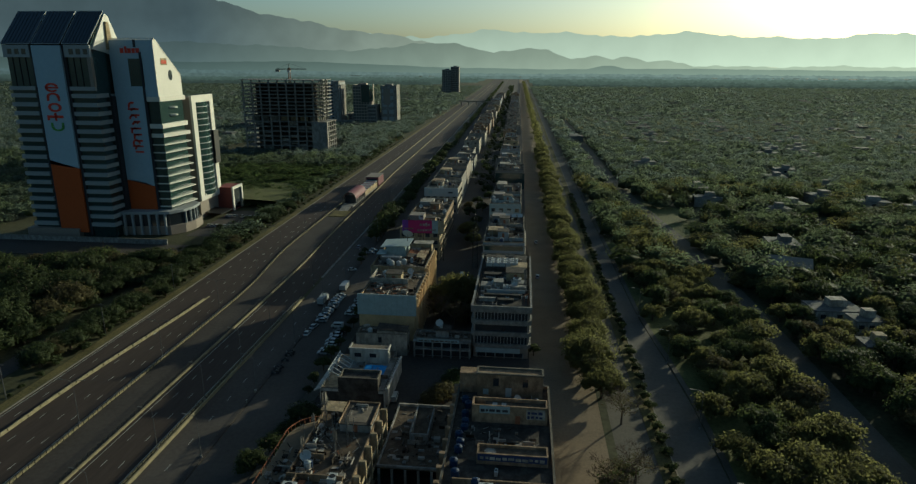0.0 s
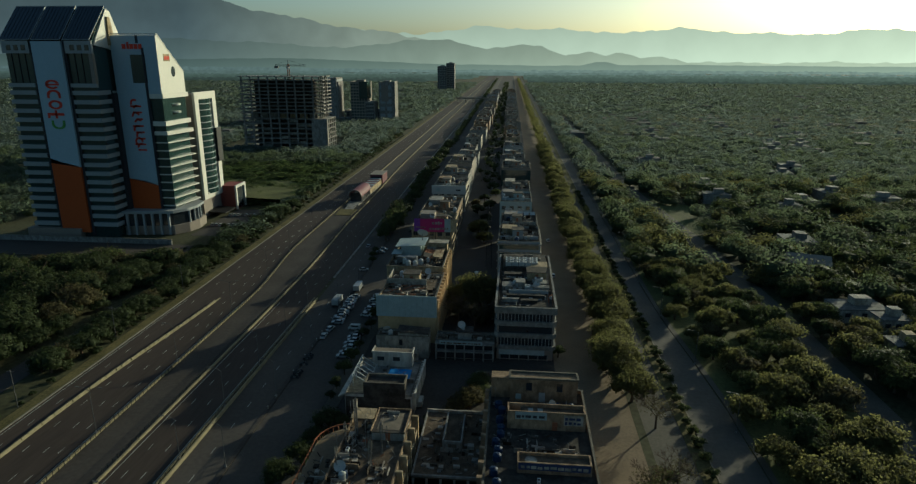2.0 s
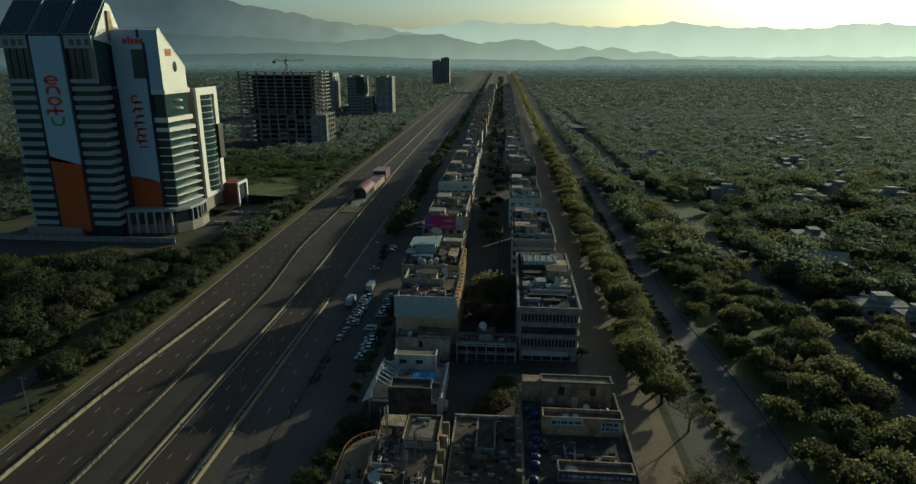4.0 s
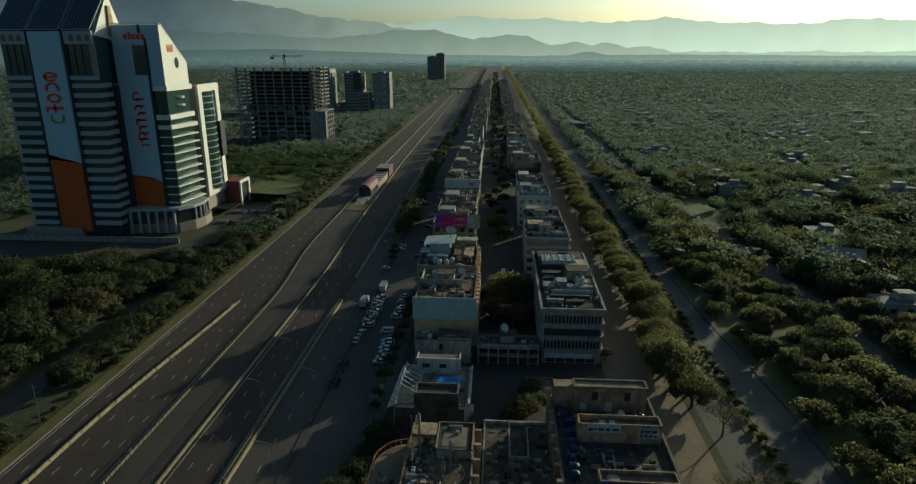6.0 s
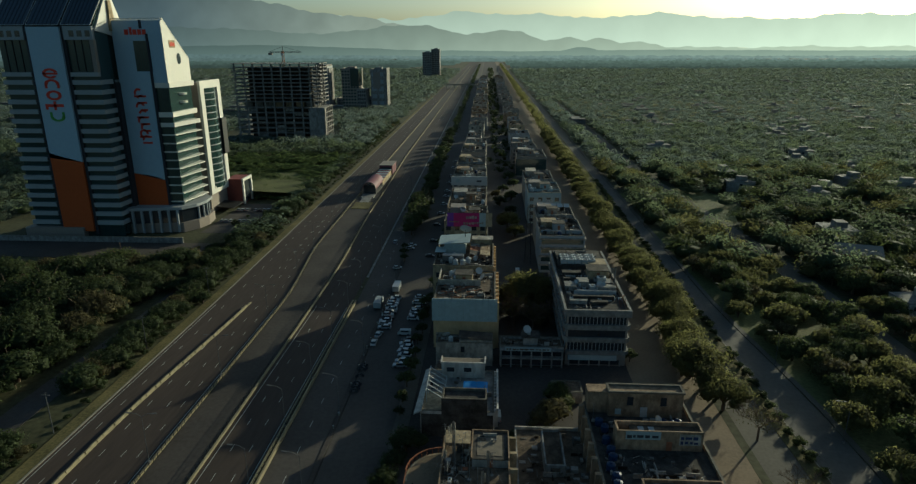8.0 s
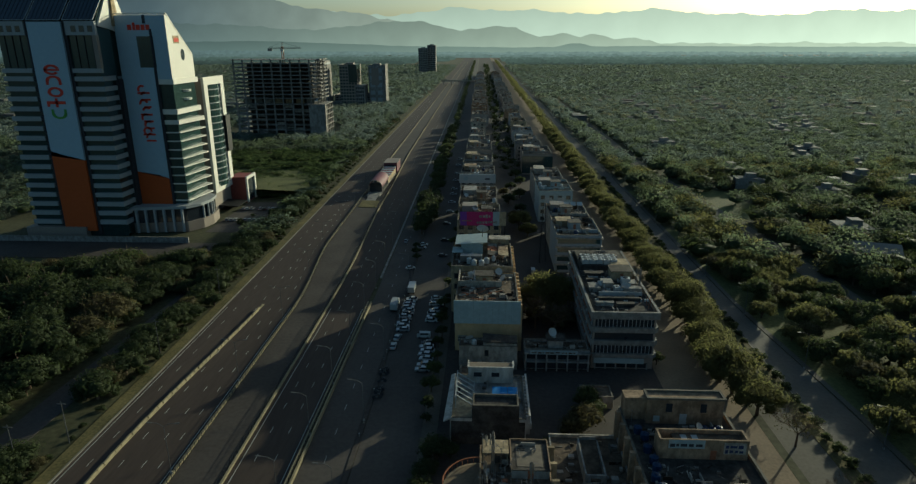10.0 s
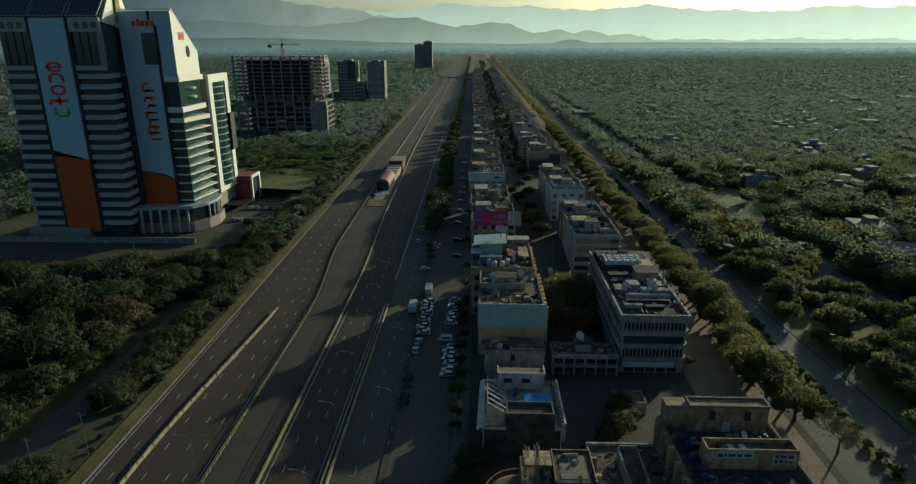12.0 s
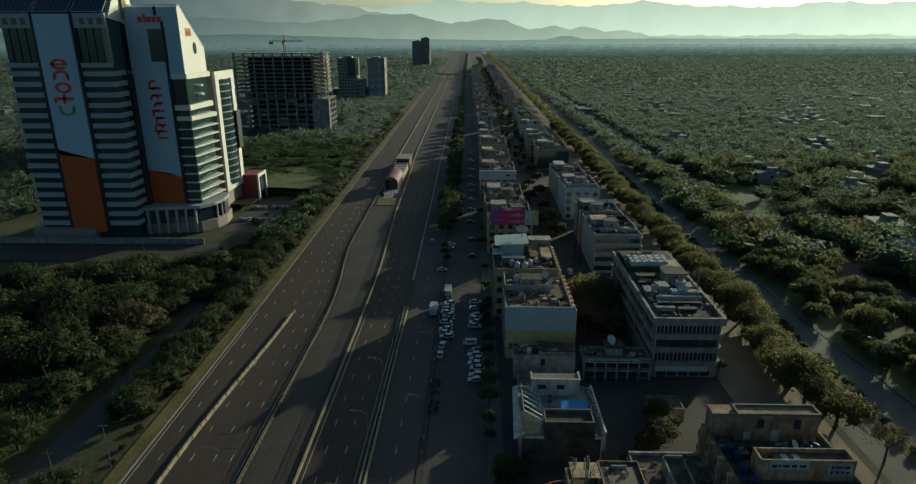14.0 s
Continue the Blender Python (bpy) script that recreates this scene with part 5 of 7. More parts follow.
fs = [(j * (nx + 1) + i, j * (nx + 1) + i + 1, (j + 1) * (nx + 1) + i + 1, (j + 1) * (nx + 1) + i) for j in range(ny) for i in range(nx)]
g.solid(pts, fs).solid([(x, y, z - 0.03) for x, y, z in pts], [f[::-1] for f in fs])
part("sheet", g, TARP, tarp)
part("pole", Geo().beam((0.1, 0.1, 0), (0.1, 0.1, 1.5), 0.08).beam((5.1, 0.1, 0), (5.1, 0.1, 1.5), 0.08).beam((0.1, 4.1, 0), (0.1, 4.1, 1.7), 0.08).beam((5.1, 4.1, 0), (5.1, 4.1, 1.7), 0.08), STEEL, tarp)
for o in (b, per, tarp):
    o.location.y -= 1.4

# ---- low block, yellow block and its long neighbour ----
b = shell("low_block", -41, -27, 135.2, 139.6, 5.6, WHITEWASH, "low whitewashed block with a monopitch roof", parapet=0.6)
pb = part("raised_part", box(5.8, 13.8, 0.2, 4.2, 5.6, 6.9), WHITEWASH, b)
part("shed_roof", Geo().prism([(5.6, 0, 7.4), (14, 0, 6.9), (14, 0, 7.05), (5.6, 0, 7.55)], (0, 4.4, 0)), ROOF_GREY, b)
put_window(b, 6.6, 0.0, 3.6, 0, 0.9, 1.6)
windows(b, 14, 4.4, 5.4, 1, "rl", 3.4)
clutter(-40.5, -36, 135.6, 139.4, 5.68, R, 3)
yw = shell("yard_shed", -40.5, -29, 125, 131, 3.0, CONCRETE, "low concrete yard shed behind the terrace", parapet=0.3, category="shed")

b = shell("yellow_block", -42.5, -26.4, 144.7, 168, 12.6, YELLOW, "yellow plaster block with a pale sheet-clad top", parapet=0.4)
top = part("cladding", Geo().prism([(-0.3, -0.55, 7.9), (16.6, -0.55, 7.9), (16.6, -0.32, 14.0), (-0.3, -0.32, 14.0)], (0, 0.25, 0)), PALE_PANEL, b, "pale sheet cladding across the front top")
for k in range(9):
    part("seam", Geo().beam((1.6 * k + 1.5, -0.57, 7.9), (1.6 * k + 1.5, -0.34, 14.0), 0.03), STEEL, top)
for x in (11.3, 12.4):
    put_window(b, x, 0, 3.2, 0, 0.7, 1.0, GLASS, YELLOW)
part("sign_board", box(0.7, 3.2, -0.08, 0, 2.6, 4.4), WHITEWASH, b)
writing(b, 0.8, 3.1, -0.08, 2.8, 4.2, SHADE_AND_BLACK, R, 2)
for k in range(9):
    part("pilaster", box(16.1, 17.0, 0.4 + 2.8 * k, 1.2 + 2.8 * k, 0, 12.9), YELLOW, b)
    for f in range(3):
        put_window(b, 16.1, 2.3 + 2.8 * k, 1.4 + 3.6 * f, 90, 1.2, 1.8, GLASS, YELLOW)
windows(b, 16, 23, 12.6, 3, "l", 3.4)
for k in range(16):
    x, y = R.uniform(1, 12), R.uniform(3, 12)
    part("fallen_sheet", Geo().beam((x, y, 12.8 + 0.2 * R.random()), (x + R.uniform(1, 4), y + R.uniform(-2, 2), 12.9 + 0.7 * R.random()), 0.22), RUST if k % 3 else ROOF_GREY, b)
stair_house(b, 5, 9.6, 14, 18, 12.6, 2.7, CREAM)
part("roof_wall", Geo().box(0.2, 12, 12.6, 12.9, 12.6, 14.4).box(0.2, 0.5, 12.9, 22.5, 12.6, 14.2), WHITEWASH, b)
clutter(-41, -28, 158, 167, 12.7, R, 9)

b = shell("cream_block", -44.8, -27, 169, 191, 13.6, CREAM, "long cream block with improvised roof sheds", parapet=0.8)
for k in range(8):
    part("pilaster", box(17.8, 18.6, 0.4 + 2.75 * k, 1.1 + 2.75 * k, 0, 14), YELLOW, b)
    for f in range(4):
        put_window(b, 17.8, 2.2 + 2.75 * k, 1.0 + 3.2 * f, 90, 1.2, 1.7)
windows(b, 17.8, 22, 13.6, 4, "fl", 3.2)
part("shed", box(2.4, 9.0, 13, 21, 13.6, 17.0), PALE_PANEL, b)
part("shed_roof", Geo().prism([(0.6, 12, 17.0), (10.4, 12, 17.7), (10.4, 12, 17.85), (0.6, 12, 17.15)], (0, 9.8, 0)), PALE_PANEL, b, "pale sheet metal roof")
part("shed_roof", box(10.8, 17.6, 17.5, 21.8, 17.0, 17.15), WHITEWASH, b)
part("shed", box(11, 17.2, 17.9, 21.4, 13.6, 17.0), CREAM, b)
part("shed_roof", box(-0.2, 3.0, 9, 14.5, 15.4, 15.5), PALE_PANEL, b)
part("cooler", Geo().box(2.4, 5.4, 5, 7, 13.8, 15.8).box(5.6, 8.6, 5, 7, 13.8, 15.8), STEEL, b)
for k in range(18):
    x, y = R.uniform(10, 17), R.uniform(6, 19)
    part("timber", Geo().beam((x, y, 13.8), (x + R.uniform(-1, 1), y + R.uniform(-1, 1), 15.5 + R.random()), 0.14), RUST, b)
for k in range(6):
    x, y = 10.5 + 3.2 * (k % 2), 7 + 4.2 * (k // 2)
    part("lean_to_roof", Geo().prism([(x, y, 15.6), (x + 3, y, 15.2), (x + 3, y + 3.6, 15.4), (x, y + 3.6, 15.8)], (0, 0, 0.08)), (ROOF_GREY, CREAM, RUST, PINK, WHITEWASH, ROOF_DECK)[k], b)
    part("lean_to_post", Geo().beam((x + 0.2, y + 0.2, 13.6), (x + 0.2, y + 0.2, 15.6), 0.12).beam((x + 2.8, y + 3.4, 13.6), (x + 2.8, y + 3.4, 15.4), 0.12), RUST, b)
place(DISH, -36, 187, 17.5, 150, 2.0)
clutter(-44, -29, 170, 178, 13.7, R, 10)

# ---- banded office block ----
b = shell("office_block", -9.0, 5.8, 137, 182.5, 14.4, BROWN_CLAD, "grey banded office block with ribbon windows", roof=ROOF_GREY, parapet=0.6)


def band(x0, x1, y0, y1, z0, z1, c=1.0):
    """A ledge with clipped corners right round a block."""
    return Geo().prism([(x0 + c, y0, z0), (x1 - c, y0, z0), (x1, y0 + c, z0), (x1, y1, z0), (x0, y1, z0), (x0, y0 + c, z0)], (0, 0, z1 - z0))


part("ledge", Geo().box(-0.7, 15.5, -0.7, 0.3, 13.3, 15.1).box(-0.7, 0.3, 0.3, 45.6, 13.3, 15.1).box(14.5, 15.5, 0.3, 45.6, 13.3, 15.1).box(0.3, 14.5, 44.6, 45.6, 13.3, 15.1), OFFICE, b, "pale ledge round the roof")
for z0, z1 in ((3.2, 4.2), (6.5, 7.7), (9.8, 11.1)):
    part("ledge", band(-0.7, 15.5, -0.7, 45.6, z0, z1), OFFICE, b, "pale rounded ledge")
for z0, z1 in ((4.2, 6.5), (7.7, 9.8), (11.1, 13.3)):
    part("ribbon_window", band(-0.08, 14.88, -0.08, 45.4, z0, z1, 0.6), GLASS, b)
    if z0 != 7.7:
        for k in range(15):
            part("mullion", box(0.9 * k + 1.0, 0.9 * k + 1.12, -0.22, -0.08, z0, z1), GREY_CLAD, b)
    for k in range(22):
        part("mullion", box(14.88, 15.0, 2 * k + 1.0, 2 * k + 1.14, z0, z1), GREY_CLAD, b)
        part("mullion", box(-0.25, -0.08, 2 * k + 1.0, 2 * k + 1.3, z0, z1), RUST if k % 4 else GREY_CLAD, b)
part("shop_front", box(1, 13.6, -0.1, 0, 0.3, 1.5), GLASS, b)
part("shop_sign", box(0.6, 12.6, -0.5, -0.1, 1.6, 3.0), PALE_PANEL, b, "pale sign boards over the shop fronts")
for k in range(6):
    part("shop_pier", box(0.8 + 2.5 * k, 1.1 + 2.5 * k, -0.45, -0.1, -0.2, 1.6), OFFICE, b)
part("roof_upstand", box(0.8, 14, 30, 44, 14.4, 15.8), ROOF_GREY, b)
stair_house(b, 8, 13.5, 22, 27, 14.4, 2.6, CREAM)
part("roof_slab", box(9, 14.2, 29, 34, 16.4, 16.6), CREAM, b)
part("roof_wall", box(2.8, 13.6, 10.4, 10.6, 14.4, 15.8), GREY_CLAD, b)
for k, (xa, xb, ya, yb, h) in enumerate(((1.2, 5.4, 4.5, 5.3, 1.0), (6.2, 10.4, 4.2, 5.4, 0.8), (2.2, 12.5, 7.2, 7.8, 1.1), (1.0, 3.6, 13.5, 17, 1.3), (4.4, 7.2, 15.5, 18.6, 1.8), (1.2, 7.4, 20.5, 21.3, 0.9), (1.4, 6.4, 24.2, 26.4, 1.2), (9.4, 13.8, 12.6, 14.4, 1.5), (10.6, 13.8, 17.2, 20.2, 1.0))):
    part("roof_plant", Geo().box(xa, xb, ya, yb, 14.4, 14.4 + h).box(xa - 0.15, xb + 0.15, ya - 0.15, yb + 0.15, 14.4 + h, 14.5 + h), (CONCRETE, ROOF_GREY, ROOF_GREY, CONCRETE)[k % 4], b)
for k in range(12):
    xa, ya = R.uniform(1, 13), R.uniform(2, 28)
    part("pipe_run", Geo().beam((xa, ya, 14.6), (xa + R.uniform(-5, 5), ya + R.uniform(-0.6, 0.6), 14.6), 0.14), STEEL, b)
part("duct", Geo().box(3, 12, 12, 12.8, 14.5, 15.2).box(4, 4.8, 12.8, 20, 14.5, 15.2), STEEL, b)
for r, (y, n) in enumerate(((144.5, 8), (151.5, 6), (153.3, 6), (160, 6), (168.8, 5), (170.8, 5), (172.8, 5))):
    for k in range(n):
        place(AC_BIG if r > 3 else AC_SMALL, -6.6 + (1.75 if r < 4 else 2.0) * k + (r == 0) * -0.6, y + R.uniform(-0.2, 0.2), 14.48 if y < 166 else 15.8, R.choice([0, 180]), 0.9)
clutter(-8, 5, 139, 160, 14.48, R, 10)
part("roof_frame", Geo().beam((13.4, 3, 14.4), (13.4, 3, 17), 0.12).beam((14.4, 3, 14.4), (14.4, 3, 17), 0.12).beam((13.4, 5, 14.4), (13.4, 5, 17), 0.12).beam((14.4, 5, 14.4), (14.4, 5, 17), 0.12).beam((13.4, 3, 17), (14.4, 5, 17), 0.1), RUST, b)

# ---- gate building between the rows ----
b = shell("gate_house", -25.2, -9.6, 136, 141.5, 4.6, CONCRETE, "two-storey gate building with a column front", parapet=0.7)
# flat near-black sheet: shade behind the columns put into its colour
part("recess", box(0.4, 15.2, -0.05, 0, 0.2, 2.2), SHADE_AND_BLACK, b)
part("recess", box(0.4, 15.2, -0.05, 0, 2.7, 4.2), GLASS, b)
for k in range(7):
    part("column", box(0.1 + 2.5 * k, 0.45 + 2.5 * k, -1.1, -0.7, 0, 4.6), CONCRETE, b)
part("gallery", Geo().box(0, 15.6, -1.2, 0, 2.3, 2.6).box(0, 15.6, -1.2, 0, 4.5, 4.8), CONCRETE, b)
part("sign_board", box(1.2, 12.5, -1.3, -1.2, 4.6, 5.6), PALE_PANEL, b)
writing(b, 1.6, 12.0, -1.3, 4.8, 5.4, ROOF_DECK, R)
pb = part("roof_cabin", box(5.8, 9.4, 1.5, 4.6, 4.6, 7.0), CONCRETE, b)
part("cabin_roof", box(5.3, 9.9, 1.0, 5.1, 7.0, 7.2), ROOF_GREY, pb)
clutter(-20, -15.5, 137.2, 140.5, 7.2, R, 3)

# ---- roofless concrete frame in the near court ----
b = thing("ruined_shed", -22.6, 80, 0, "low concrete frame with a stained flat roof", "building")
part("roof", box(0, 13, 0, 22, 4.1, 4.5), ROOF_DECK, b)
part("upstand", Geo().box(0, 13, -0.2, 0.2, 4.5, 4.9).box(0, 0.3, 0.2, 22, 4.5, 4.9).box(12.7, 13, 0.2, 22, 4.5, 4.9), CONCRETE, b)
part("back_wall", box(0, 13, 21.6, 22, -0.2, 5.1), WHITEWASH, b)
for k in range(6):
    part("column", box(0.1 + 2.5 * k, 0.55 + 2.5 * k, 0, 0.4, -0.2, 4.1), CONCRETE, b)
    part("column", box(0.1 + 2.5 * k, 0.55 + 2.5 * k, 9, 9.4, -0.2, 4.1), CONCRETE, b)
# inner wall coloured near-black to carry the shade under the roof
part("inner_wall", box(0.2, 12.8, 12, 12.3, -0.2, 4.1), SHADE_AND_BLACK, b)
part("stair_wall", Geo().box(4.8, 5.1, 8, 18, 4.5, 7.0).box(8.2, 8.5, 8, 18, 4.5, 6.6).box(5.1, 8.2, 17.7, 18, 4.5, 7.4), CONCRETE, b, "roofless stair walls")
part("stair_slab", Geo().prism([(5.1, 9, 4.5), (5.1, 17.7, 6.6), (5.1, 17.7, 6.8), (5.1, 9, 4.7)][::-1], (3.1, 0, 0)), ROOF_DECK, b)
part("arch_wall", Geo().box(5.1, 5.8, 7.8, 8.1, 4.5, 6.2).box(7.5, 8.2, 7.8, 8.1, 4.5, 6.2).box(5.1, 8.2, 7.8, 8.1, 6.2, 6.8), CONCRETE, b)
for k in range(14):
    x, y = R.uniform(1, 12), R.uniform(1, 21)
    part("rubble", box(x, x + R.uniform(0.3, 1.2), y, y + R.uniform(0.3, 0.9), 4.5, 4.65 + 0.3 * R.random()), CONCRETE, b)
gs = shell("garden_shed", -13.6, -7.0, 119, 124, 2.6, WHITEWASH, "small low whitewashed shed in the court", parapet=0.2, category="shed")

for q in ((-35, -30.4, 60.5, 86, 9.37, 130), (-41, -36, 62, 82, 6.8, 60), (-30, -24.6, 60.5, 76.5, 9.37, 80), (-30.0, -25.0, 84, 90, 11.23, 10), (-8.6, 8.6, 56.5, 69, 9.37, 90), (-8.6, 8.6, 80, 88, 9.37, 60), (-8.6, 8.6, 93.2, 99.2, 9.37, 44), (-42, -27, 145.5, 167, 12.68, 130), (-44.4, -27.4, 169.5, 181, 13.68, 110), (-8.6, 5.4, 137.5, 166, 14.48, 150), (-8, 4.6, 168, 180, 15.8, 40), (-24.8, -10, 136.4, 141, 4.68, 40), (-22.2, -10, 80.4, 101, 4.5, 60), (-40.6, -27.4, 135.6, 139.2, 5.68, 18), (-41, -27.2, 111, 120.4, 5.48, 16)):
    junk(*q[:5], RJ, q[5], 1.0)

# ---- the rest of both rows, going away ----
def advert(x0, x1, y, z0, z1):
    a = thing("billboard", x0, y + 3.4, 0, "magenta advertising billboard on a roof frame", "billboard")
    w = x1 - x0
    n = 7
    cols = (PURPLE, MAGENTA, MAGENTA, MAGENTA, MAGENTA, PALE_PANEL, CREAM)
    for k in range(n):
        part("panel", box(w * k / n, w * (k + 1) / n, -0.15, 0, z0, z1), cols[k], a)
    part("frame", Geo().box(-0.1, w + 0.1, 0, 0.15, z0 - 0.1, z0 + 0.1).box(-0.1, w + 0.1, 0, 0.15, z1 - 0.1, z1 + 0.1).box(0.2, 0.4, 0, 0.4, 0, z1).box(w - 0.4, w - 0.2, 0, 0.4, 0, z1).box(w / 2 - 0.1, w / 2 + 0.1, 0, 0.4, 0, z1), DARK_STEEL, a)
    writing(a, w * 0.42, w * 0.66, -0.15, z0 + 2.7, z1 - 0.5, WHITEWASH, R)
    writing(a, w * 0.36, w * 0.82, -0.15, z0 + 0.7, z0 + 2.2, WHITEWASH, R)
    part("stripe", box(w * 0.04, w * 0.26, -0.18, -0.15, z0 + 1.6, z0 + 2.0), PINK, a)


advert(-44.4, -27.6, 218.2, 11.4, 16.6)
WALLS = [WHITEWASH, CREAM, GREY_CLAD, CONCRETE, PINK, BROWN_CLAD, CONCRETE, WHITEWASH]
LBL = {"dirty_whitewash": "whitewashed", "cream_plaster": "cream plastered", "grey_cladding": "grey clad", "raw_concrete": "bare concrete", "peach_plaster": "peach plastered", "brown_cladding": "brown clad", "pale_sheet_cladding": "pale panelled"}


def row_block(x0, x1, y0, y1, h, wall, floors, k, ribbon=False):
    dx = drift((y0 + y1) / 2)
    b = shell("shop_block", x0 + dx, x1 + dx, y0, y1, h, wall, "flat-roofed %s shop block with a cluttered roof" % LBL[wall.name], roof=ROOF_GREY if k % 2 else ROOF_DECK, group="shop blocks in two rows")
    w, d = x1 - x0, y1 - y0
    if ribbon:
        for f in range(floors):
            z = (h / floors) * f
            part("ribbon_window", Geo().box(0.5, w - 0.5, -0.08, 0, z + 1.0, z + 2.6).box(w, w + 0.08, 0.6, d - 0.6, z + 1.0, z + 2.6), GREEN_GLASS, b)
            part("ledge", Geo().box(-0.4, w + 0.4, -0.5, 0, z + 2.7, z + 3.2).box(w, w + 0.5, 0, d, z + 2.7, z + 3.2), WHITEWASH, b)
    else:
        if y0 < 560:
            windows(b, w, d, h, floors, "fr" if y0 < 330 else "f", 3.2 if y0 < 330 else 5.2)
    sx = R.uniform(0.15, 0.6) * w
    stair_house(b, sx, sx + 4, d * 0.4, d * 0.4 + 4.5, h, 2.7, wall)
    if y0 < 520:
        part("roof_room", box(w * 0.08, w * 0.45, d * 0.62, d * 0.9, h, h + R.uniform(2, 3)), WALLS[R.integers(0, 6)], b)
        part("roof_wall", Geo().box(0.6, w - 0.6, d * 0.25, d * 0.25 + 0.2, h, h + 1.3), wall, b)
        clutter(x0 + dx, x1 + dx, y0, y1, h + 0.08, R, 7 if y0 < 330 else 3)
    if y0 < 900:
        junk(x0 + dx + 0.4, x1 + dx - 0.4, y0 + 0.4, y1 - 0.4, h + 0.08, RJ, 80 if y0 < 330 else 40, 1.6)
    return b


row_block(-45.0, -29.0, 222, 246, 12.4, CREAM, 4, 0)
row_block(-45.5, -29.5, 249, 282, 11.6, PINK, 3, 0)
wb = row_block(-46.5, -29.5, 304, 330, 12.4, WHITEWASH, 3, 1)
sg = part("sign_board", box(-0.4, 17.4, -0.7, -0.15, 9.4, 13.9), WHITE_METAL, wb, "wide white sign board")
part("sign_mark", Geo().cyl(0, 0, 0, 0.1, 1.1, None, 16), PALE_PANEL, sg).matrix_basis = pose(2.8, -0.72, 11.8, 90, 0, 0)
part("sign_mark", box(12.2, 14.6, -0.78, -0.7, 11.2, 12.0), SHADE_AND_BLACK, sg)
row_block(-46, -30, 335, 366, 13.0, CONCRETE, 4, 0)
row_block(-45, -30, 372, 405, 14.0, BROWN_CLAD, 4, 1)
b = row_block(-10.5, 4.8, 204, 226, 12.6, GREY_CLAD, 4, 0, True)
b = row_block(-10.0, 4.8, 228, 250, 12.0, WHITEWASH, 4, 1)
for k in range(5):
    part("solar_panel", Geo().prism([(1.5 + 2.6 * k, 16, 13.6), (3.6 + 2.6 * k, 16, 13.6), (3.6 + 2.6 * k, 18, 14.6), (1.5 + 2.6 * k, 18, 14.6)], (0, -0.05, 0.08)), WHITE_METAL, b)
b = row_block(-11.0, 3.6, 268, 292, 13.2, PALE_PANEL, 4, 1)
for x in (2.5, 8.0):
    part("pale_panel", box(x, x + 3.2, -0.12, 0, 2, 11), WHITE_METAL, b)
row_block(-10.5, 3.8, 296, 330, 11.5, CONCRETE, 4, 0)
b = row_block(-11.5, 6.0, 372, 402, 11.5, BROWN_CLAD, 3, 0)
part("glass_front", box(-0.3, 17.8, -0.2, -0.1, 1, 11), GREEN_GLASS, b)
y = 412.0
k = 0
while y < 1500:
    d = R.uniform(18, 34)
    row_block(-46 + R.uniform(-1, 1.5), -30 + R.uniform(-4, 2.5), y, y + d, R.uniform(7.5, 12), WALLS[R.integers(0, 8)], 3 if y > 700 else 4, k)
    if R.random() < 0.9:
        row_block(-12 + R.uniform(-2, 2), 3 + R.uniform(-3, 2), y + 4, y + 4 + d * 0.9, R.uniform(7.5, 11), WALLS[R.integers(0, 8)], 3 if y > 700 else 4, k + 1)
    y += d + R.uniform(5, 22)
    k += 1
b = thing("lattice_tower", -14.5, 214, 0, "slim steel lattice tower in the court", "lattice tower")
g = Geo()
for sx, sy in ((-1, -1), (1, -1), (1, 1), (-1, 1)):
    g.beam((sx * 1.1, sy * 1.1, 0), (sx * 0.4, sy * 0.4, 22), 0.14)
for k in range(14):
    s0, s1 = 1.1 - 0.7 * k / 14, 1.1 - 0.7 * (k + 1) / 14
    z0, z1 = 22 * k / 14, 22 * (k + 1) / 14
    g.beam((-s0, -s0, z0), (s1, -s1, z1), 0.07).beam((s0, -s0, z0), (-s1, -s1, z1), 0.07).beam((s0, -s0, z0), (s1, s1, z1), 0.07).beam((-s0, -s0, z0), (-s1, s1, z1), 0.07)
part("lattice", g, DARK_STEEL, b)

# ---- bus station on the bus lane ----
st = thing("bus_station", -97.2, 312, 0, "maroon barrel-roofed bus station between the carriageways", "bus station")
part("platform", box(0, 8.4, 0, 78, 0, 0.95), CONCRETE, st)
n = 12
arc = [(4.2 + 4.9 * math.cos(math.pi * i / n), 4.6 + 4.6 * math.sin(math.pi * i / n)) for i in range(n + 1)]
inner = [(4.2 + 4.55 * math.cos(math.pi * i / n), 4.6 + 4.25 * math.sin(math.pi * i / n)) for i in range(n, -1, -1)]
for i in range(n):
    (xa, za), (xb, zb) = arc[i], arc[i + 1]
    (xc, zc), (xd, zd) = inner[n - i - 1], inner[n - i]
    part("vault_panel", Geo().prism([(xa, 6, za), (xb, 6, zb), (xc, 6, zc), (xd, 6, zd)], (0, 22, 0)), PINK_ROOF, st)
part("vault_rib", Geo().prism([(x, 5.6, z) for x, z in arc] + [(x, 5.6, z) for x, z in inner], (0, 0.5, 0)), BROWN_CLAD, st)
part("vault_rib", Geo().prism([(x, 27.9, z) for x, z in arc] + [(x, 27.9, z) for x, z in inner], (0, 0.5, 0)), BROWN_CLAD, st)
part("glass_end", box(0.2, 8.2, 8, 8.1, 0.95, 6.5), GLASS, st)
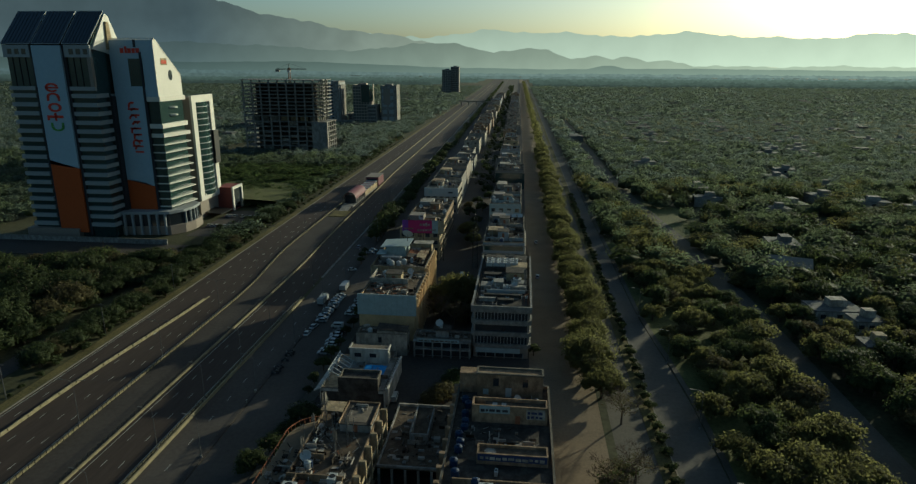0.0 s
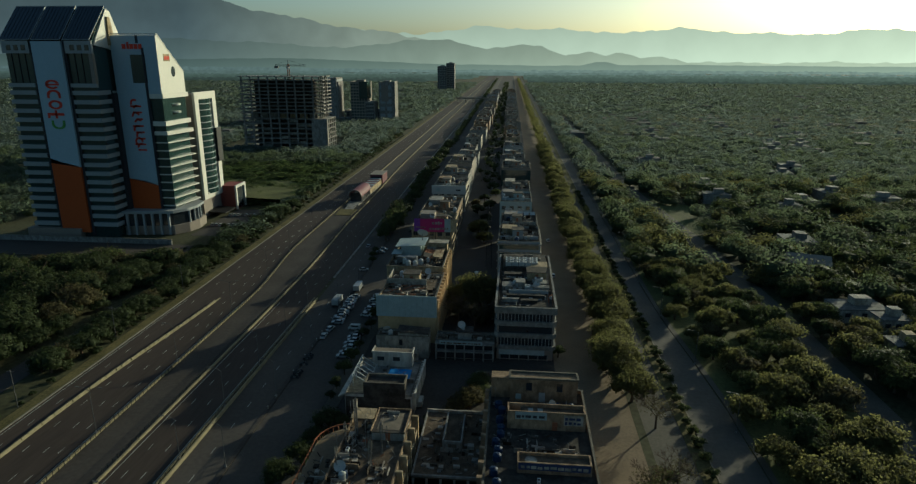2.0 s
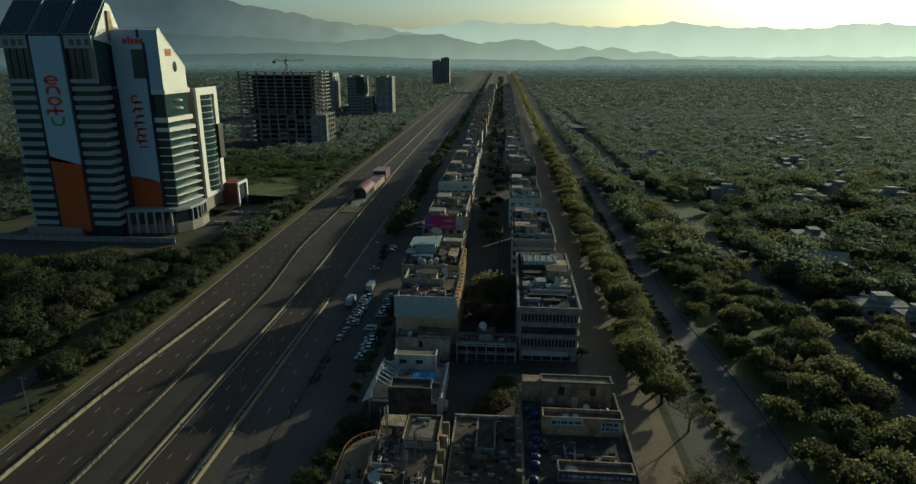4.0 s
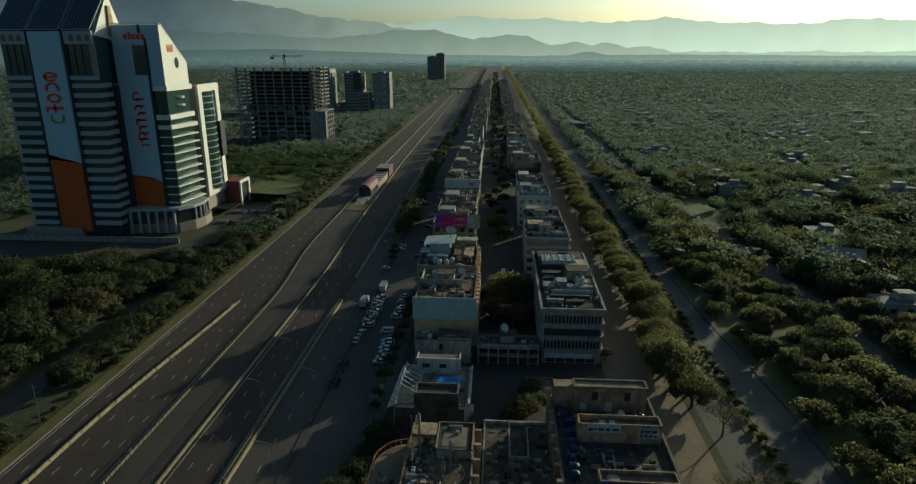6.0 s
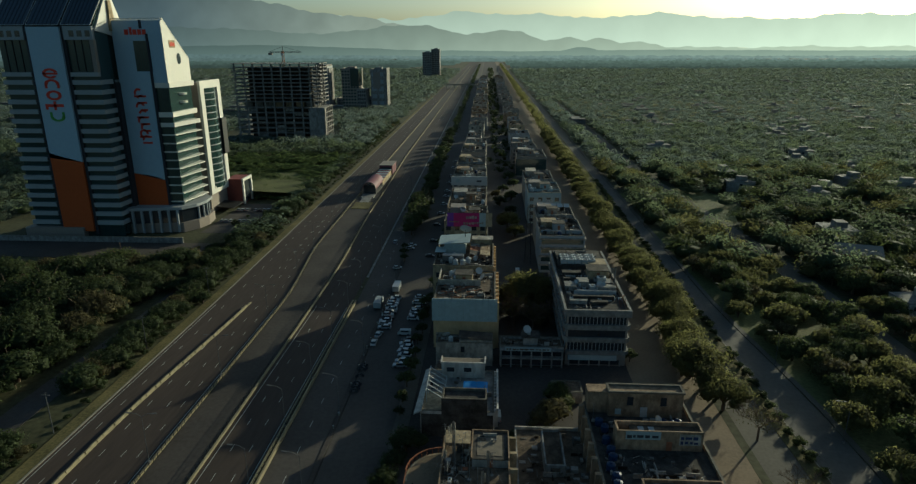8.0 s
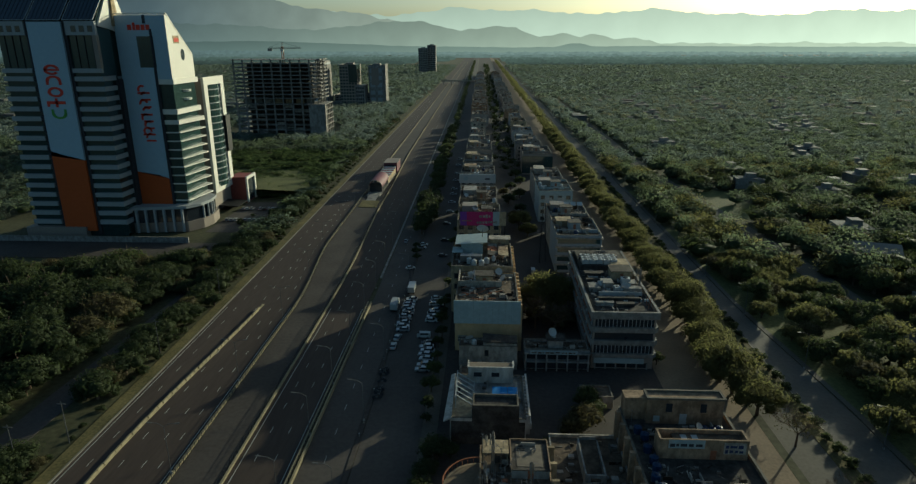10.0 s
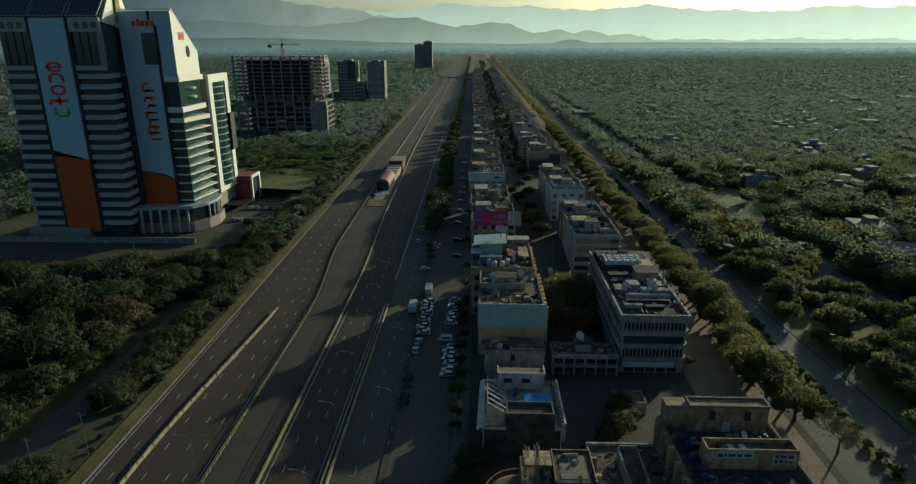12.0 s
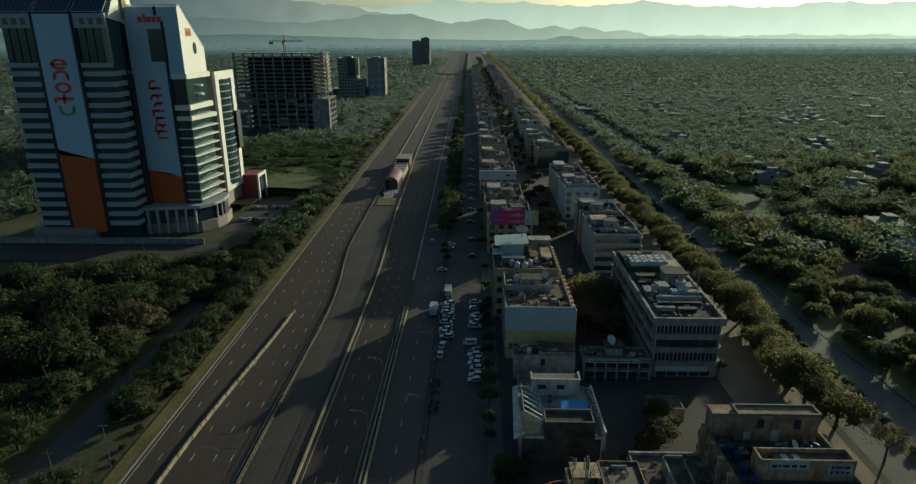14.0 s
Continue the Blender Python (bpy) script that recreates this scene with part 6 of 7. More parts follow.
for k in range(6):
    part("vault_post", box(-0.6, -0.3, 6 + 3.9 * k, 6.3 + 3.9 * k, 0, 4.7), STEEL, st)
    part("vault_post", box(8.7, 9.0, 6 + 3.9 * k, 6.3 + 3.9 * k, 0, 4.7), STEEL, st)
for k in range(9):
    part("shelter_roof", box(-0.2, 8.6, 30 + 3.4 * k, 32.7 + 3.4 * k, 5.0, 5.25), PINK_ROOF if k % 2 else PALE_PANEL, st)
part("shelter_wall", Geo().box(0.1, 0.3, 29, 61, 0.95, 4.2).box(8.1, 8.3, 29, 61, 0.95, 4.2), CREAM, st)
part("roof_beam", Geo().box(0, 0.3, 29, 61, 4.7, 5).box(8.1, 8.4, 29, 61, 4.7, 5), STEEL, st)
part("ticket_hall", box(-0.8, 9.2, 61, 76, 0, 7.6), PINK_ROOF, st)
part("hall_roof", box(-1.2, 9.6, 60.6, 76.4, 7.6, 7.9), BROWN_CLAD, st)
part("hall_window", box(0.5, 7.9, 60.9, 61, 2, 6.2), GLASS, st)
st.scale = (0.78, 1.0, 0.82)
st.location.x += 1.0
part("ramp", Geo().prism([(1.2, -9, 0.02), (1.2, 0, 0.02), (1.2, 0, 0.95)], (6, 0, 0)), CONCRETE, st)
setting("island_grass", strip(lambda y: med_x(y) + 1.6, lambda y: brt_x(y) - 2.0, 290, 303, 0.0, 0.25), VERGE, "grassy traffic island with kerb", "verge")
br = thing("footbridge", -120, 1180, 0, "pale concrete overpass crossing the avenue", "bridge")
part("deck", box(0, 66, 0, 9, 6.5, 7.6), CONCRETE, br)
part("parapet", Geo().box(0, 66, -0.3, 0, 7.0, 8.7).box(0, 66, 9, 9.3, 7.0, 8.7), WHITEWASH, br)
for k in range(5):
    part("pier", box(4 + 14 * k, 5.6 + 14 * k, 3, 6, -0.2, 6.5), CONCRETE, br)


# ---- vehicles ----
def make_car(name, paint, label, length=4.2, van=False):
    c = thing(name, 0, 0, 0, label, "van" if van else "car", "parked cars along the service road")
    L, W, H = length / 2 * 0.93, 0.8, (1.9 if van else 1.42)
    low = [(-L, 0.35), (-L, 0.8), (-L * 0.95, 0.92), (L * 0.55, 0.92), (L * 0.97, 0.78), (L, 0.55), (L, 0.35)]
    if van:
        low = [(-L, 0.35), (-L, 1.9), (-L * 0.96, H), (L * 0.62, H), (L * 0.9, 1.2), (L, 1.0), (L, 0.35)]
    body = part("body", Geo().prism([(x, -W, z) for x, z in low][::-1], (0, 2 * W, 0)), paint, c)
    if not van:
        top = [(-L * 0.86, 0.92), (-L * 0.62, 1.4), (-L * 0.5, H), (L * 0.08, H), (L * 0.22, 1.38), (L * 0.52, 0.92)]
        part("glasshouse", Geo().prism([(x, -W * 0.88, z) for x, z in top][::-1], (0, 1.76 * W, 0)), GLASS, c)
        part("roof", Geo().prism([(-L * 0.58, -W * 0.84, H - 0.03), (L * 0.12, -W * 0.84, H - 0.03), (L * 0.12, W * 0.84, H - 0.03), (-L * 0.58, W * 0.84, H - 0.03)], (0, 0, 0.06)), paint, c)
    else:
        part("windscreen", Geo().prism([(L * 0.65, -W * 0.85, 1.93), (L * 0.9, -W * 0.85, 1.25), (L * 0.9, W * 0.85, 1.25), (L * 0.65, W * 0.85, 1.93)], (0.03, 0, 0.02)), GLASS, c)
        part("side_window", Geo().box(-L * 0.7, L * 0.5, -W - 0.02, -W, 1.25, 1.8).box(-L * 0.7, L * 0.5, W, W + 0.02, 1.25, 1.8), GLASS, c)
    for x in (-L * 0.6, L * 0.62):
        for s in (-1, 1):
            w = part("wheel", Geo().cyl(0, 0, -0.11, 0.11, 0.33, None, 12), SHADE_AND_BLACK, c)
            w.matrix_basis = pose(x, s * (W - 0.08), 0.33, 90, 0, 0)
    for s in (-1, 1):
        part("headlight", box(L * 0.96, L + 0.01, s * 0.62 - 0.17, s * 0.62 + 0.17, 0.6, 0.74), WHITE_METAL, c)
        part("tail_light", box(-L - 0.01, -L * 0.98, s * 0.66 - 0.12, s * 0.66 + 0.12, 0.62, 0.8), RED_INK, c)
    return stow(c)


SILVER = mat("silver_paint", (0.26, 0.27, 0.28), 0.4, 0.05, 1, 0, metal=0.5)
BLACK = mat("black_paint", (0.02, 0.02, 0.022), 0.3, 0.1, 1, 0)
CAR_W = make_car("car", WHITE_METAL, "small white parked car in a row")
CAR_S = make_car("car", SILVER, "silver parked saloon car in a row", 4.4)
CAR_B = make_car("car", BLACK, "dark parked car in a row", 4.3)
VAN_W = make_car("van", WHITE_METAL, "white parked van beside the cars", 4.6, True)
CARS = [CAR_W, CAR_S, CAR_S, CAR_W, CAR_B, CAR_S]


def truck(x, y, turn, label, load):
    t = thing("truck", x, y, 0, label, "truck")
    t.matrix_basis = pose(x, y, 0, 0, 0, turn)
    part("chassis", box(-3.2, 3.0, -0.9, 0.9, 0.5, 0.8), DARK_STEEL, t)
    part("cab", Geo().prism([(1.6, -1.0, 0.6), (3.2, -1.0, 0.6), (3.1, -1.0, 1.5), (2.7, -1.0, 2.4), (1.6, -1.0, 2.4)][::-1], (0, 2, 0)), load, t)
    part("windscreen", Geo().prism([(2.74, -0.85, 2.32), (3.1, -0.85, 1.55), (3.1, 0.85, 1.55), (2.74, 0.85, 2.32)], (0.03, 0, 0.02)), GLASS, t)
    part("load_box", Geo().box(-3.2, 1.4, -1.05, 1.05, 0.8, 2.5), load, t)
    for xx in (-2.2, 2.2):
        for s in (-1, 1):
            w = part("wheel", Geo().cyl(0, 0, -0.15, 0.15, 0.45, None, 12), SHADE_AND_BLACK, t)
            w.matrix_basis = pose(xx, s * 0.85, 0.45, 90, 0, 0)


for k in range(11):
    place(CARS[R.integers(0, 6)], -57.6 + R.uniform(-0.3, 0.3), 155.4 + 2.15 * k + R.uniform(-0.1, 0.1), 0.004, R.choice([0, 180]) + R.uniform(-5, 5), 0.9)
for x, y, a in ((-58.2, 150.6, 80), (-58.6, 145.6, 90)):
    place(CARS[R.integers(0, 6)], x, y, 0.004, a, 0.9)
truck(-58.2, 184.5, 90, "small grey box truck beside parked cars", SILVER)
truck(-61.8, 171.0, 90, "grey delivery truck in a row of cars", GREY_CLAD)
for k, y in enumerate((161.8, 164.2, 166.6, 168.8, 173.4, 175.7, 178.0)):
    place(CARS[R.integers(0, 6)], -49.9 + R.uniform(-0.3, 0.3), y, 0.004, 180 * (k % 2) + R.uniform(-7, 7), 0.9)
for k, y in enumerate((133.6, 135.9, 139.0, 141.2, 143.4, 145.6, 147.8)):
    place(CARS[R.integers(0, 6)], -49.7 + R.uniform(-0.3, 0.3), y, 0.004, 180 + R.uniform(-7, 7), 0.9)
for x, y, a in ((-50.4, 219, 0), (-50.7, 238, 4), (-51.2, 262, 0), (-50.8, 282, 0), (-50.6, 300, 0), (-47.6, 172, 88), (-60.8, 205, 20), (-66, 236, 90), (-59.0, 228, 0), (-58.6, 232, 0)):
    place(CARS[R.integers(0, 6)], x + drift(y), y, 0.004 if x > -59.3 else 0.0, a, 0.84)
place(VAN_W, -51.3, 151.8, 0.004, 182, 0.84)
place(VAN_W, -18.5, 203, 0.02, 90, 0.84)
place(VAN_W, -25.8, 112, 0.02, 92, 0.84)
place(CAR_W, 9.8, 252, 0.06, 92, 0.84)
place(CAR_S, 9.6, 205, 0.06, 88, 0.84)
for y in (318, 330, 352, 371, 398, 420):
    place(CARS[R.integers(0, 6)], -50.7 + drift(y), y, 0.004, R.uniform(-8, 8), 0.84)

for k in range(8):
    for y in (281, 302):
        if R.random() < 0.8:
            place(CARS[R.integers(0, 6)], -157.5 + 2.2 * k, y + R.uniform(-0.4, 0.4), -4.84, 90 + R.uniform(-5, 5), 0.95)


def make_bike():
    """A parked motorcycle."""
    m = thing("motorcycle", 0, 0, 0, "small dark parked motorcycle at the kerb", "motorcycle", "motorcycles at the kerb")
    part("frame", Geo().beam((-0.55, 0, 0.45), (0.5, 0, 0.75), 0.14).beam((0.5, 0, 0.85), (0.68, 0, 0.32), 0.07), DARK_STEEL, m)
    part("engine", box(-0.2, 0.2, -0.16, 0.16, 0.25, 0.6), STEEL, m)
    part("tank", Geo().prism([(0.0, -0.14, 0.7), (0.42, -0.12, 0.78), (0.4, -0.12, 0.95), (0.05, -0.14, 0.9)][::-1], (0, 0.28, 0)), BLACK, m)
    part("seat", box(-0.72, 0.02, -0.13, 0.13, 0.72, 0.84), SHADE_AND_BLACK, m)
    part("handlebar", Geo().beam((0.48, -0.36, 1.02), (0.48, 0.36, 1.02), 0.05), STEEL, m)
    for x in (-0.62, 0.66):
        w = part("wheel", Geo().cyl(0, 0, -0.05, 0.05, 0.3, None, 14), SHADE_AND_BLACK, m)
        w.matrix_basis = pose(x, 0, 0.3, 90, 0, 0)
    return stow(m)


BIKE = make_bike()
for x, y in ((-58.9, 133.2), (-58.7, 132.2), (-59.0, 131.2), (-58.8, 128.0), (-58.7, 124.4), (-58.9, 123.3), (-58.6, 122.3), (-58.8, 121.0)):
    place(BIKE, x, y, 0.004, R.uniform(-25, 25), 1.15)


# ---- lamp posts ----
def make_lamp(label, double, h=9.0):
    p = thing("street_lamp", 0, 0, 0, label, "street lamp", "street lamps along the avenue")
    part("pole", Geo().cyl(0, 0, 0, h, 0.08, 0.04, 8), POLE, p)
    part("base", Geo().cyl(0, 0, 0, 0.5, 0.24, 0.2, 8), CONCRETE, p)
    for s in ((-1, 1) if double else (-1,)):
        part("arm", Geo().beam((0, 0, h - 0.1), (s * 1.0, 0, h + 0.55), 0.09).beam((s * 1.0, 0, h + 0.55), (s * 2.2, 0, h + 0.7), 0.08), POLE, p)
        part("lamp_head", Geo().prism([(s * 2.1, -0.16, h + 0.6), (s * 3.0, -0.13, h + 0.68), (s * 3.0, 0.13, h + 0.68), (s * 2.1, 0.16, h + 0.6)], (0, 0, 0.12)), POLE, p)
    return stow(p)


LAMP = make_lamp("single-arm grey steel street lamp", False)
LAMP2 = make_lamp("twin-arm grey steel street lamp", True, 10.0)
for k in range(14):
    y = 66 + 20 * k
    place(LAMP, -69.9 + drift(y), y, 0.45 if y < 174 else 0.2, 0)
for k in range(9):
    y = 85 + 27 * k
    place(LAMP, -60.0 + drift(y), y, 0.15, 0)
for k in range(9):
    y = 60 + 33 * k
    place(LAMP2, med_x(y) + drift(y), y, 0.6, 0)
for k in range(10):
    y = 75 + 32 * k
    place(LAMP, 43.2 + drift(y) - 3 * ease(y, 130, 190), y, GZ, 0)
pole = thing("utility_pole", -117.2, 102, GZ, "tall grey utility pole on the verge", "utility pole", "utility poles on the verge")
part("pole", Geo().cyl(0, 0, 0, 9.5, 0.11, 0.07, 8), POLE, pole)
part("crossarm", box(-0.9, 0.9, -0.06, 0.06, 8.9, 9.05), POLE, pole)
for x, y in ((-122, 94), (-118, 140), (-118, 178)):
    copy_thing(pole, pose(x, y, GZ))

# ---- trees that can be told apart ----
def kinds(name, labels_leaves, n, width, height, trunk, seed, category="tree", group="", lobes=8, leaves=800, size=0.34):
    out = []
    for i in range(n):
        label, leaf = labels_leaves[i % len(labels_leaves)]
        r = np.random.default_rng(seed + i)
        out.append(stow(make_tree(name, label, leaf, width * r.uniform(0.85, 1.2), height * r.uniform(0.85, 1.15), trunk, seed + i, lobes, leaves, size, category, group)))
    return out


WOOD = kinds("broadleaf_tree", [("dense dark green broadleaf tree in a wood", LEAF_DARK), ("dark green broadleaf tree with uneven crown", LEAF_DARK), ("broad olive brown tree in a dark wood", LEAF_BROWN), ("dense dark green broadleaf tree in a wood", LEAF_DARK), ("broad green tree with a rounded crown in a wood", LEAF_MID)], 6, 9.0, 7.0, 1.0, 100, group="trees of the wood", lobes=10, leaves=1500, size=0.24)
AVENUE = kinds("avenue_tree", [("olive green avenue tree with a full crown", LEAF_OLIVE), ("yellowish olive avenue tree beside the walkway", LEAF_OLIVE)], 4, 11.4, 9.6, 1.8, 200, group="avenue trees in a row", lobes=14, leaves=5000, size=0.2)
PARK = kinds("park_tree", [("rounded green park tree with a broad crown", LEAF_MID), ("olive park tree with a loose crown", LEAF_OLIVE), ("dark green park tree with a broad crown", LEAF_DARK), ("brownish thin-leaved park tree", LEAF_BROWN)], 8, 10.0, 7.6, 1.4, 300, group="park trees", lobes=11, leaves=1700, size=0.26)
BUSH = kinds("bush", [("round dark clipped bush beside the road", LEAF_DARK), ("low dark green scrub bush", LEAF_MID)], 3, 3.2, 2.7, 0.1, 400, "bush", "roadside bushes", 6, 520, 0.15)
SMALL = kinds("street_tree", [("small dark street tree on the pavement", LEAF_DARK), ("small green street tree on the median", LEAF_MID)], 3, 5.0, 5.0, 1.3, 500, group="small street trees", leaves=800, size=0.22)


def make_bare(seed):
    r = np.random.default_rng(seed)
    t = thing("bare_tree", 0, 0, 0, "nearly leafless brown tree with thin branches", "tree", "bare trees")
    g = Geo().cyl(0, 0, -0.1, 2.6, 0.2, 0.14, 7)

    def grow(p, d, length, w, level):
        q = p + d * length
        g.beam(p, q, w, 4, w * 0.6)
        if level:
            for _ in range(4 if level > 1 else 5):
                e = (d + Vector(r.normal(0, 0.62, 3))).normalized()
                e.z = abs(e.z) * 0.8 + 0.1
                grow(q, e.normalized(), length * r.uniform(0.55, 0.8), w * 0.6, level - 1)

    for k in range(4):
        a = 1.57 * k + r.uniform(0, 0.8)
        grow(Vector((0, 0, 2.3)), Vector((math.cos(a) * 0.7, math.sin(a) * 0.7, 0.75)).normalized(), 2.0, 0.14, 3)
    part("trunk", g, BARK, t)
    rr = np.random.default_rng(seed)
    v, f = crown_arrays(rr, 7.0, 4.5, 9, 900, 0.12, 0.02)
    v[:, 2] += 3
    part("crown", raw_mesh("crown", v, f, LEAF_BROWN), LEAF_BROWN, t)
    return stow(t)


BARE = [make_bare(61), make_bare(62)]


def scatter(region, spacing, rng, keep):
    """Jittered grid of places in a box x0, x1, y0, y1 that keep() lets stand."""
    x0, x1, y0, y1 = region
    out = []
    j = 0
    y = y0
    while y < y1:
        x = x0 + (spacing / 2 if j % 2 else 0)
        while x < x1:
            p = (x + rng.uniform(-0.42, 0.42) * spacing, y + rng.uniform(-0.42, 0.42) * spacing)
            if keep(*p):
                out.append(p)
            x += spacing
        y += spacing * 0.87
        j += 1
    return out


def west_lane(x, y):
    return 40 < y < 178 and -134.2 + 1.5 * ease(y, 110, 170) < x < -125.2 + 1.0 * ease(y, 110, 170)


def wood_keep(x, y):
    if x > -116.6 + drift(y) or x < -62 - 0.82 * y or west_lane(x, y):
        return False
    if y > 206 and x < -143 + 0.1 * (y - 206):
        return False
    if 150 < y < 206 and x < -205 + 0.4 * (y - 150):
        return False
    return True


rw = np.random.default_rng(31)
for x, y in scatter((-330, -115.5, 62, 300), 6.4, rw, wood_keep):
    edge_ = x > -122
    if 98 < y < 117 and x > -127.4:
        continue
    if edge_ and rw.random() < 0.45:
        place(BUSH[rw.integers(0, 3)], x, y, ground_z(x, y), rw.uniform(0, 360), rw.uniform(0.8, 1.5))
    else:
        place(WOOD[rw.choice([0, 0, 3, 5, 1, 1, 2, 4, 3])], x, y, ground_z(x, y), rw.uniform(0, 360), rw.uniform(0.5, 0.85) if edge_ else (rw.uniform(0.8, 1.05) if x > -138 else rw.choice([rw.uniform(0.9, 1.2), rw.uniform(0.9, 1.3), rw.uniform(1.3, 1.9)])))
y = 64.0
while y < 640:
    if not 96 < y < 112:
        place(WOOD[rw.choice([0, 0, 3, 5, 1, 1, 2, 4, 3])], -121.2 + rw.uniform(-1.2, 0.7) + drift(y), y, GZ, rw.uniform(0, 360), rw.uniform(0.85, 1.2) if 110 < y < 200 else rw.uniform(0.6, 0.95))
    place(BUSH[rw.integers(0, 3)], -117.8 + rw.uniform(-0.6, 0.5) + drift(y), y + 2, GZ, rw.uniform(0, 360), rw.uniform(0.5, 0.9))
    y += rw.uniform(4.0, 6.5) if y < 240 else rw.uniform(5.5, 10)
for k in range(22):
    x, y = rw.uniform(-210, -150), rw.uniform(196, 212)
    place(BUSH[rw.integers(0, 3)], x, y, ground_z(x, y), rw.uniform(0, 360), rw.uniform(0.8, 1.6))
for k in range(16):
    x, y = rw.uniform(-152, -122), rw.uniform(232, 300)
    place(BUSH[rw.integers(0, 3)], x, y, ground_z(x, y), rw.uniform(0, 360), rw.uniform(0.8, 1.6))

ra = np.random.default_rng(32)
y = 82.0
while y < 560:
    for x in (22.2,):
        if y < 112:
            if ra.random() < 0.35:
                place(BARE[ra.integers(0, 2)], x + ra.uniform(-0.8, 0.8) - 1.0, y, 0.05, ra.uniform(0, 360), ra.uniform(1.05, 1.35))
        else:
            place(AVENUE[ra.integers(0, 4)], x + drift(y) + ra.uniform(-1.6, 1.6), y + ra.uniform(-1.5, 1.5), 0.05, ra.uniform(0, 360), ra.uniform(0.85, 1.25) if y < 190 else ra.uniform(0.85, 1.1))
    y += (4.9 if y < 190 else 4.2) if y > 112 else 9
for x, y, s in ((26.4, 107, 1.25), (22.4, 75, 1.2), (26, 86, 1.2)):
    place(BARE[ra.integers(0, 2)], x, y, 0.03, ra.uniform(0, 360), s)
place(BUSH[1], 21.5, 84, 0.05, 0, 2.0)
place(BUSH[1], 24.5, 88, 0.05, 70, 1.7)
place(BUSH[0], 23.0, 80.5, 0.05, 70, 1.9)
for k in range(62):
    y = 78 + 4.6 * k + ra.uniform(-0.8, 0.8)
    place(BUSH[ra.integers(0, 2)], 33.9 + drift(y) + ra.uniform(-0.4, 0.4), y, 0.08, ra.uniform(0, 360), ra.uniform(0.8, 1.25))


def park_keep(x, y):
    e = 46.4 - 3 * ease(y, 130, 190) + drift(y)
    if x < e or x > 80 + 0.92 * y:
        return False
    r0 = 72 - 12 * ease(y, 190, 420)
    if r0 - 1.0 < x - drift(y) < r0 + 11.5:
        return False
    if 46 < x < 96 and 256 < y < 345 and math.sin(x * 0.9 + y * 1.7) < -0.35:
        return False
    for hx, hy, hr in ((103, 174, 12), (104, 218, 10), (101, 150, 7), (146, 276, 13)):
        if (x - hx) ** 2 + (y - hy) ** 2 < hr * hr:
            return False
    return True


rp = np.random.default_rng(33)
spots = scatter((46, 300, 64, 262), 7.6, rp, park_keep)
spots.sort(key=lambda p: (p[0] + 20) ** 2 + p[1] ** 2)
for x, y in spots[:255]:
    inner_ = x < 72
    if inner_ and rp.random() < 0.1:
        continue
    kind = PARK[rp.choice([0, 1, 4, 5, 1, 3, 5])] if inner_ else PARK[rp.choice([0, 1, 4, 6, 2, 5, 1, 7, 3])]
    place(kind, x, y, GZ, rp.uniform(0, 360), rp.uniform(0.75, 1.25) if inner_ else rp.uniform(0.85, 1.3))

# court and street trees
for x, y, kind, s in ((-15.5, 172, AVENUE[1], 1.5), (-20.5, 166, AVENUE[0], 1.1), (-21, 158, BARE[0], 1.5), (-16, 155, BARE[1], 1.4), (-13, 160, PARK[7], 0.9), (-19, 176, PARK[3], 0.9), (-12.4, 119.5, PARK[0], 0.72), (-11.6, 115.8, PARK[0], 0.6), (-14.2, 111.5, PARK[3], 0.9), (-17, 109.5, PARK[7], 0.6), (-21.5, 103.5, PARK[2], 0.5), (-23.0, 98, PARK[6], 0.5), (-23.2, 92, PARK[2], 0.6), (-23.3, 86.5, PARK[0], 0.55), (-23.2, 81.5, PARK[6], 0.55), (-43.8, 100, WOOD[0], 0.85), (-45.2, 95.5, WOOD[1], 0.6), (-46, 88, PARK[4], 0.7), (-48, 82, PARK[0], 0.7), (-45, 104, WOOD[2], 0.5), (7.4, 139, SMALL[1], 0.8), (-21, 255, AVENUE[0], 0.95), (-18, 246, AVENUE[2], 0.8), (-22, 268, PARK[3], 0.9), (-19, 283, PARK[6], 0.8), (-24, 300, PARK[2], 0.8), (-18, 312, PARK[0], 0.8), (-22, 330, PARK[6], 0.8), (-16, 345, PARK[0], 0.7), (-18, 362, PARK[2], 0.8), (-26, 318, PARK[3], 0.7)):
    place(kind, x, y, 0.0, rp.uniform(0, 360), s)
for y in (112, 117, 124, 131, 139, 146, 152, 161, 166, 171, 178, 190, 205, 232, 250, 275):
    place(SMALL[rp.integers(0, 3)], -46.6 + drift(y) + rp.uniform(-0.4, 0.4), y, 0.14, rp.uniform(0, 360), rp.uniform(0.55, 0.95))
for y, s in ((213, 0.5), (219, 0.55), (226, 0.5), (247, 0.9), (253, 1.1), (259, 1.2), (266, 1.35), (273, 1.5), (281, 1.6), (289, 1.5), (298, 1.3), (308, 1.0), (316, 1.1), (327, 1.0), (338, 1.2), (350, 1.3), (362, 1.3), (374, 1.3), (388, 1.4), (402, 1.3), (417, 1.3), (432, 1.3), (448, 1.3), (465, 1.3), (483, 1.4), (500, 1.3), (520, 1.3), (540, 1.4)):
    place(SMALL[rp.integers(0, 3)], -60.0 + drift(y) + rp.uniform(-0.8, 0.8), y, 0.1, rp.uniform(0, 360), s * 1.7)

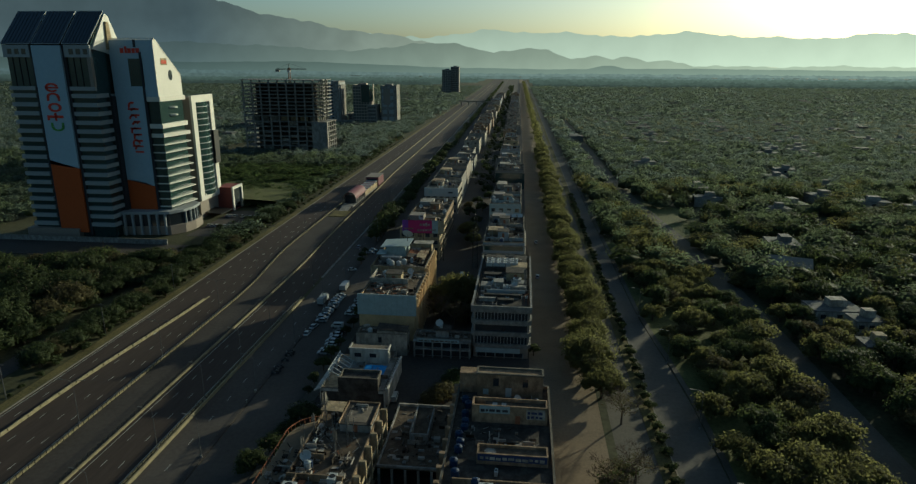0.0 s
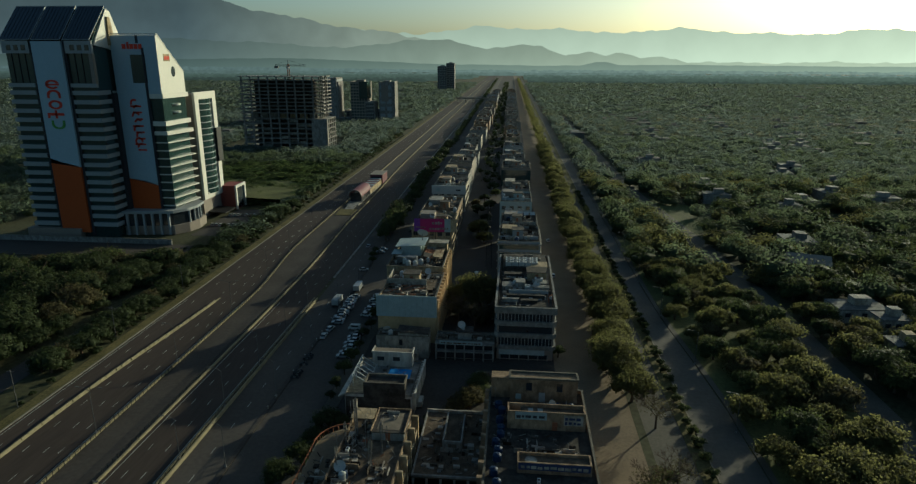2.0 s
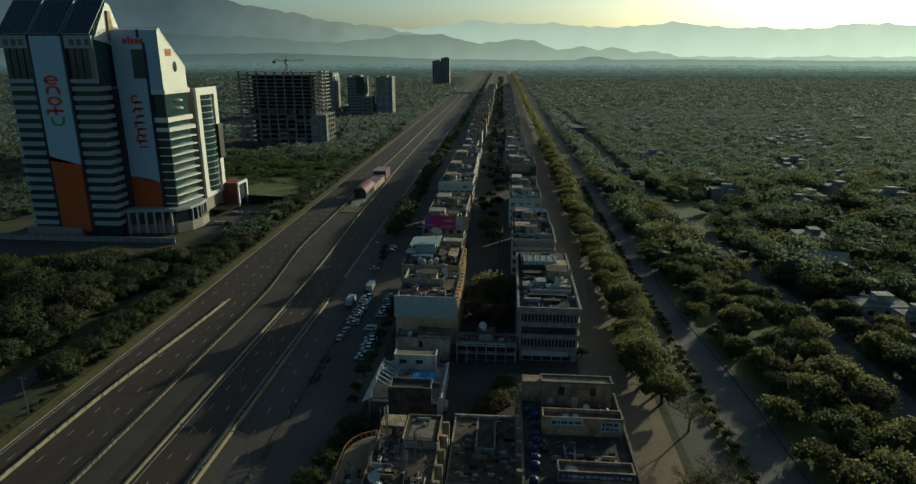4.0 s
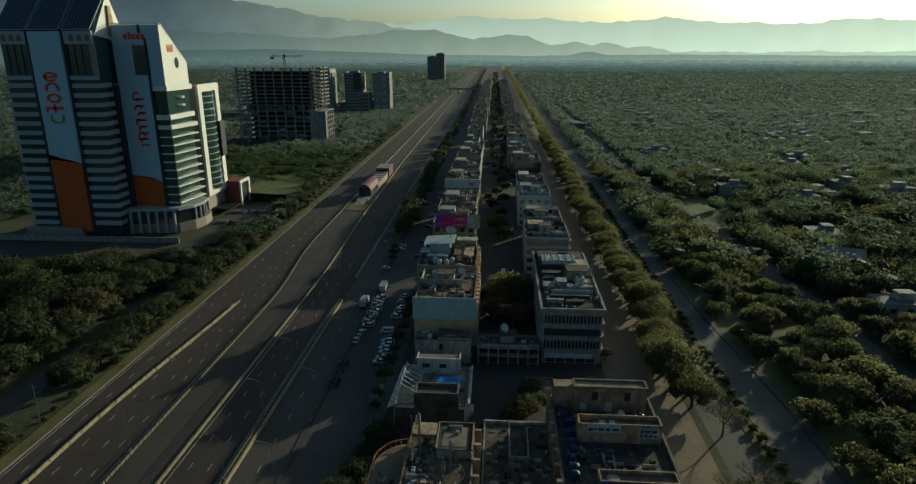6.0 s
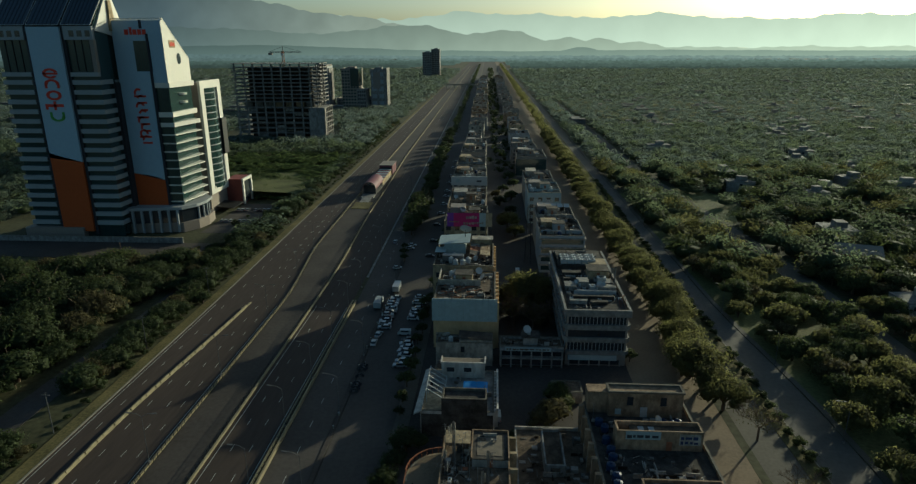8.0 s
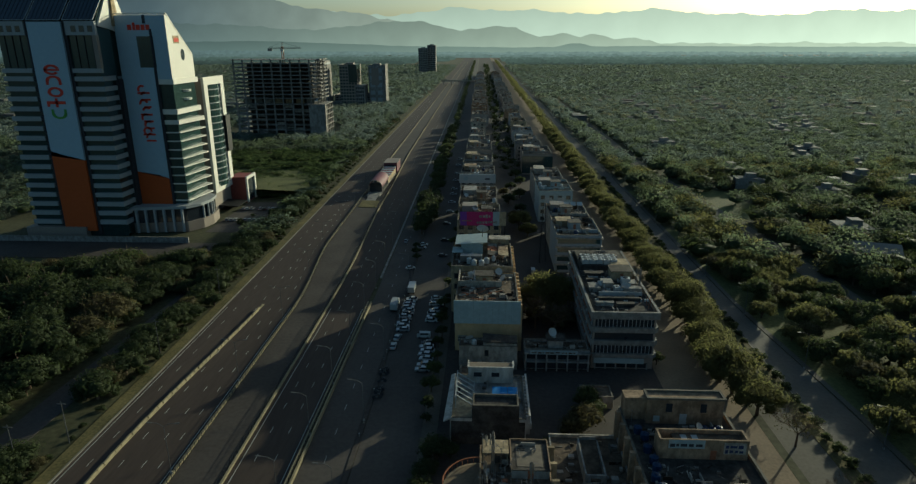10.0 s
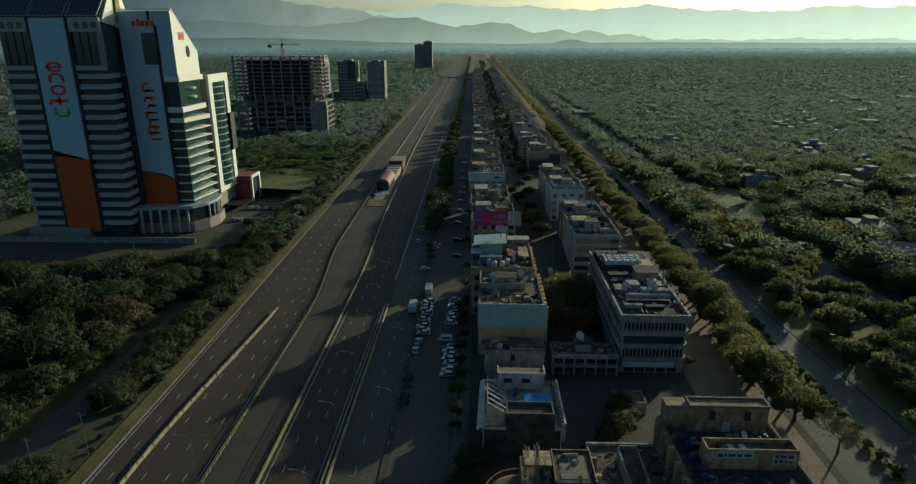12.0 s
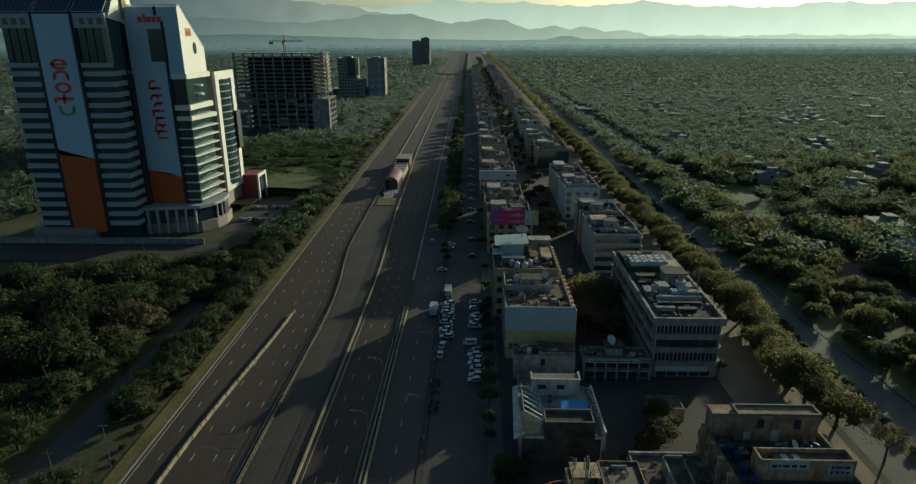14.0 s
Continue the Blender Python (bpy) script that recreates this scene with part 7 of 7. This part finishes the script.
# ---- woods and houses further off ----
def low_crown(rng, lobes, leaves, size):
    vs, fs, n = [], [], 0
    for k in range(lobes):
        a, r = rng.uniform(0, 6.28), (0.2 if lobes > 1 else 0)
        s = rng.uniform(0.2, 0.26) if lobes < 3 else rng.uniform(0.24, 0.3)
        v = BALL_V * (1 + rng.normal(0, 0.2, (len(BALL_V), 1))) * [s, s, s * 0.8] + [r * math.cos(a), r * math.sin(a), 0.36 + rng.uniform(-0.1, 0.1)]
        vs.append(v), fs.append(BALL_F + n)
        n += len(v)
    d = rng.normal(size=(leaves, 3))
    d /= np.linalg.norm(d, axis=1)[:, None]
    d[:, 2] = np.where(d[:, 2] < -0.3, -d[:, 2], d[:, 2])
    lump = 1 + 0.16 * np.sin(d[:, :1] * 5 + rng.uniform(0, 6)) * np.sin(d[:, 1:2] * 5 + rng.uniform(0, 6))
    at = d * [0.5, 0.5, 0.4] * lump * rng.uniform(0.55, 1.08, (leaves, 1)) + [0, 0, 0.45]
    vs.append(leaf_sprays(rng, at, d, size)), fs.append(n + np.arange(3 * leaves).reshape(-1, 3))
    return np.concatenate(vs), np.concatenate(fs)


def woods(name, places, width, height, leaf, label, seed, lobes=1, leaves=70, size=0.07):
    rng = np.random.default_rng(seed)
    forms = [low_crown(rng, lobes, leaves, size) for _ in range(6)]
    vs, fs, n = [], [], 0
    for x, y in places:
        v, f = forms[rng.integers(0, 6)]
        a, w, h = rng.uniform(0, 6.28), width * rng.uniform(0.55, 1.45), height * rng.uniform(0.7, 1.25)
        c, s = math.cos(a), math.sin(a)
        vs.append(np.stack([x + w * (v[:, 0] * c - v[:, 1] * s), y + w * (v[:, 0] * s + v[:, 1] * c), ground_z(x, y) - 0.1 + h * v[:, 2]], 1))
        fs.append(f + n)
        n += len(v)
    return tagged(part(name, raw_mesh(name, np.concatenate(vs), np.concatenate(fs), leaf), leaf), label, "woods", "", "stuff")


HOMES = []
rh = np.random.default_rng(34)


def house(x, y, w, d, h, wall, roof, label, turn=0.0, pitched=False):
    b = thing("house", x, y, GZ, label, "house", "houses among the trees")
    b.matrix_basis = pose(x, y, GZ, 0, 0, turn)
    part("wall", box(-w / 2, w / 2, -d / 2, d / 2, 0, h), wall, b)
    if pitched:
        part("roof", Geo().prism([(-w / 2 - 0.5, -d / 2 - 0.6, h), (-w / 2 - 0.5, d / 2 + 0.6, h), (-w / 2 - 0.5, 0, h + d * 0.3)][::-1], (w + 1, 0, 0)), roof, b)
    else:
        part("roof", box(-w / 2 - 0.1, w / 2 + 0.1, -d / 2 - 0.1, d / 2 + 0.1, h, h + 0.3), roof, b)
        part("roof_room", box(-w * 0.1, w * 0.25, -d * 0.1, d * 0.3, h + 0.25, h + 2.6), wall, b)
    for k in range(3 if y < 300 else 1):
        xx = -w / 2 + w * (k + 0.5) / (3 if y < 300 else 1)
        part("window", box(xx - 0.8, xx + 0.8, -d / 2 - 0.06, -d / 2, h - 2.2, h - 0.9), GLASS, b)
    HOMES.append((x, y, max(w, d) / 2 + 3))


house(101, 176, 15, 9, 4.2, WHITEWASH, HOUSE_ROOF, "low pale house with a broad flat roof", 4)
house(107, 168, 9, 7, 4.0, WHITEWASH, HOUSE_ROOF, "low pale house with a broad flat roof", 4)
house(104, 218, 14, 9, 5.2, RED_CLAD, BROWN_CLAD, "dark reddish house with a pitched roof", -18, True)
house(101, 150, 8, 7, 3.8, CREAM, HOUSE_ROOF, "small cream house between trees", 0)
for k in range(80):
    y = 230 + 620 * rh.random() ** 0.8
    x = rh.uniform(95, 60 + 0.85 * y)
    if any((x - a) ** 2 + (y - b_) ** 2 < 18 ** 2 for a, b_, _ in HOMES):
        continue
    house(x, y, rh.uniform(9, 18), rh.uniform(8, 14), rh.choice([3.4, 4.6, 5.4]), HOUSE_WALL, HOUSE_ROOF, "flat-roofed dusty house half hidden by trees", rh.uniform(-12, 12))


def free(x, y, extra=0.0):
    return all((x - a) ** 2 + (y - b_) ** 2 > (r + extra) ** 2 for a, b_, r in HOMES)


def mid_keep_right(x, y):
    return park_keep(x, y) and free(x, y) and x < 60 + 0.86 * y


def mid_keep_left(x, y):
    if x > -121 + drift(y) or x < -70 - 0.84 * y:
        return False
    if y < 330 and x > -260 and x < -136:
        return False
    if -215 < x < -128 and 322 < y < 440:
        return False
    if -268 < x < -160 and 515 < y < 590:
        return False
    if -255 < x < -160 and 780 < y < 845:
        return False
    return True


rm = np.random.default_rng(35)
spots = [p for p in spots[255:] if free(*p)] + scatter((40, 900, 262, 900), 7.3, rm, mid_keep_right)
rm.shuffle(spots)
close = [p for p in spots if p[1] < 400 and p[0] < 330]
thin = [p for p in close if (p[0] * 7.3 + p[1] * 3.1) % 1 < 0.6]
middle = [p for p in spots if p[1] < 620 and not (p[1] < 400 and p[0] < 330)]
close = thin
spots = [p for p in spots if p[1] >= 620]
n1 = len(close)
woods("wood_park", close[: n1 * 4 // 10], 14, 10.5, LEAF_FAR_GREEN, "rounded green trees of the wooded park", 51, 3, 280, 0.038)
woods("wood_park_dark", close[n1 * 4 // 10 : n1 * 7 // 10], 12, 9.5, LEAF_MID, "dense dark trees of the wooded park", 52, 4, 260, 0.038)
woods("wood_park_olive", close[n1 * 7 // 10 :], 12, 9, LEAF_OLIVE, "olive trees of the wooded park", 53, 2, 280, 0.038)
n1 = len(middle)
woods("wood_houses", middle[: n1 * 5 // 10], 10.5, 7.6, LEAF_HAZED_GREEN, "green wood with houses between", 54, 1, 100, 0.06)
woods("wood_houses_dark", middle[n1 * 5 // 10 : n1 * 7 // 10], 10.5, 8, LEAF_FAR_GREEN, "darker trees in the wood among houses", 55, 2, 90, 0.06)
woods("wood_houses_dusty", middle[n1 * 7 // 10 :], 10, 7, LEAF_HAZED, "haze-pale trees in the wood among houses", 56, 1, 100, 0.06)
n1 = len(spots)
woods("wood_east", spots[: n1 * 5 // 10], 10.5, 7.6, LEAF_HAZED, "dense haze-pale wood with houses between", 41)
woods("wood_east_green", spots[n1 * 5 // 10 : n1 * 8 // 10], 10, 7.4, LEAF_HAZED_GREEN, "green trees mixed into the wood", 42)
woods("wood_east_olive", spots[n1 * 8 // 10 :], 10, 7, LEAF_HAZED_OLIVE, "olive trees mixed into the wood", 43)
spots = scatter((-900, -118, 235, 900), 8.8, rm, mid_keep_left)
rm.shuffle(spots)
near_w = [p for p in spots if p[1] < 480]
spots = [p for p in spots if p[1] >= 480]
woods("wood_tower", near_w[::2], 11, 8, LEAF_FAR_GREEN, "dense green wood round the towers", 57, 2, 140, 0.05)
woods("wood_tower_light", near_w[1::2], 10.5, 7, LEAF_HAZED_GREEN, "lighter green trees round the towers", 58, 1, 140, 0.05)
n1 = len(spots)
woods("wood_west", spots[: n1 * 6 // 10], 10.5, 7.5, LEAF_HAZED, "dense haze-pale wood beyond the towers", 44)
woods("wood_west_green", spots[n1 * 6 // 10 :], 10, 7, LEAF_HAZED_GREEN, "green trees and scrub in the wood", 45)
spots = scatter((-215, -128, 326, 440), 6.2, rm, lambda x, y: x < -124 and math.sin(x * 0.21 + y * 0.1) + math.sin(y * 0.23) > -1.1)
woods("scrub_field", spots, 10, 4.6, LEAF_SCRUB, "low dense green scrub in a field", 50, 3, 150, 0.05)
row = [(x + drift(y) + rm.uniform(-1.5, 1.5), y) for y in np.arange(560, 2600, 5.5) for x in (22.5,)]
woods("avenue_trees_far", row, 9.5, 10, LEAF_OLIVE, "olive avenue trees going into the distance", 46)
row = [(x + drift(y) + rm.uniform(-1.5, 1.5), y) for y in np.arange(555, 2600, 9.0) for x in (-60.0,)]
row += [(-20 + drift(y) + rm.uniform(-7, 7), y) for y in np.arange(380, 2200, 9.0)]
woods("street_trees_far", row, 7, 7.5, LEAF_DARK, "dark street trees going into the distance", 47)


def far_keep(x, y):
    return not (-116 < x - drift(y) < 44) and abs(x + 20) < 90 + 0.86 * y and not (-215 < x < -150 and 1570 < y < 1650)


spots = scatter((-1800, 1900, 900, 2090), 14.5, rm, far_keep)
rm.shuffle(spots)
n1 = len(spots)
woods("far_wood", spots[: n1 // 2], 18, 8, LEAF_HAZED, "far dark wooded plain", 48, 0, 34, 0.12)
woods("far_wood_green", spots[n1 // 2 :], 17, 9, LEAF_HAZED_GREEN, "far green wooded plain", 49, 0, 34, 0.12)
# distant houses, too many to count
rd = np.random.default_rng(36)
g = Geo()
for k in range(330):
    y = 560 + 1300 * rd.random() ** 1.2
    x = rd.uniform(-0.8 * y - 40, 0.86 * y + 60)
    if -190 < x - drift(y) < 52 or (-262 < x < -140 and (510 < y < 590 or 780 < y < 845 or 1570 < y < 1650)):
        continue
    if x < -100 and rd.random() < 0.35:
        continue
    s = 1.0 + y / 2200
    w, d, h = rd.uniform(6, 12) * s, rd.uniform(6, 10) * s, rd.uniform(5.0, 7)
    g.box(x, x + w, y, y + d, GZ - 0.1, h)
tagged(part("distant_houses", g, HOUSE_ROOF), "many pale flat-roofed houses among distant trees", "houses", "", "stuff")
# loose rubbish bins, carts and barriers on the streets
for k in range(10):
    y = 104 + 9 * k + rp.uniform(-3, 3)
    bx = thing("bollard", -59.9, y, 0.15, "short pale concrete bollard on the median", "bollard", "bollards on the median")
    part("post", Geo().cyl(0, 0, 0, 0.7, 0.16, 0.13, 8), KERB, bx)
    part("cap", Geo().cyl(0, 0, 0.7, 0.78, 0.18, 0.12, 8), PAINT, bx)

for p in PROTOS:
    discard(p)
